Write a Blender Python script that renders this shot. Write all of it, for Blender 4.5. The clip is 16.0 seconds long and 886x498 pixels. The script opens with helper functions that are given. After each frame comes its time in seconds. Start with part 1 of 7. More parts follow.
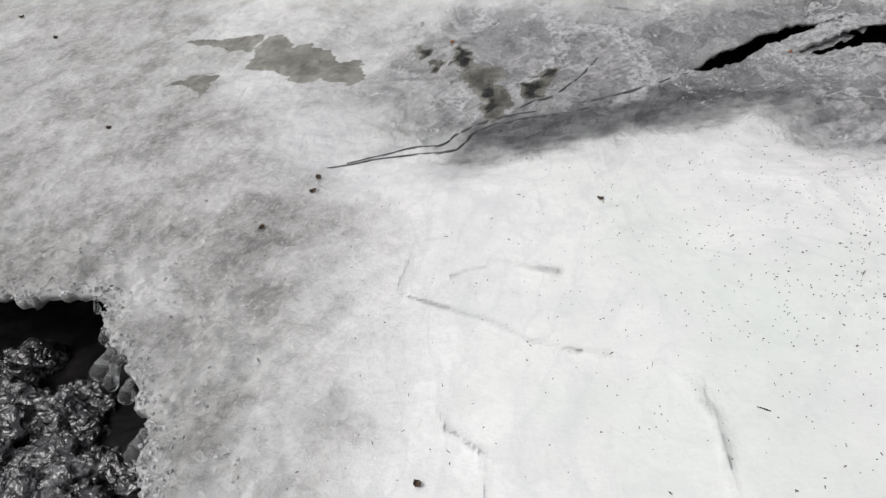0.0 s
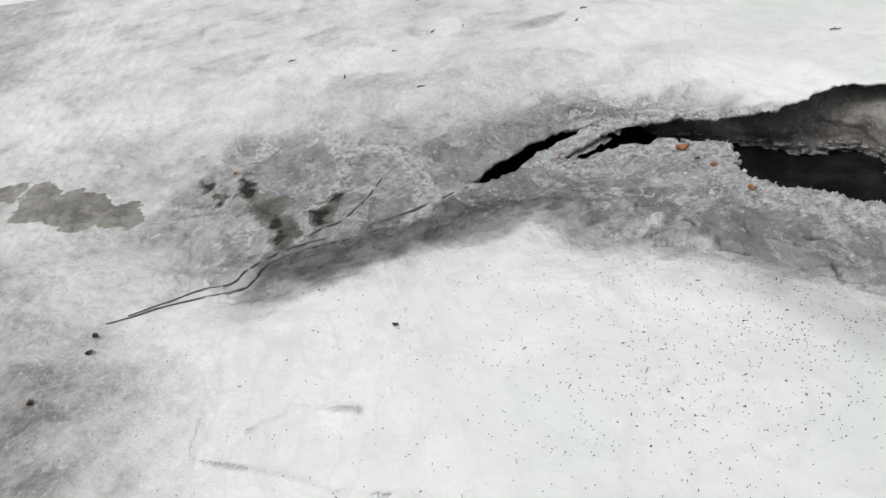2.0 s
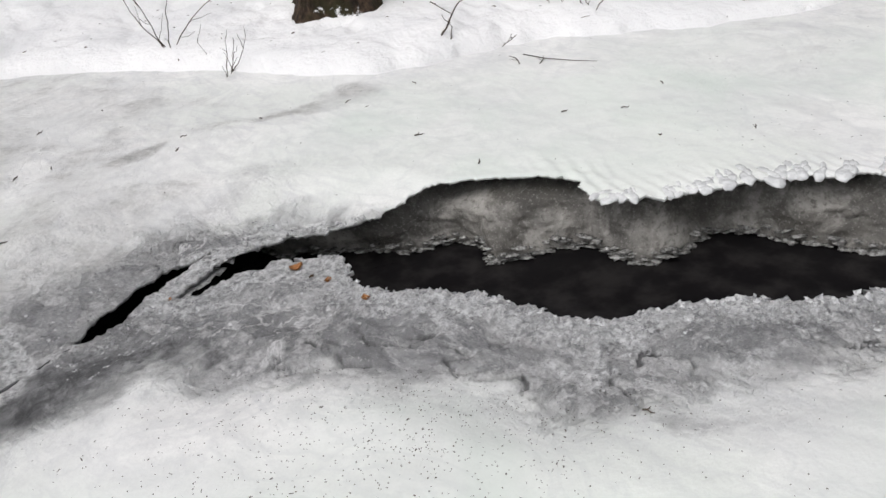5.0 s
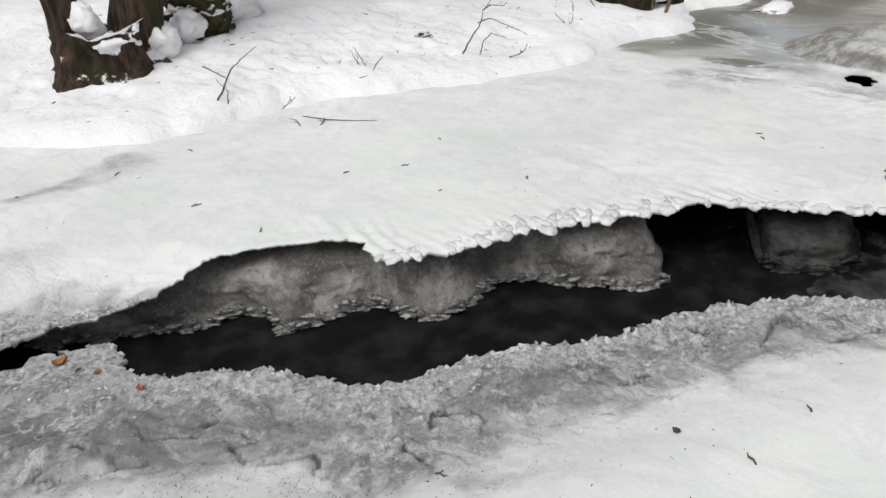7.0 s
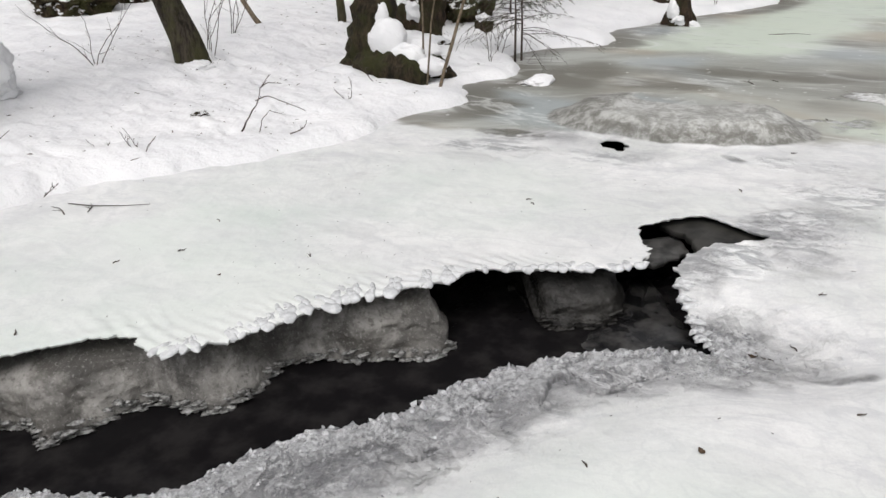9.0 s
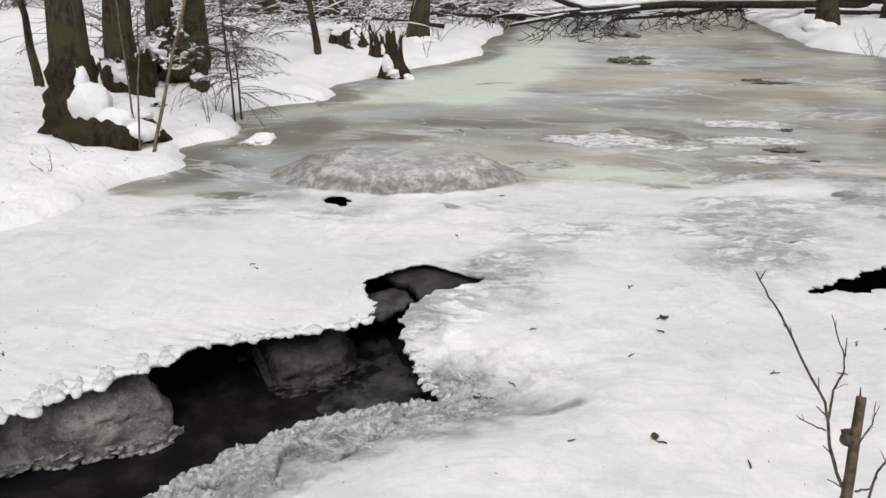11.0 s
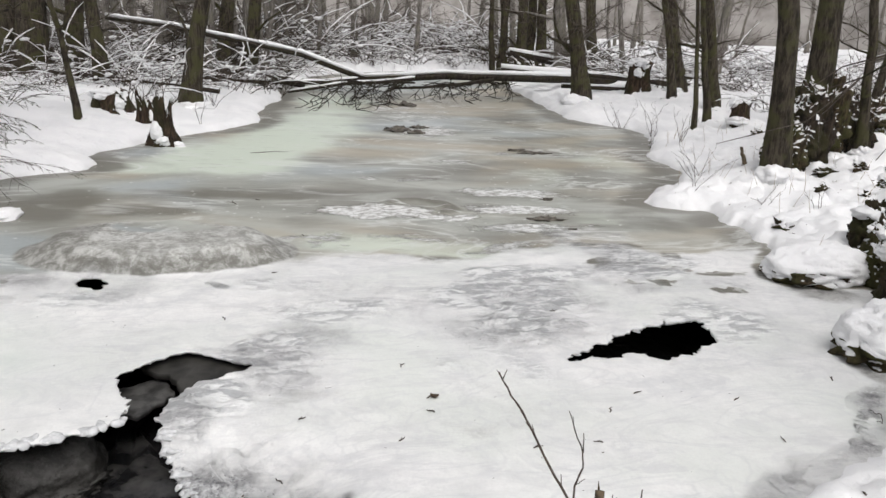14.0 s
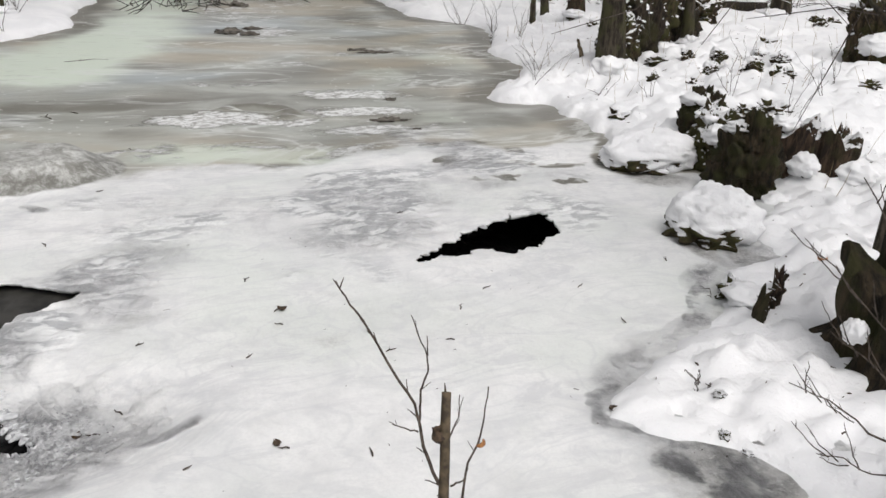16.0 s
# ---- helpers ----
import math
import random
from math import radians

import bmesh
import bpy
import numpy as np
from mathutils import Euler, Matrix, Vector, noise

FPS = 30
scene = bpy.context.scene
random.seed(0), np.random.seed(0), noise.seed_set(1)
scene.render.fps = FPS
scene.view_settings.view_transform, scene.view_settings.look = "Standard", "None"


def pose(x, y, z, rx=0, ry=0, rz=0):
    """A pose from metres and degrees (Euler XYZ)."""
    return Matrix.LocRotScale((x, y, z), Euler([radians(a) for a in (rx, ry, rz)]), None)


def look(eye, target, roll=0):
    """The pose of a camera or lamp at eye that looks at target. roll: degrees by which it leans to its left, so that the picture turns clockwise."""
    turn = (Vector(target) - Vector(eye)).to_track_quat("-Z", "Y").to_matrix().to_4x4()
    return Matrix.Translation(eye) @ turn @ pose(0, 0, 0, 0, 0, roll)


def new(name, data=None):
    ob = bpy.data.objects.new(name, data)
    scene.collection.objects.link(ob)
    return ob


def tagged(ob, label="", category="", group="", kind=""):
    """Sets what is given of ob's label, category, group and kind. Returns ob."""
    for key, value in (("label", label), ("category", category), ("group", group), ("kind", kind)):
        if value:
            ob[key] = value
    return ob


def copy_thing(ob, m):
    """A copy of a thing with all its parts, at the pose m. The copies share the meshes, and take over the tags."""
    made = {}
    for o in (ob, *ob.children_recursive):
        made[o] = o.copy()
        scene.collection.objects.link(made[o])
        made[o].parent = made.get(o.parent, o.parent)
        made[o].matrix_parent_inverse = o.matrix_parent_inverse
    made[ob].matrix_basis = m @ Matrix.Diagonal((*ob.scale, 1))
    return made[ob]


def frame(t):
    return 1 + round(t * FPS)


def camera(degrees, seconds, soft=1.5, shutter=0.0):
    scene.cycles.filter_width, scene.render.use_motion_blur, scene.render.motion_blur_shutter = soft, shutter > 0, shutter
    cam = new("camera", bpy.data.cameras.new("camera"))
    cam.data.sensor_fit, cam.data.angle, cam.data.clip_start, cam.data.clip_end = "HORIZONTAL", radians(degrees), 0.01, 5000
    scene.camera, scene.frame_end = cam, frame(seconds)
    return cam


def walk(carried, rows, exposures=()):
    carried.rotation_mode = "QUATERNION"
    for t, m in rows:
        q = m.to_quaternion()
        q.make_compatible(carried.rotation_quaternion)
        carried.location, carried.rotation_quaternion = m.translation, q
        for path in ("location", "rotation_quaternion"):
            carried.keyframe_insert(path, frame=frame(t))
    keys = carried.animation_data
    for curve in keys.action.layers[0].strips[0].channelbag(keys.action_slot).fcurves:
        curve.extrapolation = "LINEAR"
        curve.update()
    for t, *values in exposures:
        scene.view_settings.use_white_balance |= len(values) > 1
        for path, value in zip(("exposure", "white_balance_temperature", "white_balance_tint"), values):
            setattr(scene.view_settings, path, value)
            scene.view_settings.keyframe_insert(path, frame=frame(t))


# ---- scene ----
# camera and its walk: seconds, eye, heading, pitch, roll
cam = camera(57.1, 16.0)
PATH = [
    (0.0, 0.000, 0.000, 1.767, 9.97, -38.57, 12.93),
    (0.5, 0.024, 0.030, 1.781, 6.63, -37.06, 12.33),
    (1.0, 0.054, 0.057, 1.793, 2.79, -35.63, 11.85),
    (1.5, 0.088, 0.088, 1.799, -1.63, -34.57, 11.14),
    (2.0, 0.129, 0.115, 1.795, -6.70, -34.07, 10.15),
    (2.5, 0.180, 0.133, 1.796, -11.99, -33.38, 9.70),
    (3.0, 0.236, 0.150, 1.782, -17.26, -32.79, 8.94),
    (3.5, 0.291, 0.165, 1.773, -22.40, -32.29, 8.03),
    (4.0, 0.331, 0.171, 1.776, -26.44, -31.24, 7.31),
    (6.5, 0.521, 0.159, 1.800, -46.07, -27.93, 4.32),
    (7.0, 0.551, 0.148, 1.800, -49.78, -27.40, 3.52),
    (7.5, 0.579, 0.136, 1.801, -53.27, -26.52, 2.89),
    (8.0, 0.607, 0.121, 1.803, -56.91, -25.62, 2.46),
    (8.5, 0.635, 0.099, 1.813, -61.12, -24.62, 1.79),
    (9.0, 0.658, 0.074, 1.825, -64.95, -23.21, 1.26),
    (9.5, 0.683, 0.052, 1.839, -68.26, -21.75, 1.32),
    (10.0, 0.706, 0.019, 1.852, -73.96, -20.81, 0.78),
    (12.5, 0.848, -0.142, 1.913, -92.37, -18.11, -0.29),
    (13.0, 0.865, -0.153, 1.936, -94.62, -16.79, -1.29),
    (13.5, 0.879, -0.168, 1.951, -96.66, -15.86, -1.78),
    (14.0, 0.887, -0.183, 1.957, -99.02, -15.49, -2.29),
    (14.5, 0.917, -0.206, 1.951, -101.87, -16.39, -2.44),
    (15.0, 0.950, -0.227, 1.940, -104.84, -18.08, -2.33),
    (15.5, 0.977, -0.249, 1.929, -107.63, -19.94, -2.17),
    (16.0, 0.996, -0.264, 1.912, -110.13, -21.81, -2.16),
]
walk(cam, [(t, pose(x, y, z, 0, 0, yaw) @ pose(0, 0, 0, 90 + pitch) @ pose(0, 0, 0, 0, 0, -roll)) for t, x, y, z, yaw, pitch, roll in PATH],
     [(0, 0.12, 6475, 11.5), (0.6, 0.17, 6475, 11.5), (1.5, 0.14, 6475, 11.5), (4, 0.07, 6475, 11.5), (6.5, 0.10, 6480, 11.5), (9.5, 0.12, 6510, 11.5), (12.5, 0.14, 6525, 11.5), (15, 0.14, 6525, 11.5), (16, 0.08, 6525, 11.5)])

# overcast daylight
SUN_UP, SUN_TURN = 58, 262
world = bpy.data.worlds.new("overcast")
scene.world = world
world.use_nodes = True
wn = world.node_tree
wn.nodes.clear()
sky = wn.nodes.new("ShaderNodeTexSky")
sky.sky_type, sky.sun_disc = "NISHITA", False
sky.sun_elevation, sky.sun_rotation = radians(SUN_UP), radians(SUN_TURN)
sky.dust_density, sky.air_density = 4.0, 1.0
grey = wn.nodes.new("ShaderNodeHueSaturation")
grey.inputs["Saturation"].default_value = 0.10
back = wn.nodes.new("ShaderNodeBackground")
back.inputs["Strength"].default_value = 0.15
wout = wn.nodes.new("ShaderNodeOutputWorld")
wn.links.new(sky.outputs[0], grey.inputs["Color"])
wn.links.new(grey.outputs[0], back.inputs["Color"])
wn.links.new(back.outputs[0], wout.inputs["Surface"])
sun_data = bpy.data.lights.new("sun", "SUN")
sun_data.energy, sun_data.angle, sun_data.color = 0.62, radians(40), (1.0, 0.95, 0.88)
sun = new("sun", sun_data)
a, e = radians(SUN_TURN), radians(SUN_UP)
sun.matrix_world = look((math.sin(a) * math.cos(e) * 30, math.cos(a) * math.cos(e) * 30, math.sin(e) * 30), (0, 0, 0))
scene.view_settings.exposure = 0.12

# ---- materials ----
class Nodes:
    """A small builder for node materials."""

    def __init__(self, name, rough=0.6, spec=0.5):
        self.mat = bpy.data.materials.new(name)
        self.mat.use_nodes = True
        self.t = self.mat.node_tree
        self.p = self.t.nodes["Principled BSDF"]
        self.p.inputs["Roughness"].default_value = rough
        self.p.inputs["Specular IOR Level"].default_value = spec
        self.co = self.t.nodes.new("ShaderNodeNewGeometry").outputs["Position"]

    def put(self, value, socket):
        if isinstance(value, bpy.types.NodeSocket):
            self.t.links.new(value, socket)
        elif isinstance(value, (tuple, list)) and len(value) == 3 and socket.type == "RGBA":
            socket.default_value = (*value, 1)
        else:
            socket.default_value = value

    def noise(self, scale, detail=4, rough=0.55, stretch=None, warp=0.0):
        n = self.t.nodes.new("ShaderNodeTexNoise")
        n.inputs["Scale"].default_value, n.inputs["Detail"].default_value = scale, detail
        n.inputs["Roughness"].default_value, n.inputs["Distortion"].default_value = rough, warp
        if stretch:
            m = self.t.nodes.new("ShaderNodeMapping")
            m.inputs["Scale"].default_value = stretch[:3]
            m.inputs["Rotation"].default_value = (0, 0, radians(stretch[3]) if len(stretch) > 3 else 0)
            self.t.links.new(self.co, m.inputs["Vector"])
            self.t.links.new(m.outputs[0], n.inputs["Vector"])
        else:
            self.t.links.new(self.co, n.inputs["Vector"])
        return n.outputs[0]

    def voronoi(self, scale, feature="F1"):
        n = self.t.nodes.new("ShaderNodeTexVoronoi")
        n.feature = feature
        n.inputs["Scale"].default_value = scale
        self.t.links.new(self.co, n.inputs["Vector"])
        return n.outputs["Distance"]

    def ramp(self, value, lo, hi, to_lo=0.0, to_hi=1.0):
        n = self.t.nodes.new("ShaderNodeMapRange")
        n.interpolation_type = "SMOOTHSTEP"
        for k, v in zip((0, 1, 2, 3, 4), (value, lo, hi, to_lo, to_hi)):
            self.put(v, n.inputs[k])
        return n.outputs[0]

    def math(self, op, a, b=0.0, clamp=False):
        n = self.t.nodes.new("ShaderNodeMath")
        n.operation, n.use_clamp = op, clamp
        self.put(a, n.inputs[0])
        self.put(b, n.inputs[1])
        return n.outputs[0]

    def mix(self, f, a, b):
        n = self.t.nodes.new("ShaderNodeMix")
        n.data_type = "RGBA"
        self.put(f, n.inputs[0])
        self.put(a, n.inputs[6])
        self.put(b, n.inputs[7])
        return n.outputs[2]

    def bump(self, height, strength, distance):
        n = self.t.nodes.new("ShaderNodeBump")
        n.inputs["Strength"].default_value, n.inputs["Distance"].default_value = strength, distance
        self.t.links.new(height, n.inputs["Height"])
        if self.p.inputs["Normal"].links:
            self.t.links.new(self.p.inputs["Normal"].links[0].from_socket, n.inputs["Normal"])
        self.t.links.new(n.outputs[0], self.p.inputs["Normal"])

    def attr(self, name, alpha=False):
        n = self.t.nodes.new("ShaderNodeAttribute")
        n.attribute_name = name
        if alpha:
            return n.outputs["Alpha"]
        s = self.t.nodes.new("ShaderNodeSeparateColor")
        self.t.links.new(n.outputs["Color"], s.inputs[0])
        return s.outputs

    def color(self, c):
        self.put(c, self.p.inputs["Base Color"])

    def rough(self, r):
        self.put(r, self.p.inputs["Roughness"])


def ice_material():
    # white snow-ice, thin grey frosted ice, clear windows and wet pond ice, told by the sheet's own attributes
    n = Nodes("river_ice", 0.4, 0.4)
    thin, clear, wet = n.attr("ice")[:3]
    light, dark, frosty = n.attr("tone")[:3]
    dull, dome, deep = n.attr("worn")[:3]
    comb, crust = n.attr("worn", True), n.attr("ice", True)
    half = lambda v, k: n.math("MULTIPLY", n.math("SUBTRACT", v, 0.5), k)
    only = lambda mask, v: n.math("MULTIPLY", n.ramp(mask, 0.0, 0.2), v)
    cloud = n.noise(1.3, 7, 0.6, None, 0.7)
    blot = n.noise(5.5, 6, 0.6, None, 0.5)
    frost = n.noise(26, 7, 0.72, None, 0.3)
    grain = n.noise(90, 4, 0.65)
    # white
    white = n.mix(n.ramp(cloud, 0.33, 0.66), (0.70, 0.71, 0.705), (0.82, 0.82, 0.81))
    white = n.mix(n.ramp(blot, 0.46, 0.66, 0.0, 0.30), white, (0.58, 0.585, 0.585))
    white = n.mix(n.ramp(n.noise(2.6, 5, 0.55, None, 0.6), 0.50, 0.70, 0.0, 0.42), white, (0.58, 0.59, 0.58))
    white = n.mix(n.ramp(n.noise(14, 6, 0.7, (1.0, 0.5, 1.0, 30), 0.8), 0.60, 0.75, 0.0, 0.25), white, (0.52, 0.525, 0.525))
    white = n.mix(n.ramp(n.noise(0.6, 3), 0.46, 0.68, 0.0, 0.7), white, (0.68, 0.715, 0.675))
    # milky swirls
    swirl = n.noise(1.9, 4, 0.5, (1.0, 0.6, 1.0, 20), 2.6)
    white = n.mix(n.ramp(n.math("ABSOLUTE", n.math("SUBTRACT", swirl, 0.5)), 0.05, 0.0, 0.0, 0.30), white, (0.55, 0.565, 0.575))
    streak = n.math("MULTIPLY", n.ramp(n.noise(5.0, 8, 0.66, (1.0, 0.32, 1.0), 0.7), 0.50, 0.68), n.ramp(n.noise(0.8, 3, 0.5), 0.44, 0.62, 0.1, 0.5))
    white = n.mix(n.math("MULTIPLY", streak, n.math("SUBTRACT", 1.0, n.math("MULTIPLY", light, 0.8))), white, (0.52, 0.526, 0.535))
    wisps = n.math("MULTIPLY", n.ramp(n.noise(7.0, 8, 0.7, (1.0, 0.4, 1.0, 12), 0.7), 0.50, 0.62), n.ramp(n.noise(1.0, 3, 0.5), 0.40, 0.58, 0.12, 0.55))
    white = n.mix(n.math("MULTIPLY", wisps, n.math("SUBTRACT", 1.0, n.math("MULTIPLY", light, 0.75))), white, (0.56, 0.57, 0.58))
    speck = n.noise(55, 8, 0.75)
    white = n.mix(n.ramp(speck, 0.38, 0.56, 0.20, 0.0), white, (0.56, 0.565, 0.57))
    # smooth milky plates
    white = n.mix(n.math("MULTIPLY", light, n.ramp(n.noise(1.6, 5, 0.55, None, 0.5), 0.30, 0.62, 0.9, 0.35)), white, n.mix(n.ramp(n.noise(0.9, 3), 0.4, 0.6), (0.60, 0.664, 0.616), (0.70, 0.744, 0.704)))
    # worn, glazed, half-clear ice
    mottle = n.math("ADD", n.noise(6.5, 9, 0.74, None, 0.4), half(n.noise(38, 6, 0.7), 0.40))
    facet = n.noise(32, 7, 0.75, None, 0.9)
    worn = n.mix(n.ramp(mottle, 0.34, 0.66), (0.20, 0.196, 0.186), (0.52, 0.517, 0.502))
    worn = n.mix(n.ramp(facet, 0.54, 0.64, 0.0, 0.7), worn, (0.70, 0.70, 0.69))
    c = n.mix(n.math("MULTIPLY", n.ramp(n.math("ADD", dull, only(dull, half(n.noise(2.5, 8, 0.66, None, 0.4), 1.8))), 0.20, 1.0), 0.9), white, worn)
    # wet pond ice
    band = n.noise(0.75, 7, 0.60, (1.0, 0.5, 1.0, -8), 0.9)
    pond = n.mix(n.ramp(band, 0.36, 0.64), (0.235, 0.234, 0.205), (0.43, 0.447, 0.41))
    hue = n.noise(0.42, 3, 0.5, (1.0, 0.5, 1.0, 15), 0.8)
    pond = n.mix(n.ramp(hue, 0.50, 0.64, 0.0, 0.65), pond, (0.40, 0.345, 0.255))
    pond = n.mix(n.ramp(hue, 0.47, 0.34, 0.0, 0.65), pond, (0.34, 0.385, 0.405))
    pond = n.mix(n.math("MULTIPLY", n.ramp(n.math("ADD", light, only(light, half(band, 0.8))), 0.15, 0.75), 0.92), pond, (0.63, 0.70, 0.60))
    pond = n.mix(n.math("MULTIPLY", n.ramp(n.math("ADD", dark, only(dark, half(n.noise(1.6, 4, 0.5, (1.0, 0.45, 1.0), 0.9), 1.2))), 0.15, 0.85), 0.88), pond, (0.145, 0.137, 0.113))
    # thin milky flow lines and crusts of frozen slush
    line = n.math("ABSOLUTE", n.math("SUBTRACT", n.noise(0.95, 6, 0.56, (1.0, 0.42, 1.0, -6), 1.5), 0.5))
    lines = n.math("MULTIPLY", n.ramp(line, 0.035, 0.0), n.ramp(n.noise(0.7, 3, 0.5), 0.42, 0.6, 0.0, 0.6))
    pond = n.mix(lines, pond, (0.68, 0.70, 0.68))
    skin = n.math("ADD", frosty, only(frosty, half(n.noise(3.6, 9, 0.72, (1.0, 0.5, 1.0, -10), 0.5), 2.8)))
    pond = n.mix(n.ramp(skin, 0.52, 0.66, 0.0, 0.92), pond, n.mix(n.ramp(n.noise(15, 7, 0.75, (1.0, 0.6, 1.0), 0.3), 0.42, 0.54), (0.33, 0.325, 0.305), (0.80, 0.81, 0.80)))
    fleck = n.math("MULTIPLY", n.ramp(n.voronoi(6.5), 0.14, 0.09), n.ramp(n.noise(1.3, 4, 0.6), 0.48, 0.56))
    pond = n.mix(n.math("MULTIPLY", fleck, 0.75), pond, (0.74, 0.76, 0.75))
    pond = n.mix(n.ramp(n.noise(6.0, 7, 0.7, (1.0, 0.45, 1.0), 0.4), 0.54, 0.72, 0.0, 0.45), pond, (0.20, 0.193, 0.165))
    damp = n.math("ADD", wet, half(n.noise(1.1, 9, 0.66, (1.0, 0.45, 1.0), 0.9), 2.1))
    soaked = n.ramp(damp, 0.28, 0.66)
    c = n.mix(soaked, c, pond)
    # bumpy refrozen dome
    knob = n.math("ADD", n.noise(9, 7, 0.72, None, 0.5), half(n.noise(34, 4, 0.7), 0.35))
    c = n.mix(n.ramp(n.math("ADD", dome, half(n.noise(5, 4), 0.6)), 0.3, 0.75), c, n.mix(n.math("MULTIPLY", n.ramp(dark, 0.1, 0.8), 0.7), n.mix(n.ramp(knob, 0.36, 0.66), (0.25, 0.248, 0.225), (0.57, 0.575, 0.555)), n.mix(n.ramp(knob, 0.40, 0.66), (0.13, 0.127, 0.11), (0.36, 0.358, 0.335))))
    # combed, rippled crust
    ripple = n.math("ADD", n.noise(12.0, 5, 0.6, (1.0, 0.36, 1.0, 18), 0.5), half(n.noise(34, 4, 0.65, (1.0, 0.5, 1.0, 18)), 0.35))
    combed = n.math("MULTIPLY", n.ramp(n.math("ADD", comb, only(comb, half(n.noise(3.0, 5, 0.6), 1.2))), 0.25, 0.75), 0.85)
    c = n.mix(combed, c, n.mix(n.ramp(ripple, 0.43, 0.57), (0.36, 0.37, 0.38), (0.78, 0.79, 0.785)))
    # thin frosted ice
    isle = n.math("ADD", n.noise(2.8, 9, 0.66, None, 0.9), half(n.noise(60, 4, 0.7), 0.16))
    bare = n.mix(n.ramp(n.noise(8.0, 7, 0.62, (1.0, 0.6, 1.0, 30)), 0.38, 0.62), (0.23, 0.231, 0.238), (0.36, 0.361, 0.368))
    rime = n.mix(n.ramp(frost, 0.36, 0.64), (0.31, 0.31, 0.316), (0.57, 0.57, 0.575))
    greyc = n.mix(n.ramp(isle, 0.475, 0.535), bare, rime)
    greyc = n.mix(n.ramp(n.noise(48, 5, 0.72), 0.57, 0.66, 0.0, 0.6), greyc, (0.17, 0.17, 0.176))
    greyc = n.mix(n.ramp(n.noise(75, 4, 0.7), 0.60, 0.68, 0.0, 0.6), greyc, (0.74, 0.74, 0.745))
    # threads of white frost
    rib = n.math("ABSOLUTE", n.math("SUBTRACT", n.noise(1.7, 6, 0.62, None, 0.8), 0.5))
    greyc = n.mix(n.math("MULTIPLY", n.ramp(rib, 0.014, 0.002, 0.0, 0.85), n.ramp(n.noise(1.1, 2), 0.44, 0.58)), greyc, (0.72, 0.72, 0.725))
    wisp = n.math("ABSOLUTE", n.math("SUBTRACT", n.noise(6.0, 6, 0.65, (1.0, 0.45, 1.0, 25), 0.4), 0.5))
    greyc = n.mix(n.math("MULTIPLY", n.ramp(wisp, 0.02, 0.0, 0.0, 0.6), n.ramp(n.noise(2.0, 3), 0.46, 0.6)), greyc, (0.62, 0.62, 0.625))
    # bright crust beside the open water, pitted with dark melt specks
    rimed = n.mix(n.ramp(n.noise(30, 6, 0.75), 0.36, 0.60), (0.30, 0.302, 0.31), (0.74, 0.745, 0.752))
    rimed = n.mix(n.ramp(n.noise(17, 6, 0.7), 0.56, 0.64, 0.0, 0.8), rimed, (0.14, 0.14, 0.147))
    greyc = n.mix(n.ramp(n.math("ADD", crust, only(crust, half(n.noise(5.0, 7, 0.66, None, 0.5), 2.4))), 0.35, 0.60, 0.0, 0.92), greyc, rimed)
    sunk = n.math("ADD", deep, half(n.noise(6.0, 7, 0.68, (0.6, 1.2, 1.0, 25), 0.4), 1.6))
    greyc = n.mix(n.ramp(sunk, 0.22, 0.75, 0.0, 0.95), greyc, n.mix(n.ramp(n.noise(11, 6, 0.7, (0.5, 1.3, 1.0, 25)), 0.4, 0.65), (0.085, 0.085, 0.09), (0.21, 0.211, 0.218)))
    film = n.math("ADD", thin, only(thin, half(n.math("ADD", n.math("MULTIPLY", n.noise(2.2, 6, 0.58, None, 0.5), 0.82), n.math("MULTIPLY", n.noise(13, 7, 0.7), 0.18)), 2.0)))
    c = n.mix(n.ramp(film, 0.22, 0.95), c, greyc)
    # clear windows with feathered rims
    glass = n.mix(n.ramp(n.noise(7, 6, 0.65), 0.38, 0.66), (0.17, 0.167, 0.146), (0.33, 0.325, 0.288))
    glass = n.mix(n.ramp(clear, 1.0, 1.8), glass, (0.010, 0.010, 0.009))
    jag = n.math("ADD", clear, half(n.noise(38, 4, 0.75), 0.7))
    c = n.mix(n.ramp(jag, 0.46, 0.54), c, glass)
    n.color(c)
    wetness = n.math("MULTIPLY", soaked, n.ramp(skin, 0.8, 0.5))
    n.rough(n.math("ADD", n.math("MULTIPLY", n.ramp(frost, 0.3, 0.7, 0.36, 0.58), n.math("SUBTRACT", 1.0, wetness)), n.math("MULTIPLY", wetness, 0.36)))
    dry = n.math("SUBTRACT", 1.0, n.math("MULTIPLY", wetness, 0.9))
    n.bump(n.math("MULTIPLY", n.noise(8, 5, 0.6), dry), 0.35, 0.02)
    rough_ice = n.math("ADD", n.math("ADD", thin, n.math("MULTIPLY", dull, 0.6)), n.math("ADD", dome, 0.10))
    n.bump(n.math("MULTIPLY", n.math("MULTIPLY", n.noise(40, 6, 0.72), rough_ice), dry), 0.7, 0.014)
    n.bump(n.math("MULTIPLY", ripple, combed), 0.7, 0.06)
    wrinkle = n.math("ADD", n.noise(24, 6, 0.7, (1.0, 0.34, 1.0, 28), 0.8), n.ramp(isle, 0.47, 0.53, 0.0, 0.5))
    n.bump(n.math("MULTIPLY", n.math("ADD", wrinkle, n.math("MULTIPLY", crust, 0.8)), n.ramp(thin, 0.2, 0.7)), 0.9, 0.022)
    n.bump(n.math("MULTIPLY", grain, dry), 0.24, 0.005)
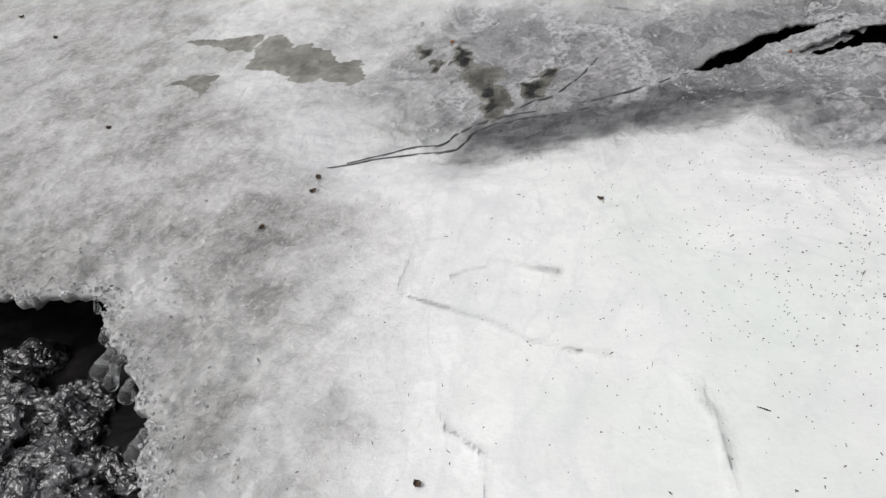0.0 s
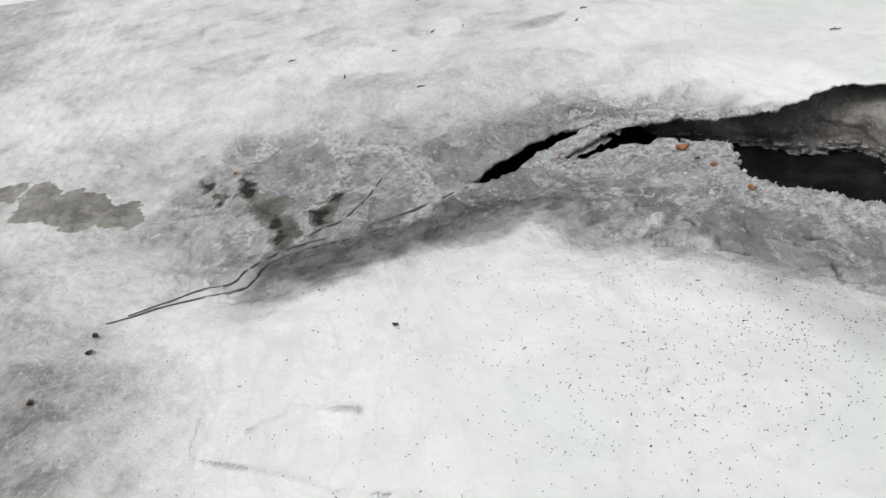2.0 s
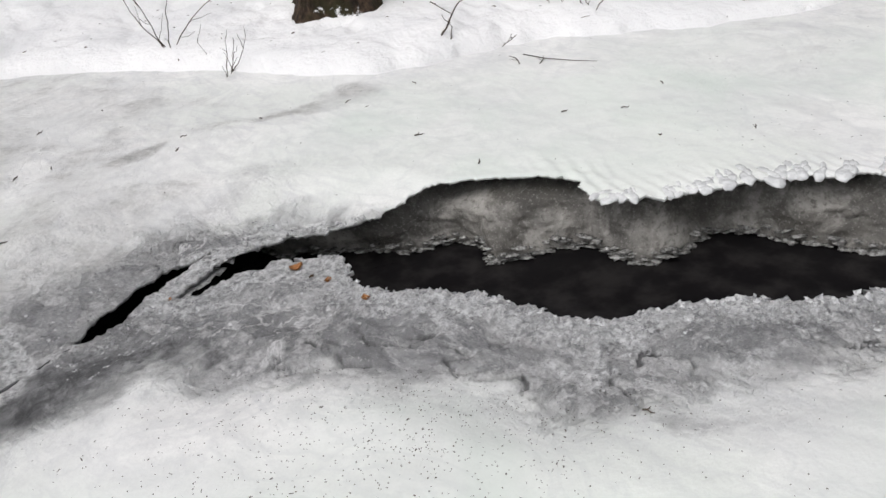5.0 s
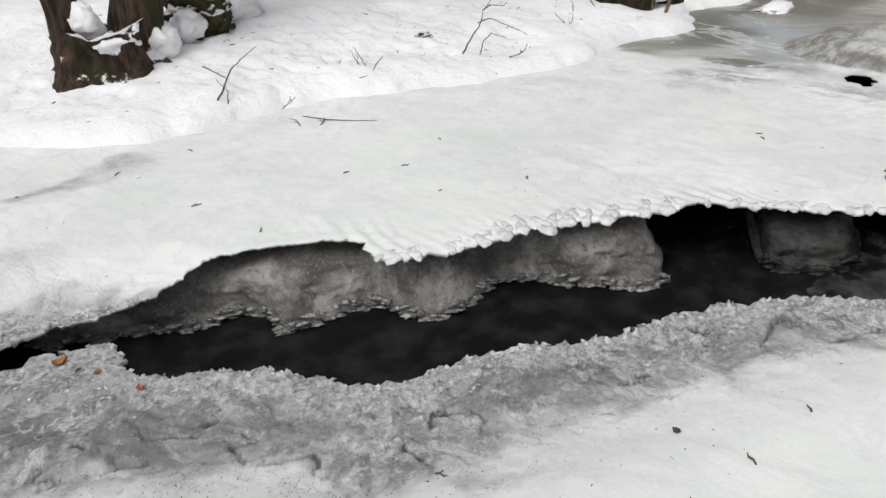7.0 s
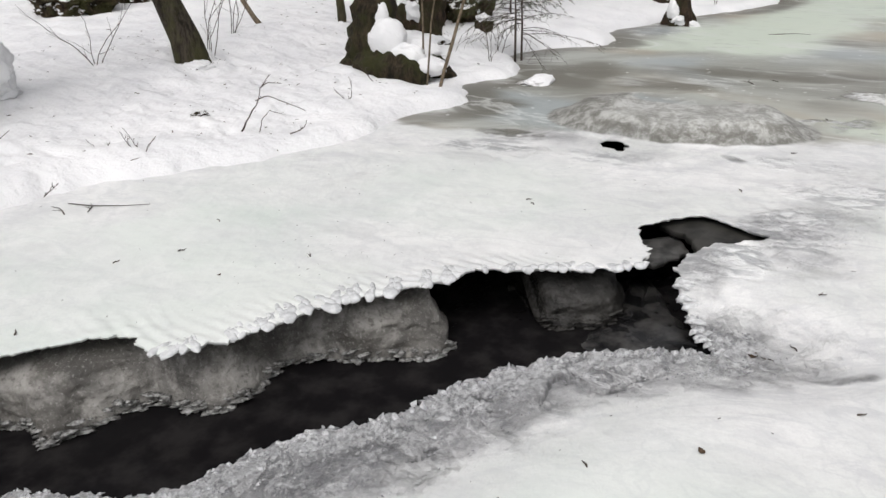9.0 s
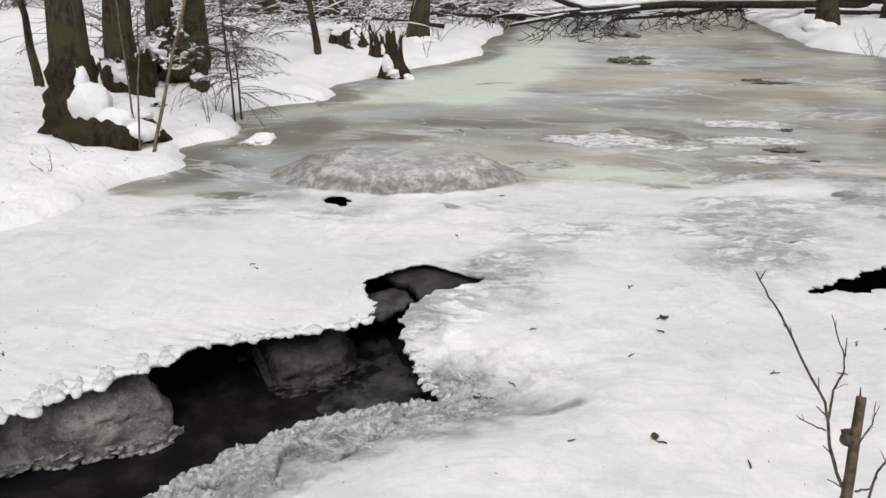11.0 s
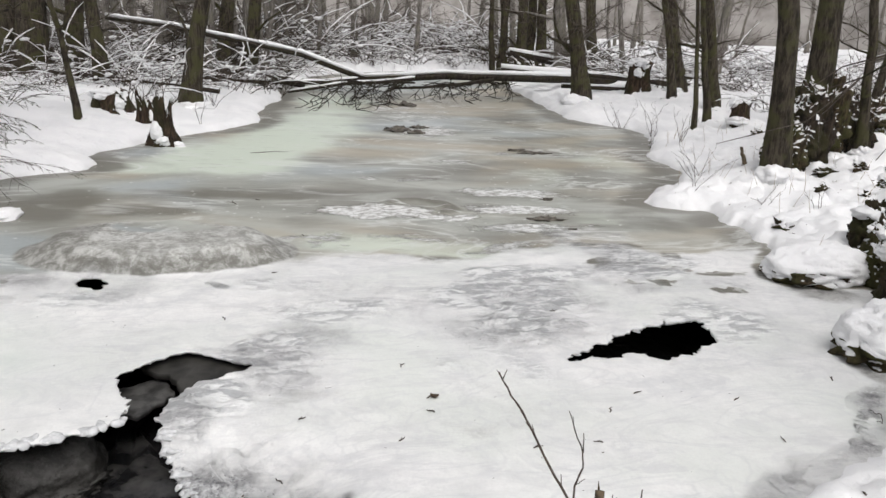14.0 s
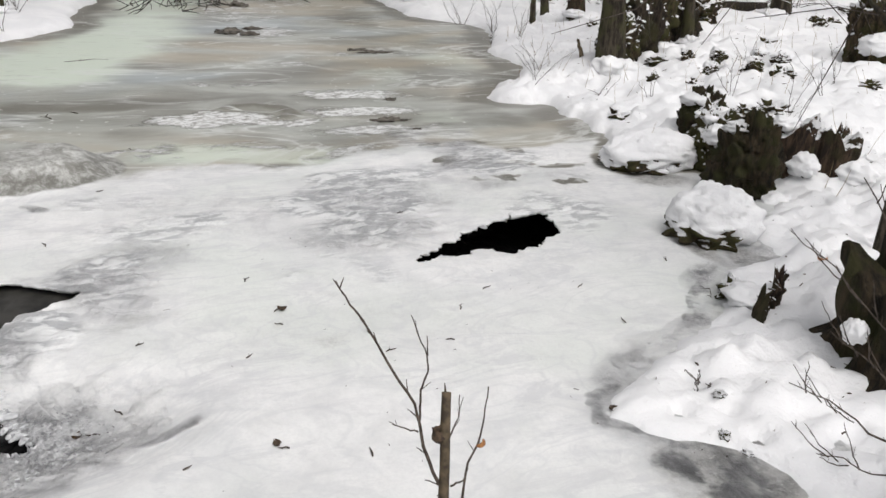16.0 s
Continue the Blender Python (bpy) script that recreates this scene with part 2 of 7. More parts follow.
    n.bump(n.math("MULTIPLY", n.noise(16, 6, 0.66, (1.0, 0.5, 1.0)), only(frosty, n.ramp(skin, 0.4, 0.8))), 0.6, 0.05)
    n.bump(n.math("MULTIPLY", facet, n.math("MAXIMUM", dull, n.math("MULTIPLY", thin, 0.8))), 0.9, 0.022)
    return n.mat


def edge_ice_material():
    n = Nodes("edge_ice", 0.12, 0.6)
    n.color(n.mix(n.ramp(n.noise(40, 5, 0.65), 0.40, 0.66), (0.16, 0.158, 0.15), (0.52, 0.52, 0.51)))
    n.p.inputs["Transmission Weight"].default_value = 0.35
    n.bump(n.noise(30, 5, 0.6), 0.5, 0.012)
    return n.mat


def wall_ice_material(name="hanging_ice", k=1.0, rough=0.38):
    """Granular grey ice; k scales its colour, low for the slab in shade."""
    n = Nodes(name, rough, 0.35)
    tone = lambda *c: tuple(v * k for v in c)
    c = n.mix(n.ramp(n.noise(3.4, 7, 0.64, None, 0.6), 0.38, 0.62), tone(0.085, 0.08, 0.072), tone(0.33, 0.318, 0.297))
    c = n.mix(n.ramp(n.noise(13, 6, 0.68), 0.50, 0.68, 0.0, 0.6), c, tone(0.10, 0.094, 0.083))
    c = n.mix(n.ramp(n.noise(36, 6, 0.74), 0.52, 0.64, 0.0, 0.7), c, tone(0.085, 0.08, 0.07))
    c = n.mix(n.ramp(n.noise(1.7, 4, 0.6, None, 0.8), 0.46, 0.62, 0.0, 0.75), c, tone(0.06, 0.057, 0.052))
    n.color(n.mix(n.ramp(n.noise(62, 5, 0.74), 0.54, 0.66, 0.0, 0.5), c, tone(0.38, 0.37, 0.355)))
    n.bump(n.noise(30, 6, 0.74), 0.8, 0.012)
    n.bump(n.voronoi(85), 0.35, 0.004)
    return n.mat


def lip_ice_material():
    n = Nodes("lip_ice", 0.22, 0.5)
    n.color(n.mix(n.ramp(n.noise(22, 5, 0.65), 0.36, 0.64), (0.54, 0.55, 0.56), (0.73, 0.74, 0.745)))
    n.p.inputs["Transmission Weight"].default_value = 0.1
    n.p.inputs["IOR"].default_value = 1.31
    n.bump(n.noise(34, 4, 0.6), 0.4, 0.006)
    return n.mat


def clear_ice_material():
    n = Nodes("clear_ice", 0.05, 0.5)
    n.color(n.mix(n.ramp(n.noise(30, 5, 0.6), 0.35, 0.65), (0.86, 0.88, 0.88), (0.97, 0.98, 0.98)))
    n.p.inputs["Transmission Weight"].default_value = 0.94
    n.p.inputs["IOR"].default_value = 1.31
    n.bump(n.noise(24, 4), 0.4, 0.01)
    return n.mat


def wet_ice_material():
    n = Nodes("wet_black_ice", 0.06, 1.0)
    n.color(n.mix(n.ramp(n.noise(9, 6, 0.66), 0.46, 0.70), (0.012, 0.012, 0.013), (0.15, 0.15, 0.155)))
    n.bump(n.noise(16, 2, 0.4, None, 1.5), 0.9, 0.035)
    n.bump(n.noise(40, 2, 0.4, None, 1.0), 0.35, 0.008)
    return n.mat


def snow_material():
    n = Nodes("snow", 0.75, 0.25)
    c = n.mix(n.ramp(n.noise(1.6, 5), 0.35, 0.65), (0.735, 0.74, 0.75), (0.81, 0.812, 0.817))
    c = n.mix(n.ramp(n.noise(30, 5, 0.68), 0.67, 0.74, 0.0, 0.8), c, (0.20, 0.175, 0.135))
    n.color(c)
    n.bump(n.noise(5, 5, 0.5), 0.5, 0.06)
    n.bump(n.noise(16, 5, 0.6), 0.5, 0.032)
    n.bump(n.noise(75, 4, 0.6), 0.22, 0.006)
    return n.mat


def water_material():
    n = Nodes("black_water", 0.06, 0.03)
    n.color(n.mix(n.ramp(n.noise(6, 5), 0.4, 0.7), (0.008, 0.0075, 0.008), (0.020, 0.0185, 0.0185)))
    n.bump(n.noise(5, 3, 0.5, (1, 2.2, 1)), 0.35, 0.03)
    return n.mat


def bark_material(name, dark, light, moss, snow=0.0):
    """Fissured bark with moss; snow says how readily snow sticks to what faces up."""
    n = Nodes(name, 0.85, 0.2)
    c = n.mix(n.ramp(n.noise(20, 7, 0.7, (1, 1, 0.22)), 0.38, 0.64), dark, light)
    c = n.mix(n.ramp(n.noise(3.5, 5, 0.6), 0.44, 0.62, 0.0, 0.85), c, moss)
    n.bump(n.noise(26, 6, 0.7, (1, 1, 0.18)), 1.0, 0.03)
    n.bump(n.noise(70, 5, 0.7), 0.8, 0.012)
    if snow:
        geo = n.t.nodes.new("ShaderNodeNewGeometry")
        xyz = n.t.nodes.new("ShaderNodeSeparateXYZ")
        n.t.links.new(geo.outputs["Normal"], xyz.inputs[0])
        clot = n.math("ADD", n.math("MULTIPLY", n.math("SUBTRACT", n.noise(4.5, 6, 0.62), 0.5), 2.4), n.math("MULTIPLY", n.math("SUBTRACT", n.noise(45, 4, 0.7), 0.5), 0.35))
        lies = n.ramp(n.math("ADD", xyz.outputs[2], clot), 1.0 - snow, 1.12 - snow)
        c = n.mix(lies, c, (0.86, 0.865, 0.875))
    n.color(c)
    return n.mat


def plain_material(name, one, two, scale, rough=0.7):
    n = Nodes(name, rough, 0.3)
    n.color(n.mix(n.ramp(n.noise(scale, 5), 0.35, 0.65), one, two))
    n.bump(n.noise(scale * 2, 4), 0.3, 0.004)
    return n.mat


ICE, EDGE, HANG, CLEAR, WETICE = ice_material(), edge_ice_material(), wall_ice_material(), clear_ice_material(), wet_ice_material()
# copy of the wall ice with the shade under the lip in its colour
HANG_SHADED = wall_ice_material("shaded_hanging_ice", 0.2, 0.15)
SUNK = plain_material("sunken_ice", (0.012, 0.0115, 0.0105), (0.045, 0.043, 0.039), 6, 0.55)
SUNK_PALE = plain_material("pale_sunken_ice", (0.025, 0.0245, 0.0235), (0.085, 0.083, 0.08), 12, 0.5)
DROWNED = plain_material("drowned_ice", (0.010, 0.010, 0.011), (0.07, 0.068, 0.066), 7, 0.2)
FISSURE = plain_material("dark_fissure", (0.05, 0.05, 0.052), (0.12, 0.12, 0.125), 12, 0.4)
CRYSTAL = plain_material("frost_crystals", (0.26, 0.263, 0.272), (0.60, 0.605, 0.615), 22, 0.2)
LIP = lip_ice_material()
SNOW, WATER = snow_material(), water_material()
BARK = bark_material("alder_bark", (0.018, 0.015, 0.011), (0.080, 0.066, 0.049), (0.062, 0.060, 0.026))
BARK_WET = bark_material("dark_wet_bark", (0.014, 0.011, 0.009), (0.055, 0.045, 0.036), (0.03, 0.027, 0.014))
# bark of the far trees, paled so that its colour carries the haze
BARK_FAR = bark_material("hazed_bark", (0.10, 0.09, 0.08), (0.27, 0.25, 0.23), (0.16, 0.15, 0.12))
ROT = bark_material("rotten_wood", (0.018, 0.013, 0.010), (0.085, 0.056, 0.037), (0.034, 0.032, 0.014), 0.32)
MOSS_BARE = bark_material("mossy_bark", (0.012, 0.010, 0.007), (0.060, 0.044, 0.026), (0.036, 0.038, 0.013))
MOSS = bark_material("mossy_wood", (0.016, 0.013, 0.009), (0.085, 0.062, 0.036), (0.058, 0.058, 0.020), 0.46)
COLUMN = bark_material("dark_rotten_column", (0.012, 0.010, 0.008), (0.06, 0.045, 0.032), (0.036, 0.034, 0.014), 0.22)
TWIG = plain_material("twig_bark", (0.03, 0.022, 0.017), (0.09, 0.07, 0.055), 60)
POND_STONE = plain_material("wet_stone", (0.055, 0.048, 0.040), (0.17, 0.155, 0.13), 14, 0.5)
STAKE = plain_material("weathered_stem", (0.035, 0.026, 0.016), (0.11, 0.082, 0.05), 30)
CANE = plain_material("pale_cane", (0.09, 0.07, 0.045), (0.18, 0.14, 0.095), 30)
LEAF = plain_material("dead_leaf", (0.24, 0.10, 0.035), (0.40, 0.19, 0.07), 70)
LEAF_DARK = plain_material("withered_leaf", (0.035, 0.025, 0.018), (0.10, 0.065, 0.04), 70)
NEEDLE = plain_material("spruce_needles", (0.03, 0.042, 0.017), (0.08, 0.098, 0.038), 40)
GRASS = plain_material("dry_grass", (0.18, 0.13, 0.07), (0.34, 0.27, 0.16), 30)
# pale grey-brown with the mist of the distance mixed into the colour
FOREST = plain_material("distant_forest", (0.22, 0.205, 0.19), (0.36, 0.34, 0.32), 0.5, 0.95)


# ---- mesh helpers ----
def vnoise(x, y, seed=0):
    """Smooth value noise from -1 to 1 on arrays."""
    xi, yi = np.floor(x), np.floor(y)
    fx, fy = x - xi, y - yi
    fx, fy = fx * fx * (3 - 2 * fx), fy * fy * (3 - 2 * fy)

    def h(i, j):
        v = np.sin(i * 127.1 + j * 311.7 + seed * 74.7) * 43758.5453
        return (v - np.floor(v)) * 2 - 1
    return (h(xi, yi) * (1 - fx) + h(xi + 1, yi) * fx) * (1 - fy) + (h(xi, yi + 1) * (1 - fx) + h(xi + 1, yi + 1) * fx) * fy


def fbm(x, y, scale, octaves=4, seed=0, gain=0.5):
    total, amp, norm = 0, 1.0, 0.0
    for k in range(octaves):
        total = total + amp * vnoise(x * scale * 2.03 ** k + 17.3 * k, y * scale * 2.03 ** k - 9.1 * k, seed + k)
        norm += amp
        amp *= gain
    return total / norm


def smooth(lo, hi, v):
    t = np.clip((v - lo) / (hi - lo), 0, 1)
    return t * t * (3 - 2 * t)


def seg_distance(x, y, pts, closed=False):
    d = np.full(np.shape(x), 1e9)
    n = len(pts)
    for k in range(n if closed else n - 1):
        (ax, ay), (bx, by) = pts[k], pts[(k + 1) % n]
        ex, ey = bx - ax, by - ay
        t = np.clip(((x - ax) * ex + (y - ay) * ey) / (ex * ex + ey * ey + 1e-12), 0, 1)
        d = np.minimum(d, np.hypot(x - ax - t * ex, y - ay - t * ey))
    return d


def inside(x, y, pts):
    hit = np.zeros(np.shape(x), bool)
    n = len(pts)
    for k in range(n):
        (ax, ay), (bx, by) = pts[k], pts[(k + 1) % n]
        if ay != by:
            hit ^= ((ay > y) != (by > y)) & (x < (bx - ax) * (y - ay) / (by - ay) + ax)
    return hit


def area_distance(x, y, pts):
    """Distance to a closed outline, negative inside."""
    d = seg_distance(x, y, pts, True)
    return np.where(inside(x, y, pts), -d, d)


def rounded(pts, closed=True, times=2):
    """Chaikin's corner cutting of an outline."""
    for _ in range(times):
        out = []
        n = len(pts)
        for k in range(n if closed else n - 1):
            (ax, ay), (bx, by) = pts[k], pts[(k + 1) % n]
            out += [(0.75 * ax + 0.25 * bx, 0.75 * ay + 0.25 * by), (0.25 * ax + 0.75 * bx, 0.25 * ay + 0.75 * by)]
        pts = out if closed else [pts[0]] + out + [pts[-1]]
    return pts


def mesh_of(name, verts, faces, material, smooth_shade=True):
    me = bpy.data.meshes.new(name)
    me.from_pydata([tuple(v) for v in verts], [], [tuple(f) for f in faces])
    me.materials.append(material)
    if smooth_shade:
        me.polygons.foreach_set("use_smooth", [True] * len(me.polygons))
    me.update()
    return me


class Shape:
    """Collects tubes, lumps and leaves for one mesh."""

    def __init__(self):
        self.v, self.f = [], []

    def tube(self, pts, radii, sides=6, rough=0.0, cap=True, rnd=random):
        pts = [Vector(p) for p in pts]
        base = len(self.v)
        side = None
        for k, p in enumerate(pts):
            ahead = (pts[min(k + 1, len(pts) - 1)] - pts[max(k - 1, 0)]).normalized()
            if side is None:
                side = ahead.orthogonal().normalized()
            side = (side - ahead * side.dot(ahead)).normalized()
            up = ahead.cross(side)
            for s in range(sides):
                a = 2 * math.pi * s / sides
                r = radii[k] * (1 + (rnd.uniform(-rough, rough) if rough else 0))
                self.v.append(p + side * (math.cos(a) * r) + up * (math.sin(a) * r))
        for k in range(len(pts) - 1):
            for s in range(sides):
                a, b = base + k * sides + s, base + k * sides + (s + 1) % sides
                self.f.append((a, b, b + sides, a + sides))
        if cap:
            self.f.append(tuple(base + s for s in reversed(range(sides))))
            self.f.append(tuple(base + (len(pts) - 1) * sides + s for s in range(sides)))
        return self

    def lump(self, centre, size, rough=0.2, freq=2.5, rings=12, sides=18, seed=0, flat=None, fine=0.0):
        """An uneven rounded body; flat cuts it off below that height."""
        base = len(self.v)
        c = Vector(centre)
        for i in range(rings + 1):
            th = math.pi * i / rings
            for j in range(sides):
                ph = 2 * math.pi * j / sides
                d = Vector((math.sin(th) * math.cos(ph), math.sin(th) * math.sin(ph), math.cos(th)))
                k = 1 + rough * noise.fractal(d * freq + Vector((seed * 3.1, seed * 1.7, 0)), 0.8, 2.0, 5)
                if fine:
                    k += fine * noise.fractal(d * freq * 4 + Vector((seed, 0, 0)), 0.8, 2.0, 3)
                p = c + Vector((d.x * size[0] * k, d.y * size[1] * k, d.z * size[2] * k))
                if flat is not None:
                    p.z = max(p.z, flat + 0.01 * noise.noise(p * 20))
                self.v.append(p)
        for i in range(rings):
            for j in range(sides):
                a, b = base + i * sides + j, base + i * sides + (j + 1) % sides
                self.f.append((a, a + sides, b + sides, b))
        return self

    def mesh(self, name, material, smooth_shade=True):
        return mesh_of(name, self.v, self.f, material, smooth_shade)


def part(name, shape, material, parent, label=""):
    ob = new(name, shape.mesh(name, material))
    ob.parent = parent
    if label:
        ob["label"] = label
    return ob


def thing(name, at, label, category, group="", turn=0.0):
    ob = new(name)
    ob.empty_display_size = 0.1
    ob.matrix_world = pose(*at, 0, 0, turn)
    return tagged(ob, label, category, group)


# ---- plan of the river ----
FAR_LIP = [(1.10, 3.39), (1.44, 3.54), (1.68, 3.58), (2.0, 3.43), (2.3, 3.32), (2.46, 3.34), (2.66, 3.21), (2.88, 3.05), (3.09, 2.84),
           (2.98, 2.68), (3.03, 2.5), (3.19, 2.37), (3.47, 2.24), (3.71, 2.06), (3.95, 1.87), (4.16, 1.66), (4.33, 1.63), (4.36, 1.48),
           (4.47, 1.25), (4.58, 1.05), (4.65, 0.80), (4.86, 0.75), (5.12, 0.85), (5.26, 0.90), (5.45, 0.81), (5.62, 0.67), (5.57, 0.45), (5.34, 0.18)]
NEAR_LIP = [(5.24, 0.32), (5.15, 0.50), (4.86, 0.65), (4.69, 0.62), (4.45, 0.54), (4.31, 0.47), (4.20, 0.40), (4.15, 0.26), (4.08, 0.52),
            (3.95, 0.78), (3.80, 1.00), (3.60, 1.18), (3.38, 1.31), (3.19, 1.42), (3.02, 1.53), (2.90, 1.70), (2.68, 1.86), (2.47, 1.98),
            (2.37, 2.00), (2.24, 2.22), (2.20, 2.45), (2.02, 2.63), (1.86, 2.80), (1.79, 2.97), (1.88, 3.05), (1.89, 3.22), (1.68, 3.35), (1.41, 3.41)]
CRACK = [(0.66, 3.35), (0.84, 3.50), (1.03, 3.61), (1.22, 3.68), (1.55, 3.72), (1.22, 3.60), (1.06, 3.51), (0.94, 3.41), (0.82, 3.37)]
HOLE_WEST = [(-3.4, 2.5), (-2.1, 2.23), (-1.92, 2.21), (-1.69, 2.17), (-1.61, 1.95), (-1.42, 1.76), (-1.29, 1.5), (-1.24, 1.32), (-1.18, 1.0), (-1.3, 0.75), (-3.4, 0.9)]
HOLE_EAST = [(5.33, -1.70), (5.48, -1.85), (5.76, -2.21), (5.93, -2.52), (5.96, -2.81), (5.80, -2.86), (5.64, -2.81), (5.46, -2.54), (5.33, -2.34), (5.44, -2.17), (5.37, -1.90)]
HOLE_SMALL = [(6.96, 1.58), (7.05, 1.58), (7.08, 1.49), (7.02, 1.42), (6.94, 1.37), (6.91, 1.40), (6.81, 1.39), (6.77, 1.42), (6.83, 1.45), (6.86, 1.49), (6.91, 1.54)]
HOLES = [rounded(FAR_LIP + NEAR_LIP, True, 2), CRACK, rounded(HOLE_WEST, True, 1), rounded(HOLE_EAST, True, 1), HOLE_SMALL]
WINDOWS = [[(-1.49, 3.88), (-1.49, 4.11), (-1.43, 4.23), (-1.35, 4.24), (-1.27, 4.07), (-1.18, 4.11), (-1.08, 4.06), (-1.00, 3.93), (-0.92, 3.99), (-0.86, 3.81), (-0.91, 3.67), (-1.09, 3.71), (-1.20, 3.67), (-1.35, 3.80)],
           [(-1.97, 4.35), (-1.72, 4.32), (-1.47, 4.27), (-1.52, 4.06), (-1.68, 4.16)],
           [(-1.89, 3.80), (-1.76, 3.86), (-1.64, 3.84), (-1.65, 3.73), (-1.68, 3.61), (-1.76, 3.75)],
           [(-0.38, 3.91), (-0.35, 3.92), (-0.31, 3.72), (-0.16, 3.67), (-0.16, 3.57), (-0.20, 3.51), (-0.12, 3.39), (-0.13, 3.29), (-0.21, 3.19), (-0.23, 3.29), (-0.23, 3.45), (-0.29, 3.47), (-0.33, 3.63)],
           [(-0.07, 3.47), (-0.01, 3.47), (0.11, 3.57), (0.07, 3.48), (-0.00, 3.34), (-0.05, 3.35)],
           [(-0.37, 3.96), (-0.32, 3.84), (-0.34, 3.71), (-0.38, 3.82)],
           [(-0.22, 3.53), (-0.19, 3.44), (-0.21, 3.29), (-0.24, 3.41)],
           [(-0.06, 3.48), (0.01, 3.44), (-0.01, 3.35), (-0.04, 3.39)],
           [(0.01, 3.54), (0.11, 3.58), (0.07, 3.50)],
           [(-0.59, 4.04), (-0.53, 3.97), (-0.55, 3.91)],
           [(-0.52, 3.86), (-0.45, 3.82), (-0.49, 3.78)]]
THIN = [(-0.82, 3.22), (-0.87, 4.0), (-0.75, 4.28), (-0.4, 4.25), (0.19, 4.06), (0.43, 3.98), (0.77, 3.95), (1.35, 4.0), (1.75, 3.75), (2.0, 3.5),
        (2.3, 2.9), (2.8, 2.3), (3.4, 1.7), (4.0, 1.1), (4.3, 0.6), (4.35, 0.2), (4.11, -0.06), (3.85, 0.42), (3.55, 0.78), (3.25, 0.98), (2.7, 1.21),
        (2.22, 1.46), (1.92, 1.70), (1.78, 1.95), (1.64, 2.26), (1.42, 2.48), (1.1, 2.69), (0.89, 3.0), (0.48, 2.98), (0.05, 2.93), (-0.34, 2.9), (-0.79, 3.0)]
SHORE_NORTH = [(-30, 12), (-12, 9.5), (-4, 8.6), (-0.24, 7.89), (0.11, 7.63), (0.66, 7.65), (1.31, 7.6), (2.2, 6.7), (2.81, 5.8), (2.97, 5.4), (3.27, 5.04), (3.77, 4.81), (4.3, 4.84), (4.63, 4.71),
               (4.96, 4.32), (5.64, 3.8), (6.38, 3.41), (7.18, 3.5), (7.85, 3.07), (8.2, 3.3), (8.76, 3.46), (9.2, 3.06), (10.11, 3.4), (10.4, 3.75), (11.15, 3.17), (11.75, 2.53), (12.69, 3.0),
               (14.08, 2.35), (14.73, 2.09), (15.84, 1.34), (17.13, 0.8), (18.65, 1.13), (21.93, 0.57), (24.51, 1.05), (29.12, 0.32), (32.5, -1.2), (35.5, -4.5), (37, -9), (38, -30)]
SHORE_SOUTH = [(33, -30), (32.5, -11), (31.2, -8.2), (29.3, -6.4), (23.0, -5.98), (20.16, -5.76), (18.2, -5.6), (17.4, -6.2), (16.6, -6.6), (14.5, -6.0), (13.15, -5.3), (12.4, -5.47), (11.3, -5.1), (10.8, -4.6), (10.1, -4.06), (9.7, -3.96), (9.53, -4.24),
               (9.4, -4.62), (8.8, -4.38), (8.65, -4.6), (8.17, -4.38), (7.8, -4.44), (7.34, -4.08), (6.82, -3.95), (6.70, -4.3), (6.72, -4.8), (5.85, -4.85), (5.24, -3.92), (4.92, -3.98), (4.75, -3.48), (4.62, -3.18),
               (4.45, -3.33), (4.21, -2.99), (4.10, -2.80), (3.91, -2.37), (3.66, -1.96), (3.47, -1.88), (3.33, -2.06), (3.22, -2.22), (3.10, -2.33), (2.92, -2.38), (2.72, -2.3),
               (2.62, -1.6), (2.5, -0.8), (2.0, -0.2), (1.4, 0.2), (0.6, 0.45), (-0.4, 0.5), (-1.2, 0.3), (-4, -0.2), (-30, -1.5)]
RIVER = rounded(SHORE_NORTH + SHORE_SOUTH, True, 1)


def widened(pts, by):
    """The outline moved outwards, for what reaches a little way under the banks."""
    out = []
    for k, (x, y) in enumerate(pts):
        (ax, ay), (bx, by2) = pts[k - 1], pts[(k + 1) % len(pts)]
        d = math.hypot(bx - ax, by2 - ay) + 1e-9
        out.append((x - (by2 - ay) / d * by, y + (bx - ax) / d * by))
    return out


RIVER_WIDE = widened(RIVER, 0.45)
WATER_Z = -0.38


def shore(x, y):
    """Distance to the river's edge, positive on land."""
    wob = 0.07 * fbm(x, y, 2.1, 3, 5) + (0.05 + 0.05 * smooth(-2, -3.5, y)) * fbm(x, y, 6, 3, 8)
    return area_distance(x, y, RIVER) + wob


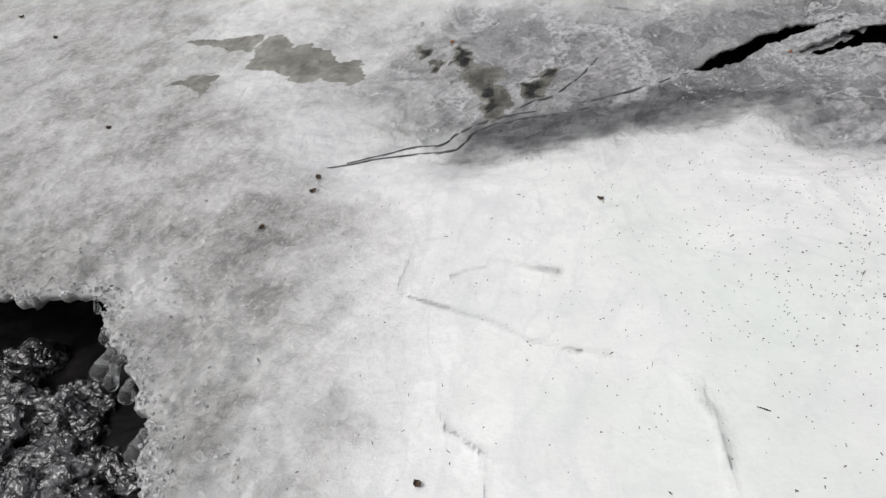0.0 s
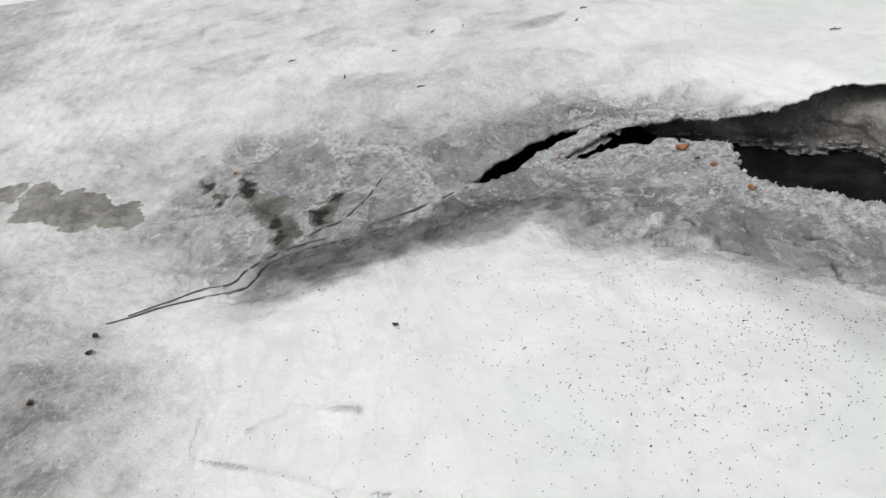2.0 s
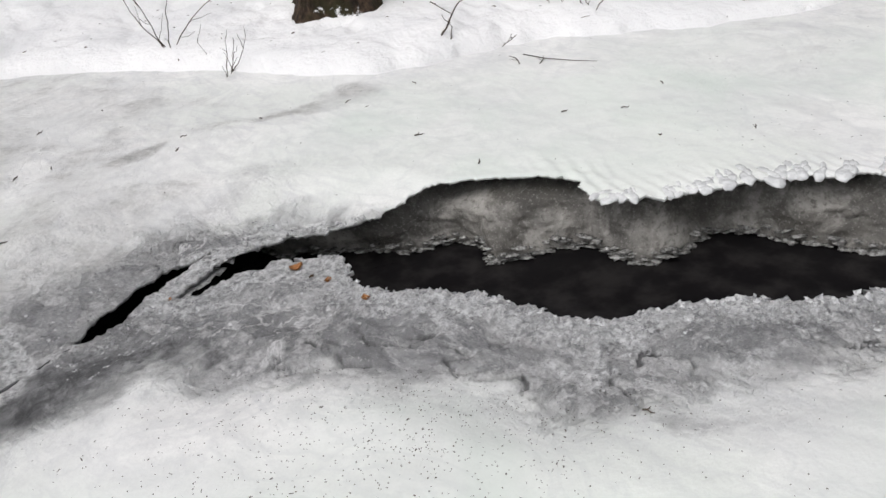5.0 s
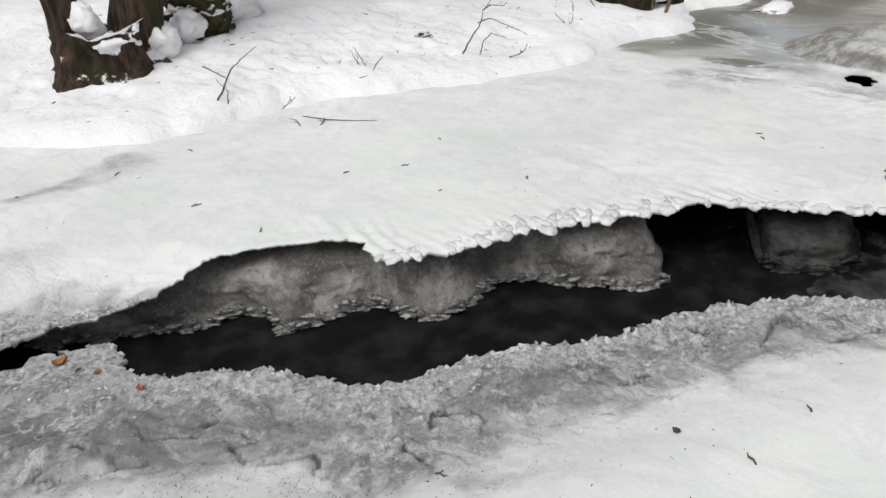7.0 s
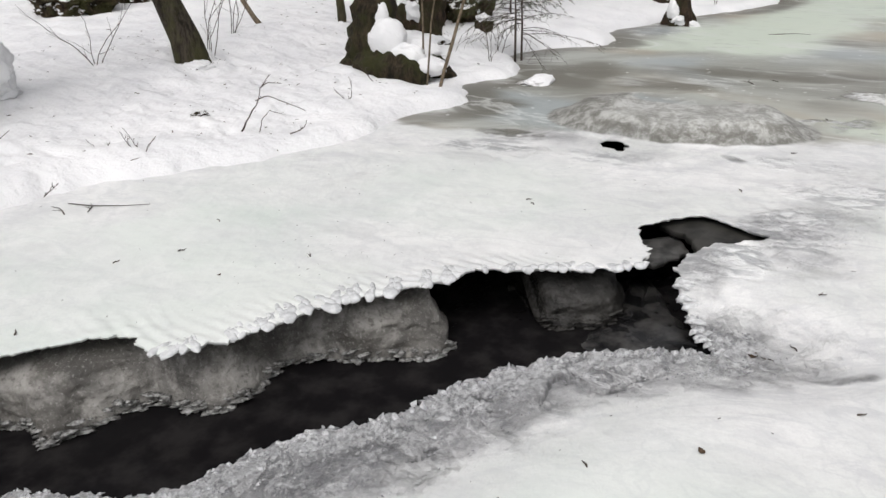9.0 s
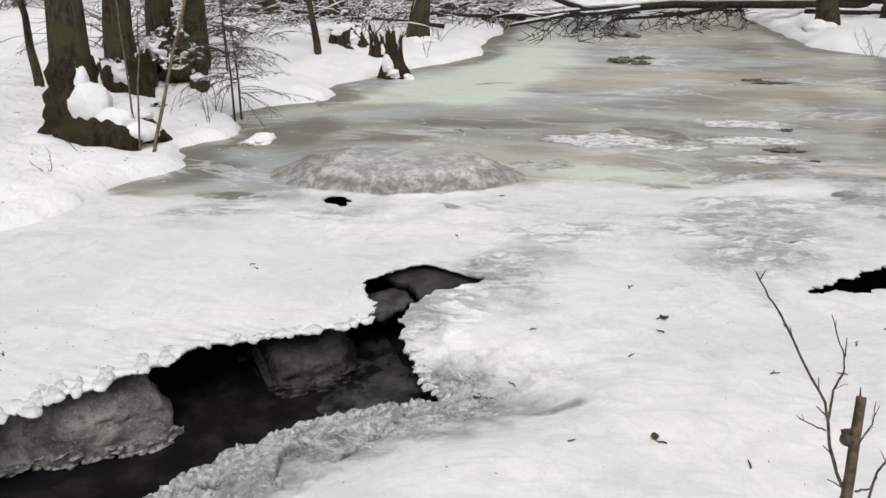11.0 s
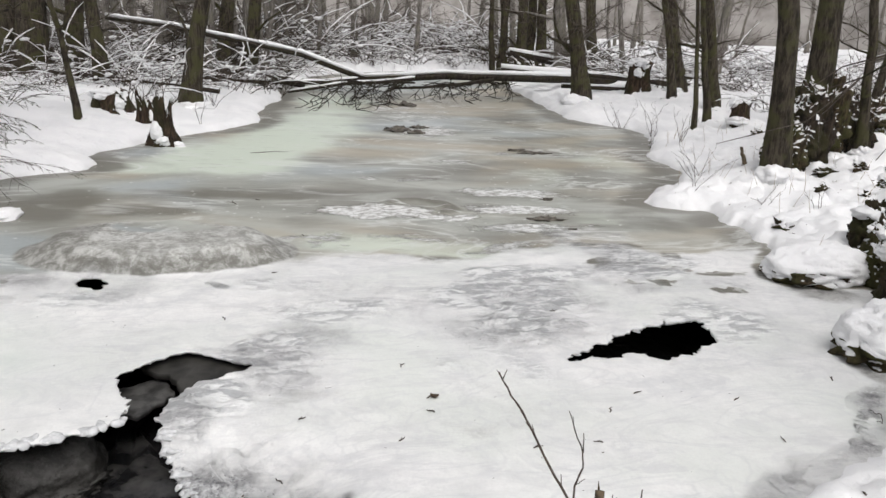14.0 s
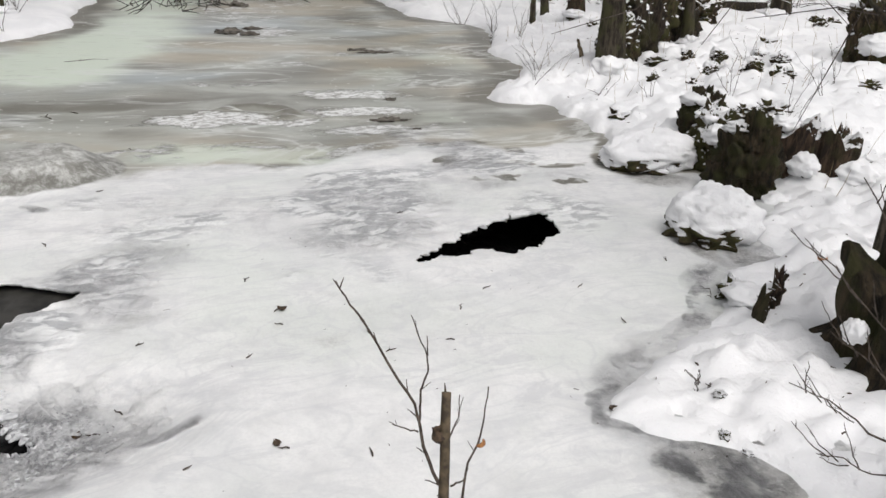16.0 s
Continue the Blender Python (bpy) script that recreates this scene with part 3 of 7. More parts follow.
def ground_height(x, y, d=None):
    d = shore(x, y) if d is None else d
    land = np.maximum(d, 0)
    h = -0.06 + 0.18 * (1 - np.exp(-land / 0.09)) + 0.30 * smooth(0.1, 3.5, land) + 0.5 * smooth(4, 25, land)
    south = smooth(0, -2, y) * smooth(1.5, 3.0, x)
    h = h + (0.10 * fbm(x, y, 0.55, 3, 21) + (0.05 + 0.06 * south) * fbm(x, y, 1.9, 4, 22) + (0.02 + 0.025 * south) * fbm(x, y, 6.0, 3, 23)) * smooth(0.0, 0.5, land)
    clumps = np.abs(fbm(x, y, 2.6, 3, 33)) * 0.10 + np.abs(fbm(x, y, 6.0, 3, 34)) * 0.075
    h = h + (0.25 + 0.75 * south) * clumps * smooth(0.02, 0.35, land) * smooth(9.0, 3.0, land)
    pit = smooth(0.35, 0.6, fbm(x, y, 3.3, 2, 31)) * (0.4 + 0.6 * south)
    near = smooth(2.3, 2.8, x) * smooth(7.5, 6.0, x) * smooth(-1.5, -2.2, y)
    h = h + near * (0.050 * np.abs(fbm(x, y, 8.0, 3, 35)) + 0.03 * fbm(x, y, 4.0, 3, 36) + 0.020 * fbm(x, y, 15, 2, 37) - 0.045) * smooth(0.03, 0.25, land)
    h = h - 0.09 * pit * smooth(0.15, 0.6, land) + 0.10 * south * smooth(0.05, 1.2, land)
    h = h - near * (0.05 * (1 - np.exp(-land / 0.09)) + 0.22 * smooth(0.1, 2.2, land) + 0.04 * smooth(0.05, 1.2, land))
    for px, py, pr, deep in ((3.42, -2.25, 0.055, 0.06), (3.36, -2.46, 0.04, 0.05), (3.55, -2.57, 0.035, 0.04), (3.16, -2.46, 0.05, 0.05), (3.26, -2.50, 0.03, 0.03), (3.85, -2.95, 0.06, 0.05)):
        h = h - deep * smooth(1.3, 0.3, np.hypot(x - px, y - py) / pr) * (land > 0.03)
    return np.where(d > 0, h, -0.06 + np.maximum(d * 1.5, -0.65))


def ice_height(x, y):
    thin = -area_distance(x, y, THIN)
    h = -0.115 * smooth(-0.50, 0.12, thin + 0.08 * fbm(x, y, 2.2, 3, 47))
    h = h + 0.012 * fbm(x, y, 1.2, 2, 41) + 0.006 * fbm(x, y, 5, 3, 42) * smooth(7.5, 5.5, x) * smooth(-3, -1.5, y)
    h = h + 0.010 * fbm(x, y, 16, 3, 43) * smooth(-0.05, 0.15, thin)
    # raised dome of refrozen ice and a low step beyond it
    ex, ey = (x - 7.80) / 0.74, (y - 1.14) / 1.12
    r = np.hypot(ex, ey)
    h = h + 0.15 * smooth(1.05, 0.66, r) + 0.03 * fbm(x, y, 4.5, 2, 44) * smooth(1.05, 0.9, r) * smooth(0.2, 0.6, r)
    # bumpy glaze at the western fall
    west = smooth(0.75, 0.1, seg_distance(x, y, [(-1.15, 1.1), (-1.3, 1.8), (-1.7, 2.3), (-2.6, 2.6)]))
    h = h + west * (0.035 * fbm(x, y, 12, 4, 45, 0.65) - 0.03) + 0.014 * np.abs(fbm(x, y, 15, 3, 46)) * smooth(-0.6, -1.2, x)
    return h


# ---- the ground: one snow-covered sheet to the horizon ----
def axis(fine_lo, fine_hi, step, lo, hi, grow):
    a = list(np.arange(fine_lo, fine_hi, step))
    s, v = step, a[-1]
    while v < hi:
        s *= grow
        v += s
        a.append(v)
    s, v, b = step, a[0], []
    while v > lo:
        s *= grow
        v -= s
        b.append(v)
    return np.array(b[::-1] + a)


def grid_mesh(name, X, Y, Z, keep, material):
    """A mesh of the kept cells of a grid. Returns it with the index of each grid point."""
    r, c = X.shape
    idx = np.arange(r * c).reshape(r, c)
    quads = np.stack([idx[:-1, :-1], idx[1:, :-1], idx[1:, 1:], idx[:-1, 1:]], -1)[keep]
    used = np.unique(quads)
    back_to = np.full(r * c, -1)
    back_to[used] = np.arange(len(used))
    co = np.stack([X.ravel(), Y.ravel(), Z.ravel()], -1)[used]
    return co, back_to[quads], used


def fast_mesh(name, co, quads, material):
    me = bpy.data.meshes.new(name)
    me.vertices.add(len(co))
    me.vertices.foreach_set("co", np.asarray(co, np.float32).ravel())
    me.loops.add(quads.size)
    me.loops.foreach_set("vertex_index", quads.astype(np.int32).ravel())
    me.polygons.add(len(quads))
    me.polygons.foreach_set("loop_start", np.arange(0, quads.size, 4, dtype=np.int32))
    me.polygons.foreach_set("use_smooth", np.ones(len(quads), bool))
    me.materials.append(material)
    me.update(calc_edges=True)
    me.validate()
    return me


gx, gy = axis(-1.5, 11, 0.036, -70, 140, 1.03), axis(-7, 7.2, 0.036, -110, 110, 1.03)
GX, GY = np.meshgrid(gx, gy, indexing="ij")
GD = shore(GX, GY)
GZ = ground_height(GX, GY, GD)
keep = np.ones((GX.shape[0] - 1, GX.shape[1] - 1), bool)
co, quads, _ = grid_mesh("ground", GX, GY, GZ, keep, SNOW)
ground = new("ground", fast_mesh("ground", co, quads, SNOW))
tagged(ground, "snow-covered uneven forest ground sloping to the stream", "ground", kind="structure")

# ---- black water under the ice ----
wx, wy = np.linspace(-4, 12, 60), np.linspace(-5, 6, 50)
WX, WY = np.meshgrid(wx, wy, indexing="ij")
co, quads, _ = grid_mesh("water", WX, WY, np.full(WX.shape, WATER_Z), np.ones((59, 49), bool), WATER)
tagged(new("water", fast_mesh("water", co, quads, WATER)), "black still stream water below the broken ice", "water", kind="structure")


# ---- the ice sheet with its openings ----
def blobs(x, y, rows):
    """Soft rounded patches: centre, radii, amount."""
    v = np.zeros(x.shape)
    for cx, cy, rx, ry, amount in rows:
        r = np.hypot((x - cx) / rx, (y - cy) / ry)
        v = np.maximum(v, amount * smooth(1.25, 0.35, r))
    return v


def hole_distance(x, y):
    """Distance to the nearest opening's ragged edge, negative in it."""
    rag = 0.034 * fbm(x, y, 7, 3, 61) + 0.026 * fbm(x, y, 24, 3, 62, 0.65)
    d = np.full(x.shape, 1e9)
    for k, pts in enumerate(HOLES):
        d = np.minimum(d, area_distance(x, y, pts) + rag * (1.15, 0.40, 1.1, 2.0, 1.2)[k] - (0.012 if k != 1 else 0.002))
    return d


def build_ice():
    ix = axis(-2.3, 6.1, 0.0135, -14, 44, 1.013)
    iy = axis(-3.0, 4.2, 0.0135, -9, 11, 1.016)
    X, Y = np.meshgrid(ix, iy, indexing="ij")
    near = (X > -3.6) & (X < 8) & (Y > -3.5) & (Y < 5)
    S = np.full(X.shape, 1.0)
    S[near] = hole_distance(X[near], Y[near])
    gxx, gyy = np.gradient(S, ix, iy)
    norm = np.hypot(gxx, gyy) + 1e-9
    gxx, gyy = gxx / norm, gyy / norm
    base_d = np.full(X.shape, 1.0)
    base_d[near] = np.min([area_distance(X[near], Y[near], pts) for pts in HOLES], axis=0)
    bx, by = np.gradient(base_d, ix, iy)
    norm = np.hypot(bx, by) + 1e-9
    bx, by = bx / norm, by / norm
    solid = S > 0
    corners = solid[:-1, :-1].astype(int) + solid[1:, :-1] + solid[1:, 1:] + solid[:-1, 1:]
    land = inside(X, Y, RIVER_WIDE)
    keep = (corners >= 1) & land[:-1, :-1]
    cell = np.maximum(np.gradient(ix)[:, None], np.gradient(iy)[None, :])
    # pull the points that lie in an opening out to its edge
    move = np.where(~solid, np.minimum(-S, 1.2 * cell), 0)
    X2, Y2 = X + gxx * move, Y + gyy * move
    Z = ice_height(X2, Y2)
    body = np.maximum(S, 0)
    Z = Z - 0.004 * np.exp(-body / 0.007)
    # crumbled crystals beside the lead
    brittle = smooth(-0.02, 0.12, -area_distance(X, Y, THIN)) * near
    crumb = np.abs(fbm(X, Y, 19, 3, 64, 0.6)) * (1 + 1.0 * smooth(2.8, 3.4, X) * smooth(0.4, 0.1, body))
    Z = Z + brittle * (0.020 * crumb + 0.012 * smooth(0.2, 0.0, body) * np.abs(fbm(X, Y, 34, 2, 65)))
    # curved ledges where the thin ice meets the white
    inner = -area_distance(X, Y, THIN) + 0.10 * fbm(X, Y, 2.4, 3, 66)
    ledge = smooth(-0.02, 0.06, inner) * smooth(0.36, 0.15, inner) * smooth(0.5, 1.3, X) * smooth(-0.25, 0.25, fbm(X, Y, 2.2, 2, 69))
    Z = Z + ledge * 0.034 * (0.5 - np.abs(fbm(X * 0.75 - Y * 0.66, (X * 0.66 + Y * 0.75) * 2.6, 3.6, 3, 67)))
    crease = np.abs(fbm(X * 0.75 - Y * 0.66, (X * 0.66 + Y * 0.75) * 2.2, 3.0, 3, 63))
    shelf = smooth(-0.10, 0.02, inner) * smooth(0.40, 0.22, inner) * smooth(0.9, 1.5, X) * smooth(4.3, 3.9, X)
    Z = Z - shelf * 0.022 * smooth(0.07, 0.0, crease)
    # combed ridges that run to the far lip, and on the eastern patches
    far = smooth(0.30, 0.02, S) * smooth(2.9, 3.1, X) * smooth(4.9, 4.5, X) * smooth(-0.1, 0.1, Y + 0.78 * X - 4.83)
    along = X * 0.77 - Y * 0.64
    Z = Z + far * (0.0035 * np.sin(along * 80 + (X * 0.64 + Y * 0.77) * 40 + 5 * vnoise(X * 3, Y * 3, 9)) + 0.011 * fbm(X + 0.4 * Y, Y * 0.6, 17, 4, 72, 0.6))
    comb = blobs(X, Y, [(6.5, -1.67, 0.5, 0.7, 1), (5.9, -1.6, 0.35, 0.5, 1), (5.0, 0.35, 0.35, 0.25, 1), (5.6, 0.05, 0.4, 0.3, 1), (7.05, -1.95, 0.35, 0.6, 1), (6.3, -0.3, 0.3, 0.5, 0.6), (6.0, -2.9, 0.4, 0.4, 0.8), (7.3, -3.0, 0.5, 0.6, 0.7)])
    Z = Z + comb * 0.055 * (0.35 - np.abs(fbm(X * 1.9 + Y * 0.5, Y * 0.75 - X * 0.3, 5, 3, 68)))
    step = seg_distance(X, Y, [(9.78, -1.0), (9.82, -1.3), (9.66, -1.55), (9.36, -1.62), (9.22, -1.5)])
    Z = Z + 0.05 * smooth(0.16, 0.0, step + 0.05 * fbm(X, Y, 4, 3, 70))
    co, quads, used = grid_mesh("ice", X2, Y2, Z, keep, ICE)
    # sides of the openings, curling down and back under the sheet
    edges = np.concatenate([quads[:, [k, (k + 1) % 4]] for k in range(4)])
    key = np.sort(edges, 1)
    code = key[:, 0].astype(np.int64) * len(co) + key[:, 1]
    u, first, count = np.unique(code, return_index=True, return_counts=True)
    rim = edges[first[count == 1]]
    s_used, gx_u, gy_u = S.ravel()[used], bx.ravel()[used], by.ravel()[used]
    rim = rim[(s_used[rim[:, 0]] < 0.03) & (s_used[rim[:, 1]] < 0.03)]
    ring = np.unique(rim)
    where = np.full(len(co), -1)
    where[ring] = np.arange(len(ring))
    base = co[ring]
    thick = (0.8 + 0.4 * fbm(base[:, 0], base[:, 1], 4, 2, 71)) * (1 + 1.2 * (base[:, 0] < 0))
    prev, all_co, all_q = ring, [co], [quads]
    total = len(co)
    for back_by, down in [(0.0, 0.0), (-0.002, 0.008), (0.004, 0.020), (0.03, 0.027), (0.14, 0.034)]:
        layer = base.copy()
        layer[:, 0] += gx_u[ring] * back_by
        layer[:, 1] += gy_u[ring] * back_by
        layer[:, 2] -= down * thick
        here = total + np.arange(len(ring))
        all_co.append(layer)
        a, b = where[rim[:, 0]], where[rim[:, 1]]
        all_q.append(np.stack([prev[b], prev[a], here[a], here[b]], -1))
        prev, total = here, total + len(ring)
    all_co, all_q = np.concatenate(all_co), np.concatenate(all_q)
    me = fast_mesh("ice_sheet", all_co, all_q, ICE)

    # kinds of ice: thin frosted, clear, wet
    x, y = all_co[:, 0], all_co[:, 1]
    x0, y0 = x, y
    x, y = x0 + 0.22 * fbm(x0, y0, 1.3, 4, 91, 0.6), y0 + 0.22 * fbm(x0, y0, 1.3, 4, 97, 0.6)
    rough_edge = 0.16 * fbm(x0, y0, 3.0, 5, 82, 0.65)
    thin = smooth(-0.42, 0.26, -area_distance(x0, y0, THIN) + 1.3 * rough_edge)
    thin = thin * (0.45 + 0.55 * smooth(-1.0, 0.1, x + 0.4 * rough_edge))
    thin = np.maximum(thin, 0.74 * blobs(x, y, [(5.58, 0.03, 0.8, 0.5, 0.6), (6.54, -1.67, 0.8, 1.1, 0.55), (5.85, -1.5, 0.6, 0.8, 0.65), (7.45, -2.8, 0.7, 0.5, 0.65),
                                         (6.86, -2.85, 0.4, 0.6, 0.6), (6.75, -3.25, 0.6, 0.5, 0.5), (6.77, 0.62, 0.10, 0.12, 0.9), (7.06, 2.42, 0.4, 0.9, 0.6), (6.5, -0.6, 0.7, 1.2, 0.45),
                                         (6.9, 1.45, 0.5, 0.5, 0.55), (4.75, 0.45, 0.5, 0.2, 0.6), (0.5, 4.35, 1.1, 0.5, 0.5), (1.7, 4.0, 0.8, 0.4, 0.5), (0.0, 5.0, 1.5, 0.6, 0.25)]))
    tail = smooth(0.10, 0.0, seg_distance(x0, y0, [(4.15, 0.27), (4.0, 0.1), (3.95, -0.1), (4.0, -0.3)]) + 0.3 * np.abs(rough_edge))
    thin = np.maximum(thin, 0.75 * tail)
    vein = np.full(x.shape, 9.0)
    for pts in ([(-0.51, 2.15), (-0.54, 1.98), (-0.42, 1.91), (-0.24, 1.8), (-0.12, 1.7), (0.07, 1.63), (0.27, 1.56), (0.33, 1.48), (0.36, 1.36), (0.36, 1.26), (0.34, 1.0)],
                [(-0.85, 1.48), (-0.68, 1.58), (-0.5, 1.54), (-0.39, 1.5), (-0.35, 1.4), (-0.26, 1.32), (-0.23, 1.0)], [(-0.35, 2.03), (-0.2, 2.08), (-0.01, 2.0)]):
        vein = np.minimum(vein, seg_distance(x0, y0, pts) + 0.03 * fbm(x0, y0, 7, 4, 84, 0.65))
    vein_on = smooth(0.030, -0.008, vein) * smooth(-0.9, 0.4, fbm(x0, y0, 4.5, 3, 85))
    thin = np.maximum(thin, 0.44 * vein_on)
    lower = [(-0.79, 3.0), (-0.34, 2.92), (0.05, 2.95), (0.48, 3.0), (0.89, 3.02), (1.1, 2.75), (1.45, 2.6), (1.84, 2.35), (1.95, 2.03), (2.05, 1.78), (2.29, 1.52), (2.7, 1.26), (3.25, 1.03), (3.55, 0.85), (3.85, 0.5), (4.11, 0.0)]
    deep = smooth(0.36, 0.05, seg_distance(x0, y0, lower) + rough_edge) * smooth(-0.22, 0.02, -area_distance(x0, y0, THIN) + 0.8 * rough_edge) * smooth(-0.7, 0.0, x)
    deep = deep * (0.12 + 0.88 * smooth(1.5, 0.7, x0))
    inner = -area_distance(x0, y0, THIN) + 0.10 * fbm(x0, y0, 2.4, 3, 66)
    crease = np.abs(fbm(x0 * 0.75 - y0 * 0.66, (x0 * 0.66 + y0 * 0.75) * 2.2, 3.0, 3, 63))
    deep = np.maximum(deep, 0.75 * smooth(0.05, 0.01, crease) * smooth(-0.10, 0.02, inner) * smooth(0.40, 0.22, inner) * smooth(0.9, 1.5, x0) * smooth(4.3, 3.9, x0))
    clear = np.zeros(x.shape)
    feather = 0.025 * fbm(x0, y0, 9, 3, 86) + 0.045 * fbm(x0, y0, 26, 3, 87, 0.75)
    for k, w in enumerate(WINDOWS):
        clear = np.maximum(clear, smooth(0.03, -0.03, area_distance(x0, y0, w) + feather - (0.012 if k > 2 else 0)) * (1.0 if k < 3 else 1.35 if k < 5 else 2.0))
    bank = -area_distance(x0, y0, RIVER)
    wet = smooth(7.15, 7.75, x + 0.10 * y + 0.3 * fbm(x, y, 0.8, 3, 81)) - blobs(x, y, [(8.3, -0.9, 0.35, 0.9, 0.25), (7.6, -2.2, 0.8, 0.9, 0.45), (8.6, -2.4, 0.6, 0.7, 0.25)])
    wet = np.clip(wet - 0.15 * smooth(0.0, 0.6, fbm(x, y, 0.9, 5, 95)), 0, 1)
    edge = 0.8 * smooth(np.where(y0 > 0, 0.42, 0.20), np.where(y0 > 0, 0.10, 0.02), bank + 0.10 * fbm(x, y, 1.6, 3, 88)) * np.where(y > 0, smooth(6.7, 7.5, x), smooth(5.2, 6.2, x0))
    thin = np.maximum(thin, 0.55 * smooth(0.20, 0.0, bank + 0.12 * fbm(x0, y0, 2.2, 4, 83)) * smooth(2.7, 3.1, x0) * smooth(6.4, 5.4, x0) * smooth(-1.3, -1.8, y0))
    wet = np.maximum(wet, edge)
    light = blobs(x, y, [(12.9, 1.0, 1.7, 1.3, 0.95), (11.8, 1.9, 0.7, 0.9, 0.6), (16.6, -0.2, 3.2, 1.2, 0.62), (14.6, 0.4, 2, 1.2, 0.8), (12.7, -4.5, 1.3, 0.7, 0.35), (14.6, -4.6, 1.4, 0.7, 0.3), (11.6, -3.2, 0.8, 0.5, 0.4), (20.5, -0.6, 4, 1.2, 0.6),
                         (8.1, -0.6, 0.45, 0.8, 0.5), (7.9, -1.4, 0.4, 0.8, 0.45), (9.0, -3.1, 0.5, 0.4, 0.4), (3.9, 3.3, 1.8, 0.9, 0.95), (3.2, 4.3, 1.3, 0.6, 0.8), (5.5, 2.3, 1.0, 0.9, 0.9), (0.9, 1.6, 1.5, 0.8, 0.7), (2.6, 0.6, 1.0, 0.6, 0.6)])
    ridge = seg_distance(x0, y0, [(9.78, -1.0), (9.82, -1.3), (9.66, -1.55), (9.36, -1.62), (9.22, -1.5)]) + 0.05 * fbm(x0, y0, 5, 3, 98)
    pits = [(7.93, -2.98, 0.10, 0.22, 1), (7.41, -2.75, 0.16, 0.24, 0.9), (8.35, -2.55, 0.10, 0.2, 0.9), (7.05, -3.5, 0.08, 0.24, 0.8), (6.62, -3.35, 0.07, 0.2, 0.7), (6.86, -2.88, 0.10, 0.20, 0.9), (7.57, -3.33, 0.12, 0.16, 0.9), (7.20, -3.1, 0.10, 0.2, 0.7), (7.02, 2.45, 0.12, 0.3, 0.7)]
    dark = np.maximum(blobs(x, y, [(9.6, 2.5, 0.9, 0.7, 0.85), (9.3, 1.6, 0.5, 0.9, 0.6), (10.3, 0.3, 0.42, 1.8, 0.6), (10.5, -1.0, 0.4, 0.9, 0.5), (13.6, -3.7, 0.8, 0.5, 0.7), (15.9, -1.7, 0.6, 0.5, 0.5), (11.6, -1.9, 1.0, 1.5, 0.5), (10.2, -2.0, 0.5, 1.2, 0.5), (8.8, -0.2, 0.35, 0.5, 0.4), (8.3, -1.6, 0.3, 0.9, 0.35), (9.0, -3.7, 1.0, 0.4, 0.6), (10.5, -3.4, 0.7, 0.6, 0.5),
                               (7.38, -0.5, 0.2, 0.7, 0.45), (7.6, -1.2, 0.15, 0.6, 0.4), (3.1, -2.1, 0.3, 0.4, 0.8), (6.0, -4.3, 0.8, 0.4, 0.6), (18.5, -4.4, 2.5, 0.8, 0.5)] + pits),
                      0.85 * smooth(0.7, 0.05, bank + 0.25 * fbm(x, y, 1.2, 3, 89)) * (0.25 + 0.75 * smooth(4.8, 7.0, x)))
    dark = np.maximum(dark, smooth(0.13, 0.02, ridge))
    frosty = blobs(x, y, [(9.3, -0.95, 0.42, 0.9, 1.1), (9.15, -1.5, 0.25, 0.45, 1.0), (10.4, -2.5, 0.35, 0.9, 0.95), (9.45, -2.4, 0.3, 0.8, 1.15), (16.0, -2.2, 1.0, 0.8, 0.8), (12.5, -2.1, 0.3, 0.5, 0.65), (19.5, -2.2, 2.4, 1.4, 0.55), (8.6, -2.3, 0.3, 0.9, 0.7), (7.9, -2.0, 0.35, 0.9, 0.6), (8.3, -0.9, 0.25, 0.8, 0.55), (7.6, -0.9, 0.15, 0.7, 0.5),
                          (8.2, -0.3, 0.35, 0.6, 0.45), (13.4, -3.3, 0.4, 0.4, 0.5), (6.4, 2.4, 0.5, 0.6, 0.6), (9.0, 2.9, 0.3, 0.15, 0.8), (11.2, -1.2, 0.3, 0.8, 0.4), (22, -3.4, 3, 1, 0.5)])
    frosty = frosty * (1 - 0.9 * smooth(0.22, 0.06, ridge))
    ragged = blobs(x0 + 0.14 * fbm(x0, y0, 3.5, 4, 76, 0.7), y0 + 0.25 * fbm(x0, y0, 3.5, 4, 77, 0.7), pits)
    wet = np.maximum(wet, 1.3 * ragged)
    dark = np.maximum(dark, 1.4 * ragged)
    front = seg_distance(x0, y0, [(4.72, -3.30), (4.40, -3.08), (4.08, -2.80), (3.90, -2.38), (3.65, -1.98), (3.46, -1.92), (3.30, -2.14), (3.12, -2.26), (2.92, -2.30), (2.72, -2.20)]) + 0.12 * fbm(x0, y0, 3.6, 5, 79, 0.65)
    soak = smooth(0.085, 0.0, front) * smooth(5.2, 4.6, x0)
    soak = np.maximum(soak, blobs(x, y, [(3.08, -2.16, 0.22, 0.17, 1), (2.88, -2.22, 0.20, 0.20, 1)]))
    soak = soak * smooth(-0.45, 0.15, fbm(x0, y0, 5.5, 5, 78, 0.65))
    thin = np.maximum(thin, 0.85 * soak)
    deep = np.maximum(deep, soak * np.interp(x0, [2.8, 3.2, 3.6, 4.4], [0.95, 0.75, 0.15, 0.0]))
    side = np.interp(y, [1.2, 1.6, 1.85, 2.3, 2.8, 3.15, 3.7, 4.7], [-0.86, -0.82, -0.72, -0.73, -1.0, -1.2, -1.4, -1.8])
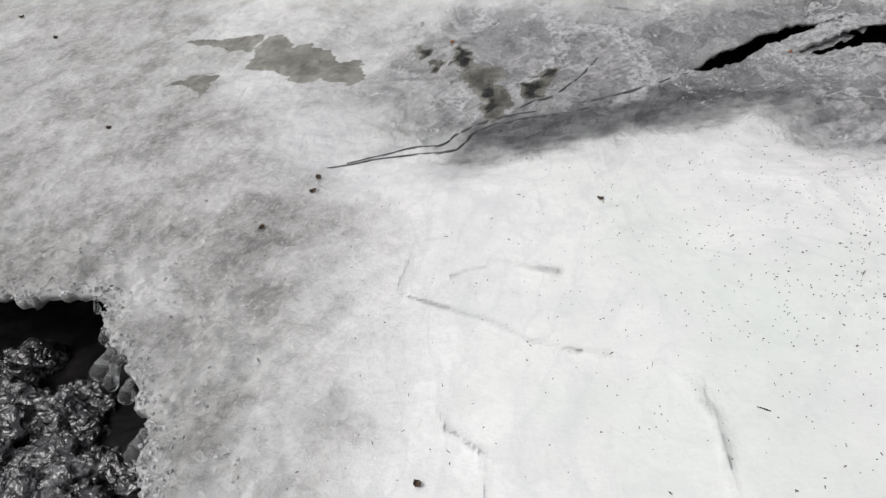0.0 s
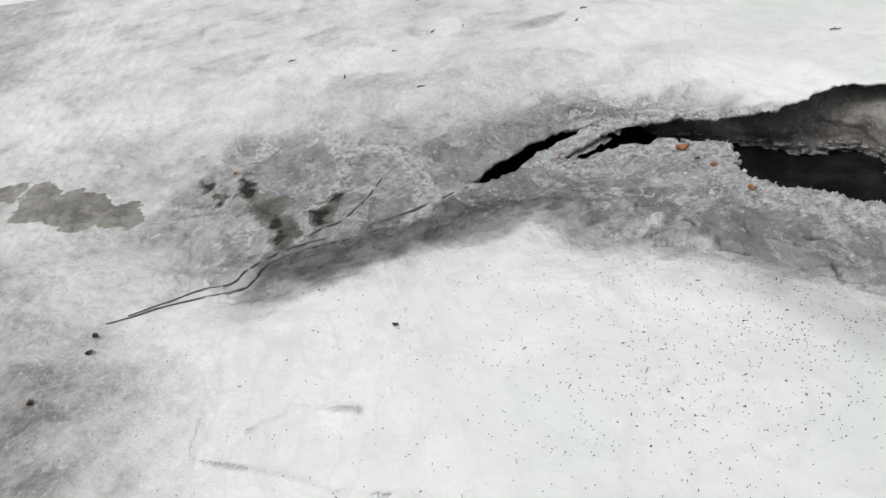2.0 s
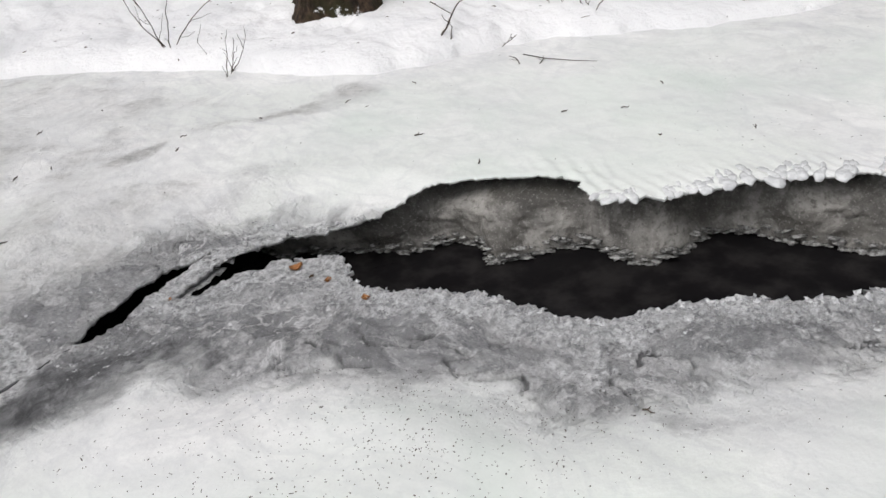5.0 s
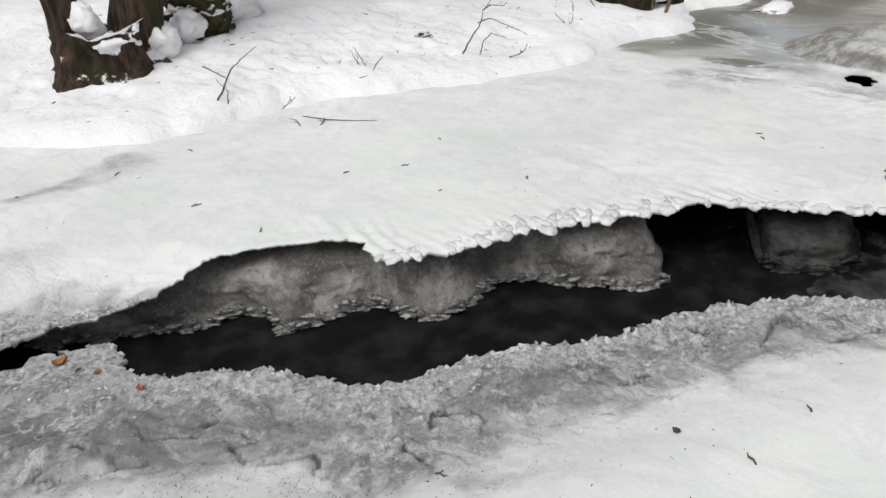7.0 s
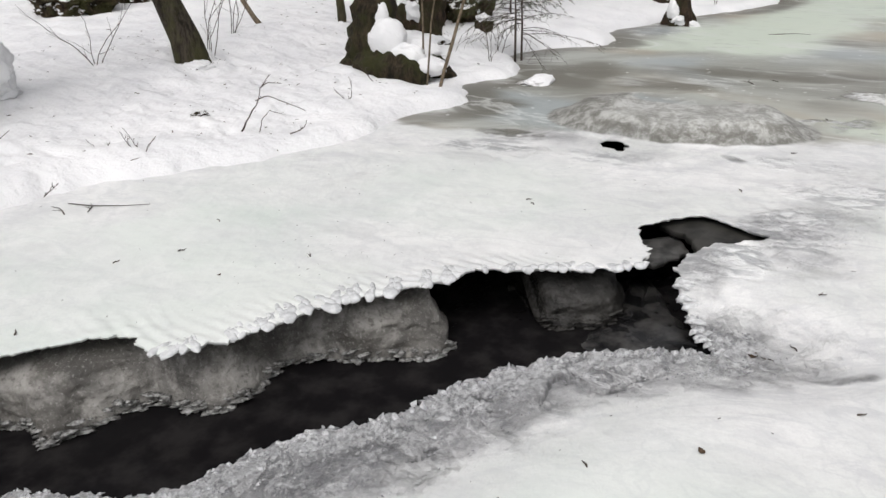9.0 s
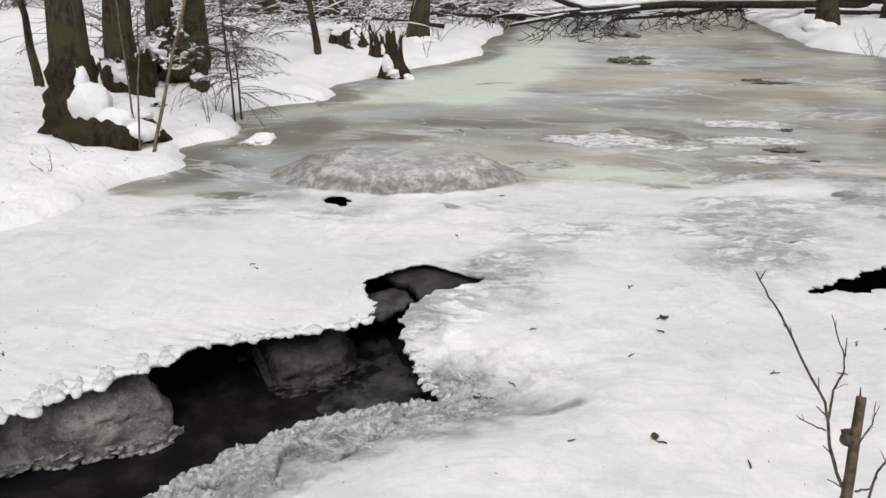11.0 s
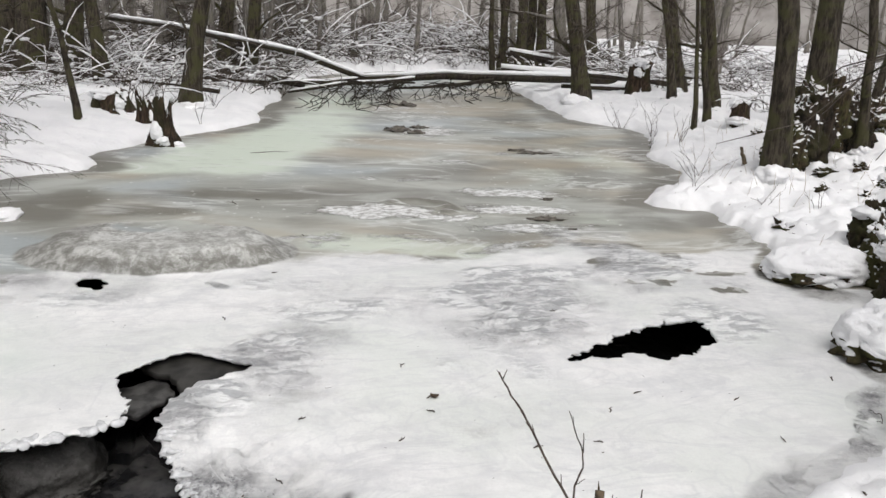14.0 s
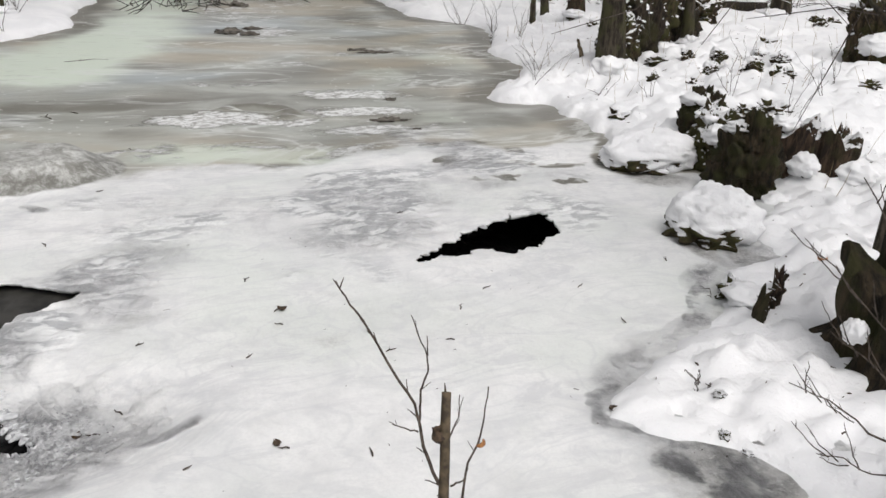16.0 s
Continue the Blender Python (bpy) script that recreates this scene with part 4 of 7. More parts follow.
    dull = np.maximum(0.76 * smooth(0.55, -0.30, x - side + rough_edge), blobs(x, y, [(-1.18, 2.42, 0.30, 0.40, 1.1), (-1.9, 2.35, 0.4, 0.25, 1.0), (-1.0, 2.0, 0.2, 0.2, 0.9), (-1.1, 1.55, 0.18, 0.3, 0.9), (-1.7, 2.5, 0.6, 0.3, 0.8), (-1.15, 1.6, 0.2, 0.6, 0.75)]))
    dull = np.maximum(dull, 0.50 * smooth(2.9, 3.5, y) * smooth(5.4, 4.5, y) * smooth(2.4, 1.0, x))
    dull = np.maximum(dull, 0.45 * smooth(4.4, 5.4, y) * smooth(3.4, 1.5, x))
    dull = np.maximum(dull, 0.22 * smooth(0.0, 0.5, fbm(x, y, 0.9, 5, 93, 0.6)) * smooth(1.6, 2.6, np.hypot(x0 - 0.8, (y0 - 1.4) * 1.2)))
    lines = np.minimum(seg_distance(x, y, [(-2, 6.3), (-0.27, 6.51), (0.54, 6.72), (1.01, 6.96), (1.64, 6.68), (2.15, 6.64)]), seg_distance(x, y, [(-2, 5.6), (0.4, 5.57), (0.91, 5.05), (1.57, 4.97), (2.17, 5.07), (2.88, 4.8)])) + 0.08 * fbm(x, y, 3, 3, 90)
    dull = np.maximum(dull, 0.62 * smooth(0.09, 0.0, lines) * smooth(4.5, 4.8, y))
    dull = np.maximum(dull, blobs(x, y, [(0.5, 7.2, 0.7, 0.4, 0.9), (3.00, 4.91, 0.35, 0.2, 0.6), (2.75, 4.90, 0.4, 0.12, 0.5), (3.0, -2.30, 0.45, 0.35, 1.0), (2.9, -2.5, 0.3, 0.3, 1.0), (6.48, -4.15, 0.35, 0.35, 1.0), (5.1, -3.48, 0.3, 0.12, 0.9), (4.9, -3.75, 0.2, 0.2, 0.9)]))
    ex, ey = (x0 - 7.80) / 0.68, (y0 - 1.14) / 1.09
    r = np.hypot(ex, ey)
    dome = smooth(1.12, 0.98, r) * (1 - 0.75 * smooth(0.6, 0.25, np.hypot((x0 - 8.1) / 0.6, ey)))
    ripples = blobs(x, y, [(6.5, -1.6, 0.5, 0.8, 0.9), (7.05, -1.95, 0.35, 0.7, 0.9), (5.9, -1.5, 0.4, 0.5, 0.7), (6.0, -2.95, 0.45, 0.45, 0.7), (7.4, -3.0, 0.6, 0.6, 0.75), (8.1, -2.7, 0.5, 0.7, 0.5), (5.0, 0.35, 0.35, 0.25, 0.7), (5.6, 0.1, 0.45, 0.35, 0.8), (6.3, -0.2, 0.4, 0.6, 0.6),
                            (4.85, 0.5, 0.4, 0.2, 0.7), (6.6, 1.6, 0.3, 0.6, 0.5), (6.6, 2.4, 0.4, 0.5, 0.6), (6.9, 0.2, 0.3, 0.5, 0.45), (5.3, -1.2, 0.4, 0.5, 0.4)])
    ridges = np.full(x0.shape, 9.0)
    for pts in ([(-0.86, 4.59), (-0.48, 4.52), (-0.16, 4.53), (0.11, 4.28), (0.17, 3.84), (0.09, 3.58), (-0.07, 3.48)],
                [(0.24, 3.99), (0.44, 3.94), (0.51, 3.61), (0.51, 3.40)],
                [(-0.93, 4.72), (-0.88, 4.36), (-0.97, 4.19), (-1.10, 4.24)],
                [(0.50, 3.31), (0.25, 3.10), (0.04, 2.99)],
                [(-0.93, 4.26), (-0.86, 4.51), (-0.93, 4.74)],
                [(0.45, 3.83), (0.48, 3.58), (0.46, 3.36)]):
        ridges = np.minimum(ridges, seg_distance(x0, y0, rounded(pts, False, 2)))
    ridges = ridges + 0.05 * np.abs(fbm(x0, y0, 4, 4, 94, 0.65))
    lead = area_distance(x0, y0, HOLES[0])
    crust = smooth(0.38, 0.02, lead + 0.12 * fbm(x0, y0, 2.5, 4, 92)) * smooth(-0.12, 0.04, -area_distance(x0, y0, THIN)) * (0.82 + 0.18 * smooth(2.4, 3.2, x0))
    crust = np.maximum(crust, 0.9 * blobs(x, y, [(1.62, 3.22, 0.35, 0.22, 1)]))
    crust = np.maximum(crust, 0.42 * smooth(1.4, 2.0, x0) * smooth(0.0, 0.2, -area_distance(x0, y0, THIN)))
    crust = np.maximum(crust, 0.95 * smooth(0.085, 0.015, ridges))
    on_dome = smooth(1.10, 1.0, r)
    dark = on_dome * np.maximum(smooth(0.74, 0.98, r + 0.08 * fbm(x0, y0, 4, 3, 75)), 0.8 * smooth(1.5, 1.8, y0)) + (1 - on_dome) * dark
    for name, three in (("ice", (thin, clear, wet)), ("tone", (light, dark, frosty)), ("worn", (dull, dome, deep))):
        ca = me.color_attributes.new(name, "FLOAT_COLOR", "POINT")
        ca.data.foreach_set("color", np.stack([*three, {"worn": ripples, "ice": crust}.get(name, np.ones(len(x)))], -1).astype(np.float32).ravel())
    return me


ice = new("ice_sheet", build_ice())
tagged(ice, "broken white and grey river ice sheet with open leads", "ice", kind="structure")


def shards(name, places, sizes, seed, material, label, category):
    """Many small six-cornered ice splinters, turned at random."""
    rs = np.random.RandomState(seed)
    n = len(places)
    unit = np.array([(1, 0, 0), (-1, 0, 0), (0, 1, 0), (0, -1, 0), (0, 0, 1), (0, 0, -1)], float)
    tri = np.array([(0, 2, 4), (2, 1, 4), (1, 3, 4), (3, 0, 4), (2, 0, 5), (1, 2, 5), (3, 1, 5), (0, 3, 5)])
    v = unit[None] * sizes[:, None, :] * rs.uniform(0.6, 1.4, (n, 6, 1))
    a, b = rs.uniform(0, 2 * np.pi, n), rs.normal(0, 0.7, n)
    ca, sa, cb, sb = np.cos(a), np.sin(a), np.cos(b), np.sin(b)
    y2, z2 = v[..., 1] * cb[:, None] - v[..., 2] * sb[:, None], v[..., 1] * sb[:, None] + v[..., 2] * cb[:, None]
    x3, y3 = v[..., 0] * ca[:, None] - y2 * sa[:, None], v[..., 0] * sa[:, None] + y2 * ca[:, None]
    co = np.stack([x3, y3, z2], -1) + places[:, None, :]
    faces = (tri[None] + 6 * np.arange(n)[:, None, None]).reshape(-1, 3)
    me = bpy.data.meshes.new(name)
    me.from_pydata(co.reshape(-1, 3).tolist(), [], faces.tolist())
    me.materials.append(material)
    me.update()
    return tagged(new(name, me), label, category, kind="stuff")


def strew_shards():
    rs = np.random.RandomState(5)
    x, y = rs.uniform(0.6, 5.4, 160000), rs.uniform(0.0, 3.8, 160000)
    d = hole_distance(x, y)
    inner = -area_distance(x, y, THIN)
    # upright splinters along the near edge of the lead
    m = (d > -0.004) & (d < 0.035) & (inner > -0.10) & (x > 1.75) & (rs.uniform(0, 1, x.size) < 0.42)
    p = np.stack([x[m], y[m], ice_height(x[m], y[m]) + 0.004], -1)
    k = (rs.uniform(0.4, 1.2, m.sum()) * (1 + 0.75 * smooth(2.6, 3.3, x[m]) * smooth(4.3, 4.0, x[m])))[:, None]
    shards("edge_crystals", p, k * np.array([[0.011, 0.006, 0.009]]) * rs.uniform(0.6, 1.5, (m.sum(), 3)), 6, CRYSTAL, "glinting ice splinters along the edge of thin ice", "ice")
    # flat frost flakes over the thin ice
    m = (d > 0.02) & (inner > -0.02 + 0.15 * fbm(x, y, 3, 3, 99)) & (rs.uniform(0, 1, x.size) < 0.40 * smooth(0.35, 0.0, d) + 0.03)
    p = np.stack([x[m], y[m], ice_height(x[m], y[m]) + 0.004], -1)
    shards("frost_flakes", p, np.array([[0.007, 0.005, 0.002]]) * rs.uniform(0.4, 1.6, (m.sum(), 3)), 7, CRYSTAL, "loose grey frost flakes on the thin ice", "ice")
    # glassy crumbs round the western fall
    x, y = rs.uniform(-2.6, -0.9, 30000), rs.uniform(1.0, 2.9, 30000)
    d = hole_distance(x, y)
    m = (d > -0.004) & (rs.uniform(0, 1, x.size) < 0.35 * smooth(0.12, 0.0, d) + 0.015 * smooth(0.8, 0.1, d))
    p = np.stack([x[m], y[m], ice_height(x[m], y[m]) + 0.003], -1)
    shards("ice_crumbs", p, np.array([[0.008, 0.006, 0.005]]) * rs.uniform(0.4, 1.6, (m.sum(), 3)), 8, CRYSTAL, "glassy ice crumbs about the western opening", "ice")


strew_shards()


# ---- hanging ice under the far lip ----
def hanging_ice(pairs, seed, label="grey billowing ice slab hanging under the far ice lip", material=HANG):
    """A lumpy wall of grey ice from under the lip down to the water, with thin glassy scallops at its foot."""
    top, foot = rounded([(p[0] + 0.05, p[1] + 0.06) for p in pairs], False), rounded([(p[2], p[3]) for p in pairs], False)

    def at(pts, t):
        n = (len(pts) - 1) * t
        k = min(int(n), len(pts) - 2)
        f = n - k
        return Vector((pts[k][0] * (1 - f) + pts[k + 1][0] * f, pts[k][1] * (1 - f) + pts[k + 1][1] * f, 0))
    length = sum((Vector(a) - Vector(b)).length for a, b in zip(top, top[1:]))
    cols, rows = max(30, int(length / 0.010)), 40
    s = Shape()
    rnd = random.Random(seed)
    out = Vector((-0.64, -0.77, 0))
    feet = []
    for i in range(cols + 1):
        t = i / cols
        a, b = at(top, t), at(foot, t)
        high = min(-0.022, float(ice_height(np.array([a.x, a.x + 0.07]), np.array([a.y, a.y + 0.08])).min()) - 0.05)
        end = max(0.0, abs(2 * t - 1) - (1 - 0.24 / length)) * length / 0.24
        for j in range(rows + 1):
            u = j / rows
            p = a.lerp(b, u ** 0.8)
            p.z = high + (WATER_Z + 0.004 - high) * u
            q = Vector((p.x, p.y, p.z * 1.5 + seed))
            billow = 0.35 - abs(noise.noise(q * 4.2)) - 0.45 * abs(noise.noise(q * 9 + Vector((3, 1, 0))))
            bulge = 0.016 * billow + 0.06 * noise.noise(q * 3.1) + 0.022 * noise.noise(q * 7.5) + 0.010 * noise.fractal(q * 16, 0.7, 2.0, 3) + 0.004 * noise.noise(q * 60)
            belly = 0.045 * math.sin(math.pi * min(1.0, u * 1.15)) - 0.05 * max(0.0, 1 - u / 0.3) ** 2 - 0.02 * max(0.0, u - 0.88) / 0.12
            p += out * ((bulge + belly) * (1 - 0.6 * end) - 0.10 * end * end) + Vector((0.77, -0.64, 0)) * end * 0.08 * noise.fractal(Vector((seed, t > 0.5, p.z * 9)), 0.9, 2.0, 4)
            s.v.append(p)
        feet.append(s.v[-1].copy())
    for i in range(cols):
        for j in range(rows):
            a = i * (rows + 1) + j
            s.f.append((a, a + 1, a + rows + 2, a + rows + 1))
    # back and ends close the body
    n = len(s.v)
    for i in range(cols + 1):
        for j in (0, rows):
            s.v.append(s.v[i * (rows + 1) + j] + Vector((0.64, 0.77, 0)) * 0.10)
    for i in range(cols):
        a, b = n + 2 * i, n + 2 * i + 2
        s.f += [(a, b, b + 1, a + 1), (i * (rows + 1), (i + 1) * (rows + 1), b, a), (i * (rows + 1) + rows, a + 1, b + 1, (i + 1) * (rows + 1) + rows)]
    for i in (0, cols):
        s.f.append(tuple(i * (rows + 1) + j for j in range(rows + 1)) + (n + 2 * i + 1, n + 2 * i))
    ob = thing("hanging_ice", (0, 0, 0), label, "ice", "ice walls under the lip")
    part("slab", s, material, ob)
    # overlapping scallops of thin ice where the wall meets the water
    i = 0
    while i < cols:
        r = rnd.uniform(0.009, 0.022) * rnd.choice((1, 1, 1.6))
        lift = 0.0 if rnd.random() < 0.5 else rnd.uniform(0.01, 0.06)
        c = feet[i] + out * rnd.uniform(0.0, 0.022) + Vector((0, 0, 0.004 + lift))
        # scallops of the farther slab carry its painted shade too
        edge = EDGE if material is HANG else material
        sc = Shape().lump((0, 0, 0), (r * rnd.uniform(0.9, 1.9), r, 0.0055), 0.7, 3.0, 6, 14, rnd.random() * 20)
        scallop = part("scallop", sc, edge, ob, "thin glassy ice scallop at the water")
        scallop.matrix_local = Matrix.Translation(c) @ pose(0, 0, 0, rnd.uniform(-10, 10), rnd.uniform(-10, 10), -40 + rnd.uniform(-15, 15))
        i += max(1, int(r / 0.010 * rnd.uniform(0.8, 1.5)))
    return ob


hanging_ice([(1.70, 3.86, 1.78, 3.94), (2.1, 3.62, 2.1, 3.66), (2.25, 3.56, 2.24, 3.50), (2.42, 3.50, 2.42, 3.36), (2.58, 3.44, 2.60, 3.24), (2.74, 3.36, 2.70, 3.12), (2.84, 3.26, 2.60, 2.96), (2.98, 3.12, 2.76, 2.88), (3.12, 2.99, 2.98, 2.80), (3.22, 2.85, 3.10, 2.70),
             (3.28, 2.72, 3.10, 2.48), (3.40, 2.60, 3.24, 2.34), (3.54, 2.50, 3.46, 2.36), (3.68, 2.38, 3.66, 2.36), (3.84, 2.24, 3.76, 2.10), (4.0, 2.08, 3.86, 1.84), (4.16, 1.92, 3.98, 1.70), (4.24, 1.84, 4.14, 1.64)], 1)
# the lip's shade on this farther slab is put into its colour
hanging_ice([(5.00, 1.72, 4.90, 1.56), (4.86, 1.56, 4.70, 1.38), (4.70, 1.42, 4.50, 1.27), (4.72, 1.26, 4.54, 1.10), (4.80, 1.08, 4.68, 0.93), (4.96, 0.98, 4.86, 0.86)], 4, "ice slab farther back under the lip, shade in its colour", HANG_SHADED)


# ---- refrozen drip lobes along the lips ----
def drip_lobe(x, y, width, length, seed, fade):
    """A rounded scale of white ice that hangs over the lip, with two low ridges behind it."""
    e = 0.02
    d = hole_distance(np.array([x + e, x - e, x, x]), np.array([y, y, y + e, y - e]))
    out = Vector((d[1] - d[0], d[3] - d[2], 0)).normalized()
    rnd = random.Random(seed)
    turn = math.degrees(math.atan2(out.y, out.x)) - 22 + rnd.uniform(-8, 8)
    z = float(ice_height(np.array([x]), np.array([y]))[0])
    s = Shape().lump((0, 0, 0), (length, width, 0.012), 0.20, 1.8, 10, 18, seed)
    for p in s.v:
        u = max(0.0, p.x / length)
        p.z -= 0.016 * u * u
        p.y *= 1.18 - 0.35 * max(0.0, -p.x / length)
        p.x *= 0.86 if p.x > 0 else 1.5
    ob = new("drip_lobe", s.mesh("drip_lobe", LIP))
    ob.matrix_world = pose(x - out.x * length * 0.45, y - out.y * length * 0.45, z - 0.004, 0, 0, turn)
    tagged(ob, "rounded white drip lobe hanging over the ice lip", "icicle", "drip lobes along the lip")
    for k in range(fade):
        r = Shape().lump((0, 0, 0), (length * 0.85, width * 0.62, 0.011 - 0.003 * k), 0.25, 2.0, 8, 14, seed + k + 1)
        ridge = part("ridge", r, LIP, ob)
        ridge.matrix_local = pose(-length * (1.1 + 1.1 * k), rnd.uniform(-0.4, 0.4) * width + width * 0.6, 0.004, 0, 0, rnd.uniform(-10, 10))
    return ob


def lobes_along(line, step, width, length, seed, fade):
    rnd = random.Random(seed)
    pts = [Vector((*p, 0)) for p in line]
    for a, b in zip(pts, pts[1:]):
        n = max(1, round((b - a).length / step))
        for k in range(n):
            if rnd.random() < 0.12:
                continue
            p = a.lerp(b, (k + rnd.uniform(0.2, 0.6)) / n)
            # settle on the ragged edge itself
            for _ in range(4):
                e = 0.015
                v = hole_distance(np.array([p.x, p.x + e, p.x]), np.array([p.y, p.y, p.y + e]))
                g = Vector(((v[1] - v[0]) / e, (v[2] - v[0]) / e, 0))
                p = p - g * (v[0] - 0.004) / max(g.length_squared, 0.2) * 0.7
            w = width * rnd.choice((0.7, 0.9, 1.0, 1.25))
            drip_lobe(p.x, p.y, w, length * rnd.uniform(0.75, 1.2), seed * 50 + len(bpy.data.objects) % 997, fade)


lobes_along([(2.94, 2.62), (3.00, 2.48), (3.20, 2.34), (3.59, 2.05), (3.95, 1.78), (4.22, 1.61)], 0.052, 0.031, 0.050, 1, 2)
lobes_along([(4.24, 1.50), (4.32, 1.20), (4.46, 0.92), (4.60, 0.78)], 0.046, 0.026, 0.026, 2, 1)
lobes_along([(4.66, 0.62), (4.42, 0.54), (4.28, 0.46), (4.14, 0.34)], 0.045, 0.022, 0.032, 3, 1)


def sunken_plate(outline, z, thick, material, label, seed):
    """A plate of ice lying lower in the eastern end of the lead."""
    pts = rounded(outline, True, 2)
    s = Shape()
    n = len(pts)
    mid = Vector((sum(p[0] for p in pts) / n, sum(p[1] for p in pts) / n, z))
    for scale, dz in ((1.0, -thick), (1.0, -0.006), (0.97, 0.0), (0.6, 0.004), (0.25, 0.006)):
        for x, y in pts:
            v = mid.lerp(Vector((x, y, z)), scale)
            v += Vector((0.05 * noise.fractal(v * 9 + Vector((seed, 0, 0)), 0.8, 2.0, 3), 0.05 * noise.fractal(v * 9 + Vector((5, seed, 0)), 0.8, 2.0, 3), 0.010 * noise.noise(v * 11)))
            v.z += dz
            s.v.append(v)
    for r in range(4):
        for k in range(n):
            s.f.append((r * n + k, r * n + (k + 1) % n, (r + 1) * n + (k + 1) % n, (r + 1) * n + k))
    s.f.append(tuple(4 * n + k for k in range(n)))
    s.f.append(tuple(reversed(range(n))))
    return tagged(new("sunken_ice_plate", s.mesh("sunken_ice_plate", material)), label, "ice", "ice plates in the lead")


sunken_plate([(5.44, 0.72), (5.56, 0.92), (6.1, 1.05), (6.25, 0.55), (5.85, -0.05), (5.42, 0.05), (5.26, 0.38), (5.14, 0.56), (5.30, 0.62)], -0.068, 0.04, SUNK, "dim grey-brown sunken ice plate in the lead", 1)
sunken_plate([(5.12, 1.06), (5.36, 1.00), (5.44, 0.86), (5.54, 0.74), (5.40, 0.68), (5.34, 0.60), (5.22, 0.70), (5.10, 0.70), (5.02, 0.92)], -0.135, 0.03, SUNK_PALE, "paler grey ice plate tucked under the lip", 2)
sunken_plate([(5.50, 0.90), (5.12, 0.70), (4.82, 0.55), (4.66, 0.40), (4.50, 0.52), (4.36, 0.86), (4.34, 1.00), (4.54, 1.02), (4.86, 0.92), (5.2, 0.98)], WATER_Z + 0.006, 0.03, DROWNED, "thin dark ice skin lying on the black water", 3)


# ---- wet ice heaps and drip knobs in the western opening ----
def ice_heap(x, y, size, seed):
    ob = thing("ice_heap", (x, y, WATER_Z - 0.02), "wet glassy ice heap in the black water", "ice", "ice heaps in the opening")
    rnd = random.Random(seed)
    for k in range(14):
        a, r = rnd.uniform(0, 6.28), rnd.random() ** 0.5
        w = rnd.uniform(0.35, 0.65)
        at = (size[0] * r * math.cos(a), size[1] * r * math.sin(a), size[2] * (1 - r * r) * 0.6)
        part("chunk", Shape().lump(at, (size[0] * w, size[1] * w, size[2] * w * 1.2), 0.35, 1.8, 20, 28, seed + k, None, 0.02), WETICE, ob)
    return ob


for k, (x, y, sx, sy, sz) in enumerate(((-2.15, 2.08, 0.24, 0.14, 0.13), (-1.88, 1.93, 0.15, 0.11, 0.10), (-2.05, 1.80, 0.26, 0.16, 0.11), (-1.72, 1.58, 0.20, 0.12, 0.09), (-1.95, 1.55, 0.24, 0.14, 0.11), (-1.66, 1.36, 0.18, 0.12, 0.08), (-1.9, 1.28, 0.26, 0.16, 0.10))):
    ice_heap(x, y, (sx, sy, sz), k)


def drip_knob(x, y, z, r, drop, tilt):
    s = Shape()
    rows = [(-0.15, 0.5), (0.0, 0.46), (0.15, 0.44), (0.3, 0.52), (0.45, 0.70), (0.6, 0.90), (0.74, 1.0), (0.86, 0.90), (0.95, 0.60), (1.0, 0.1)]
    bend = lambda t: drop * (t - 0.25 * t * t)
    s.tube([(tilt[0] * bend(t), tilt[1] * bend(t), -drop * t * (0.75 + 0.25 * t)) for t, _ in rows], [r * w for _, w in rows], 18, 0.10, rnd=random.Random(int(r * 1e4)))
    ob = new("icicle", s.mesh("icicle", CLEAR))
    ob.location = (x, y, z)
    return tagged(ob, "rounded frosted ice knob hanging from the ice edge", "icicle", "drip knobs at the edge")


for x, y, r, drop, tx, ty in ((-1.53, 1.865, 0.036, 0.105, -1.0, -0.1), (-1.50, 1.835, 0.020, 0.06, -0.4, -0.3), (-1.475, 1.83, 0.026, 0.11, -0.9, -0.35), (-1.405, 1.72, 0.030, 0.10, -0.75, 0.2),
                              (-1.285, 1.50, 0.034, 0.10, -0.8, -0.2), (-1.265, 1.53, 0.022, 0.09, -0.5, -0.1), (-1.60, 1.99, 0.018, 0.06, -0.4, -0.2), (-1.70, 2.17, 0.014, 0.06, -0.1, -0.5)):
    drip_knob(x, y, -0.03, r, drop, (tx, ty))


# ---- snow that lies on things ----
def snow_on(parent, lumps, seed=0, label="lumpy fresh snow", rough=0.34):
    """Snow pads: place on the thing, half sizes."""
    for k, (x, y, z, sx, sy, sz) in enumerate(lumps):
        part("snow_cap", Shape().lump((x, y, z), (sx, sy, sz), rough, 1.5, 26, 38, seed + k * 1.3, None, 0.03), SNOW, parent, label)


# ---- trees ----
def ground_z(x, y):
    return float(ground_height(np.array([x]), np.array([y]))[0])


def trunk_line(height, lean, bend, seed, steps=14):
    rnd = random.Random(seed)
    a = rnd.uniform(0, 6.28)
    pts = []
    for k in range(steps + 1):
        t = k / steps
        z = height * t ** 1.4
        w = bend * math.sin(t * 2.6) * height * 0.1
        j = 0.012 * height * t
        pts.append(Vector((lean[0] * z + w * math.cos(a) + rnd.uniform(-j, j), lean[1] * z + w * math.sin(a) + rnd.uniform(-j, j), z - (0.3 if k == 0 else 0))))
    return pts


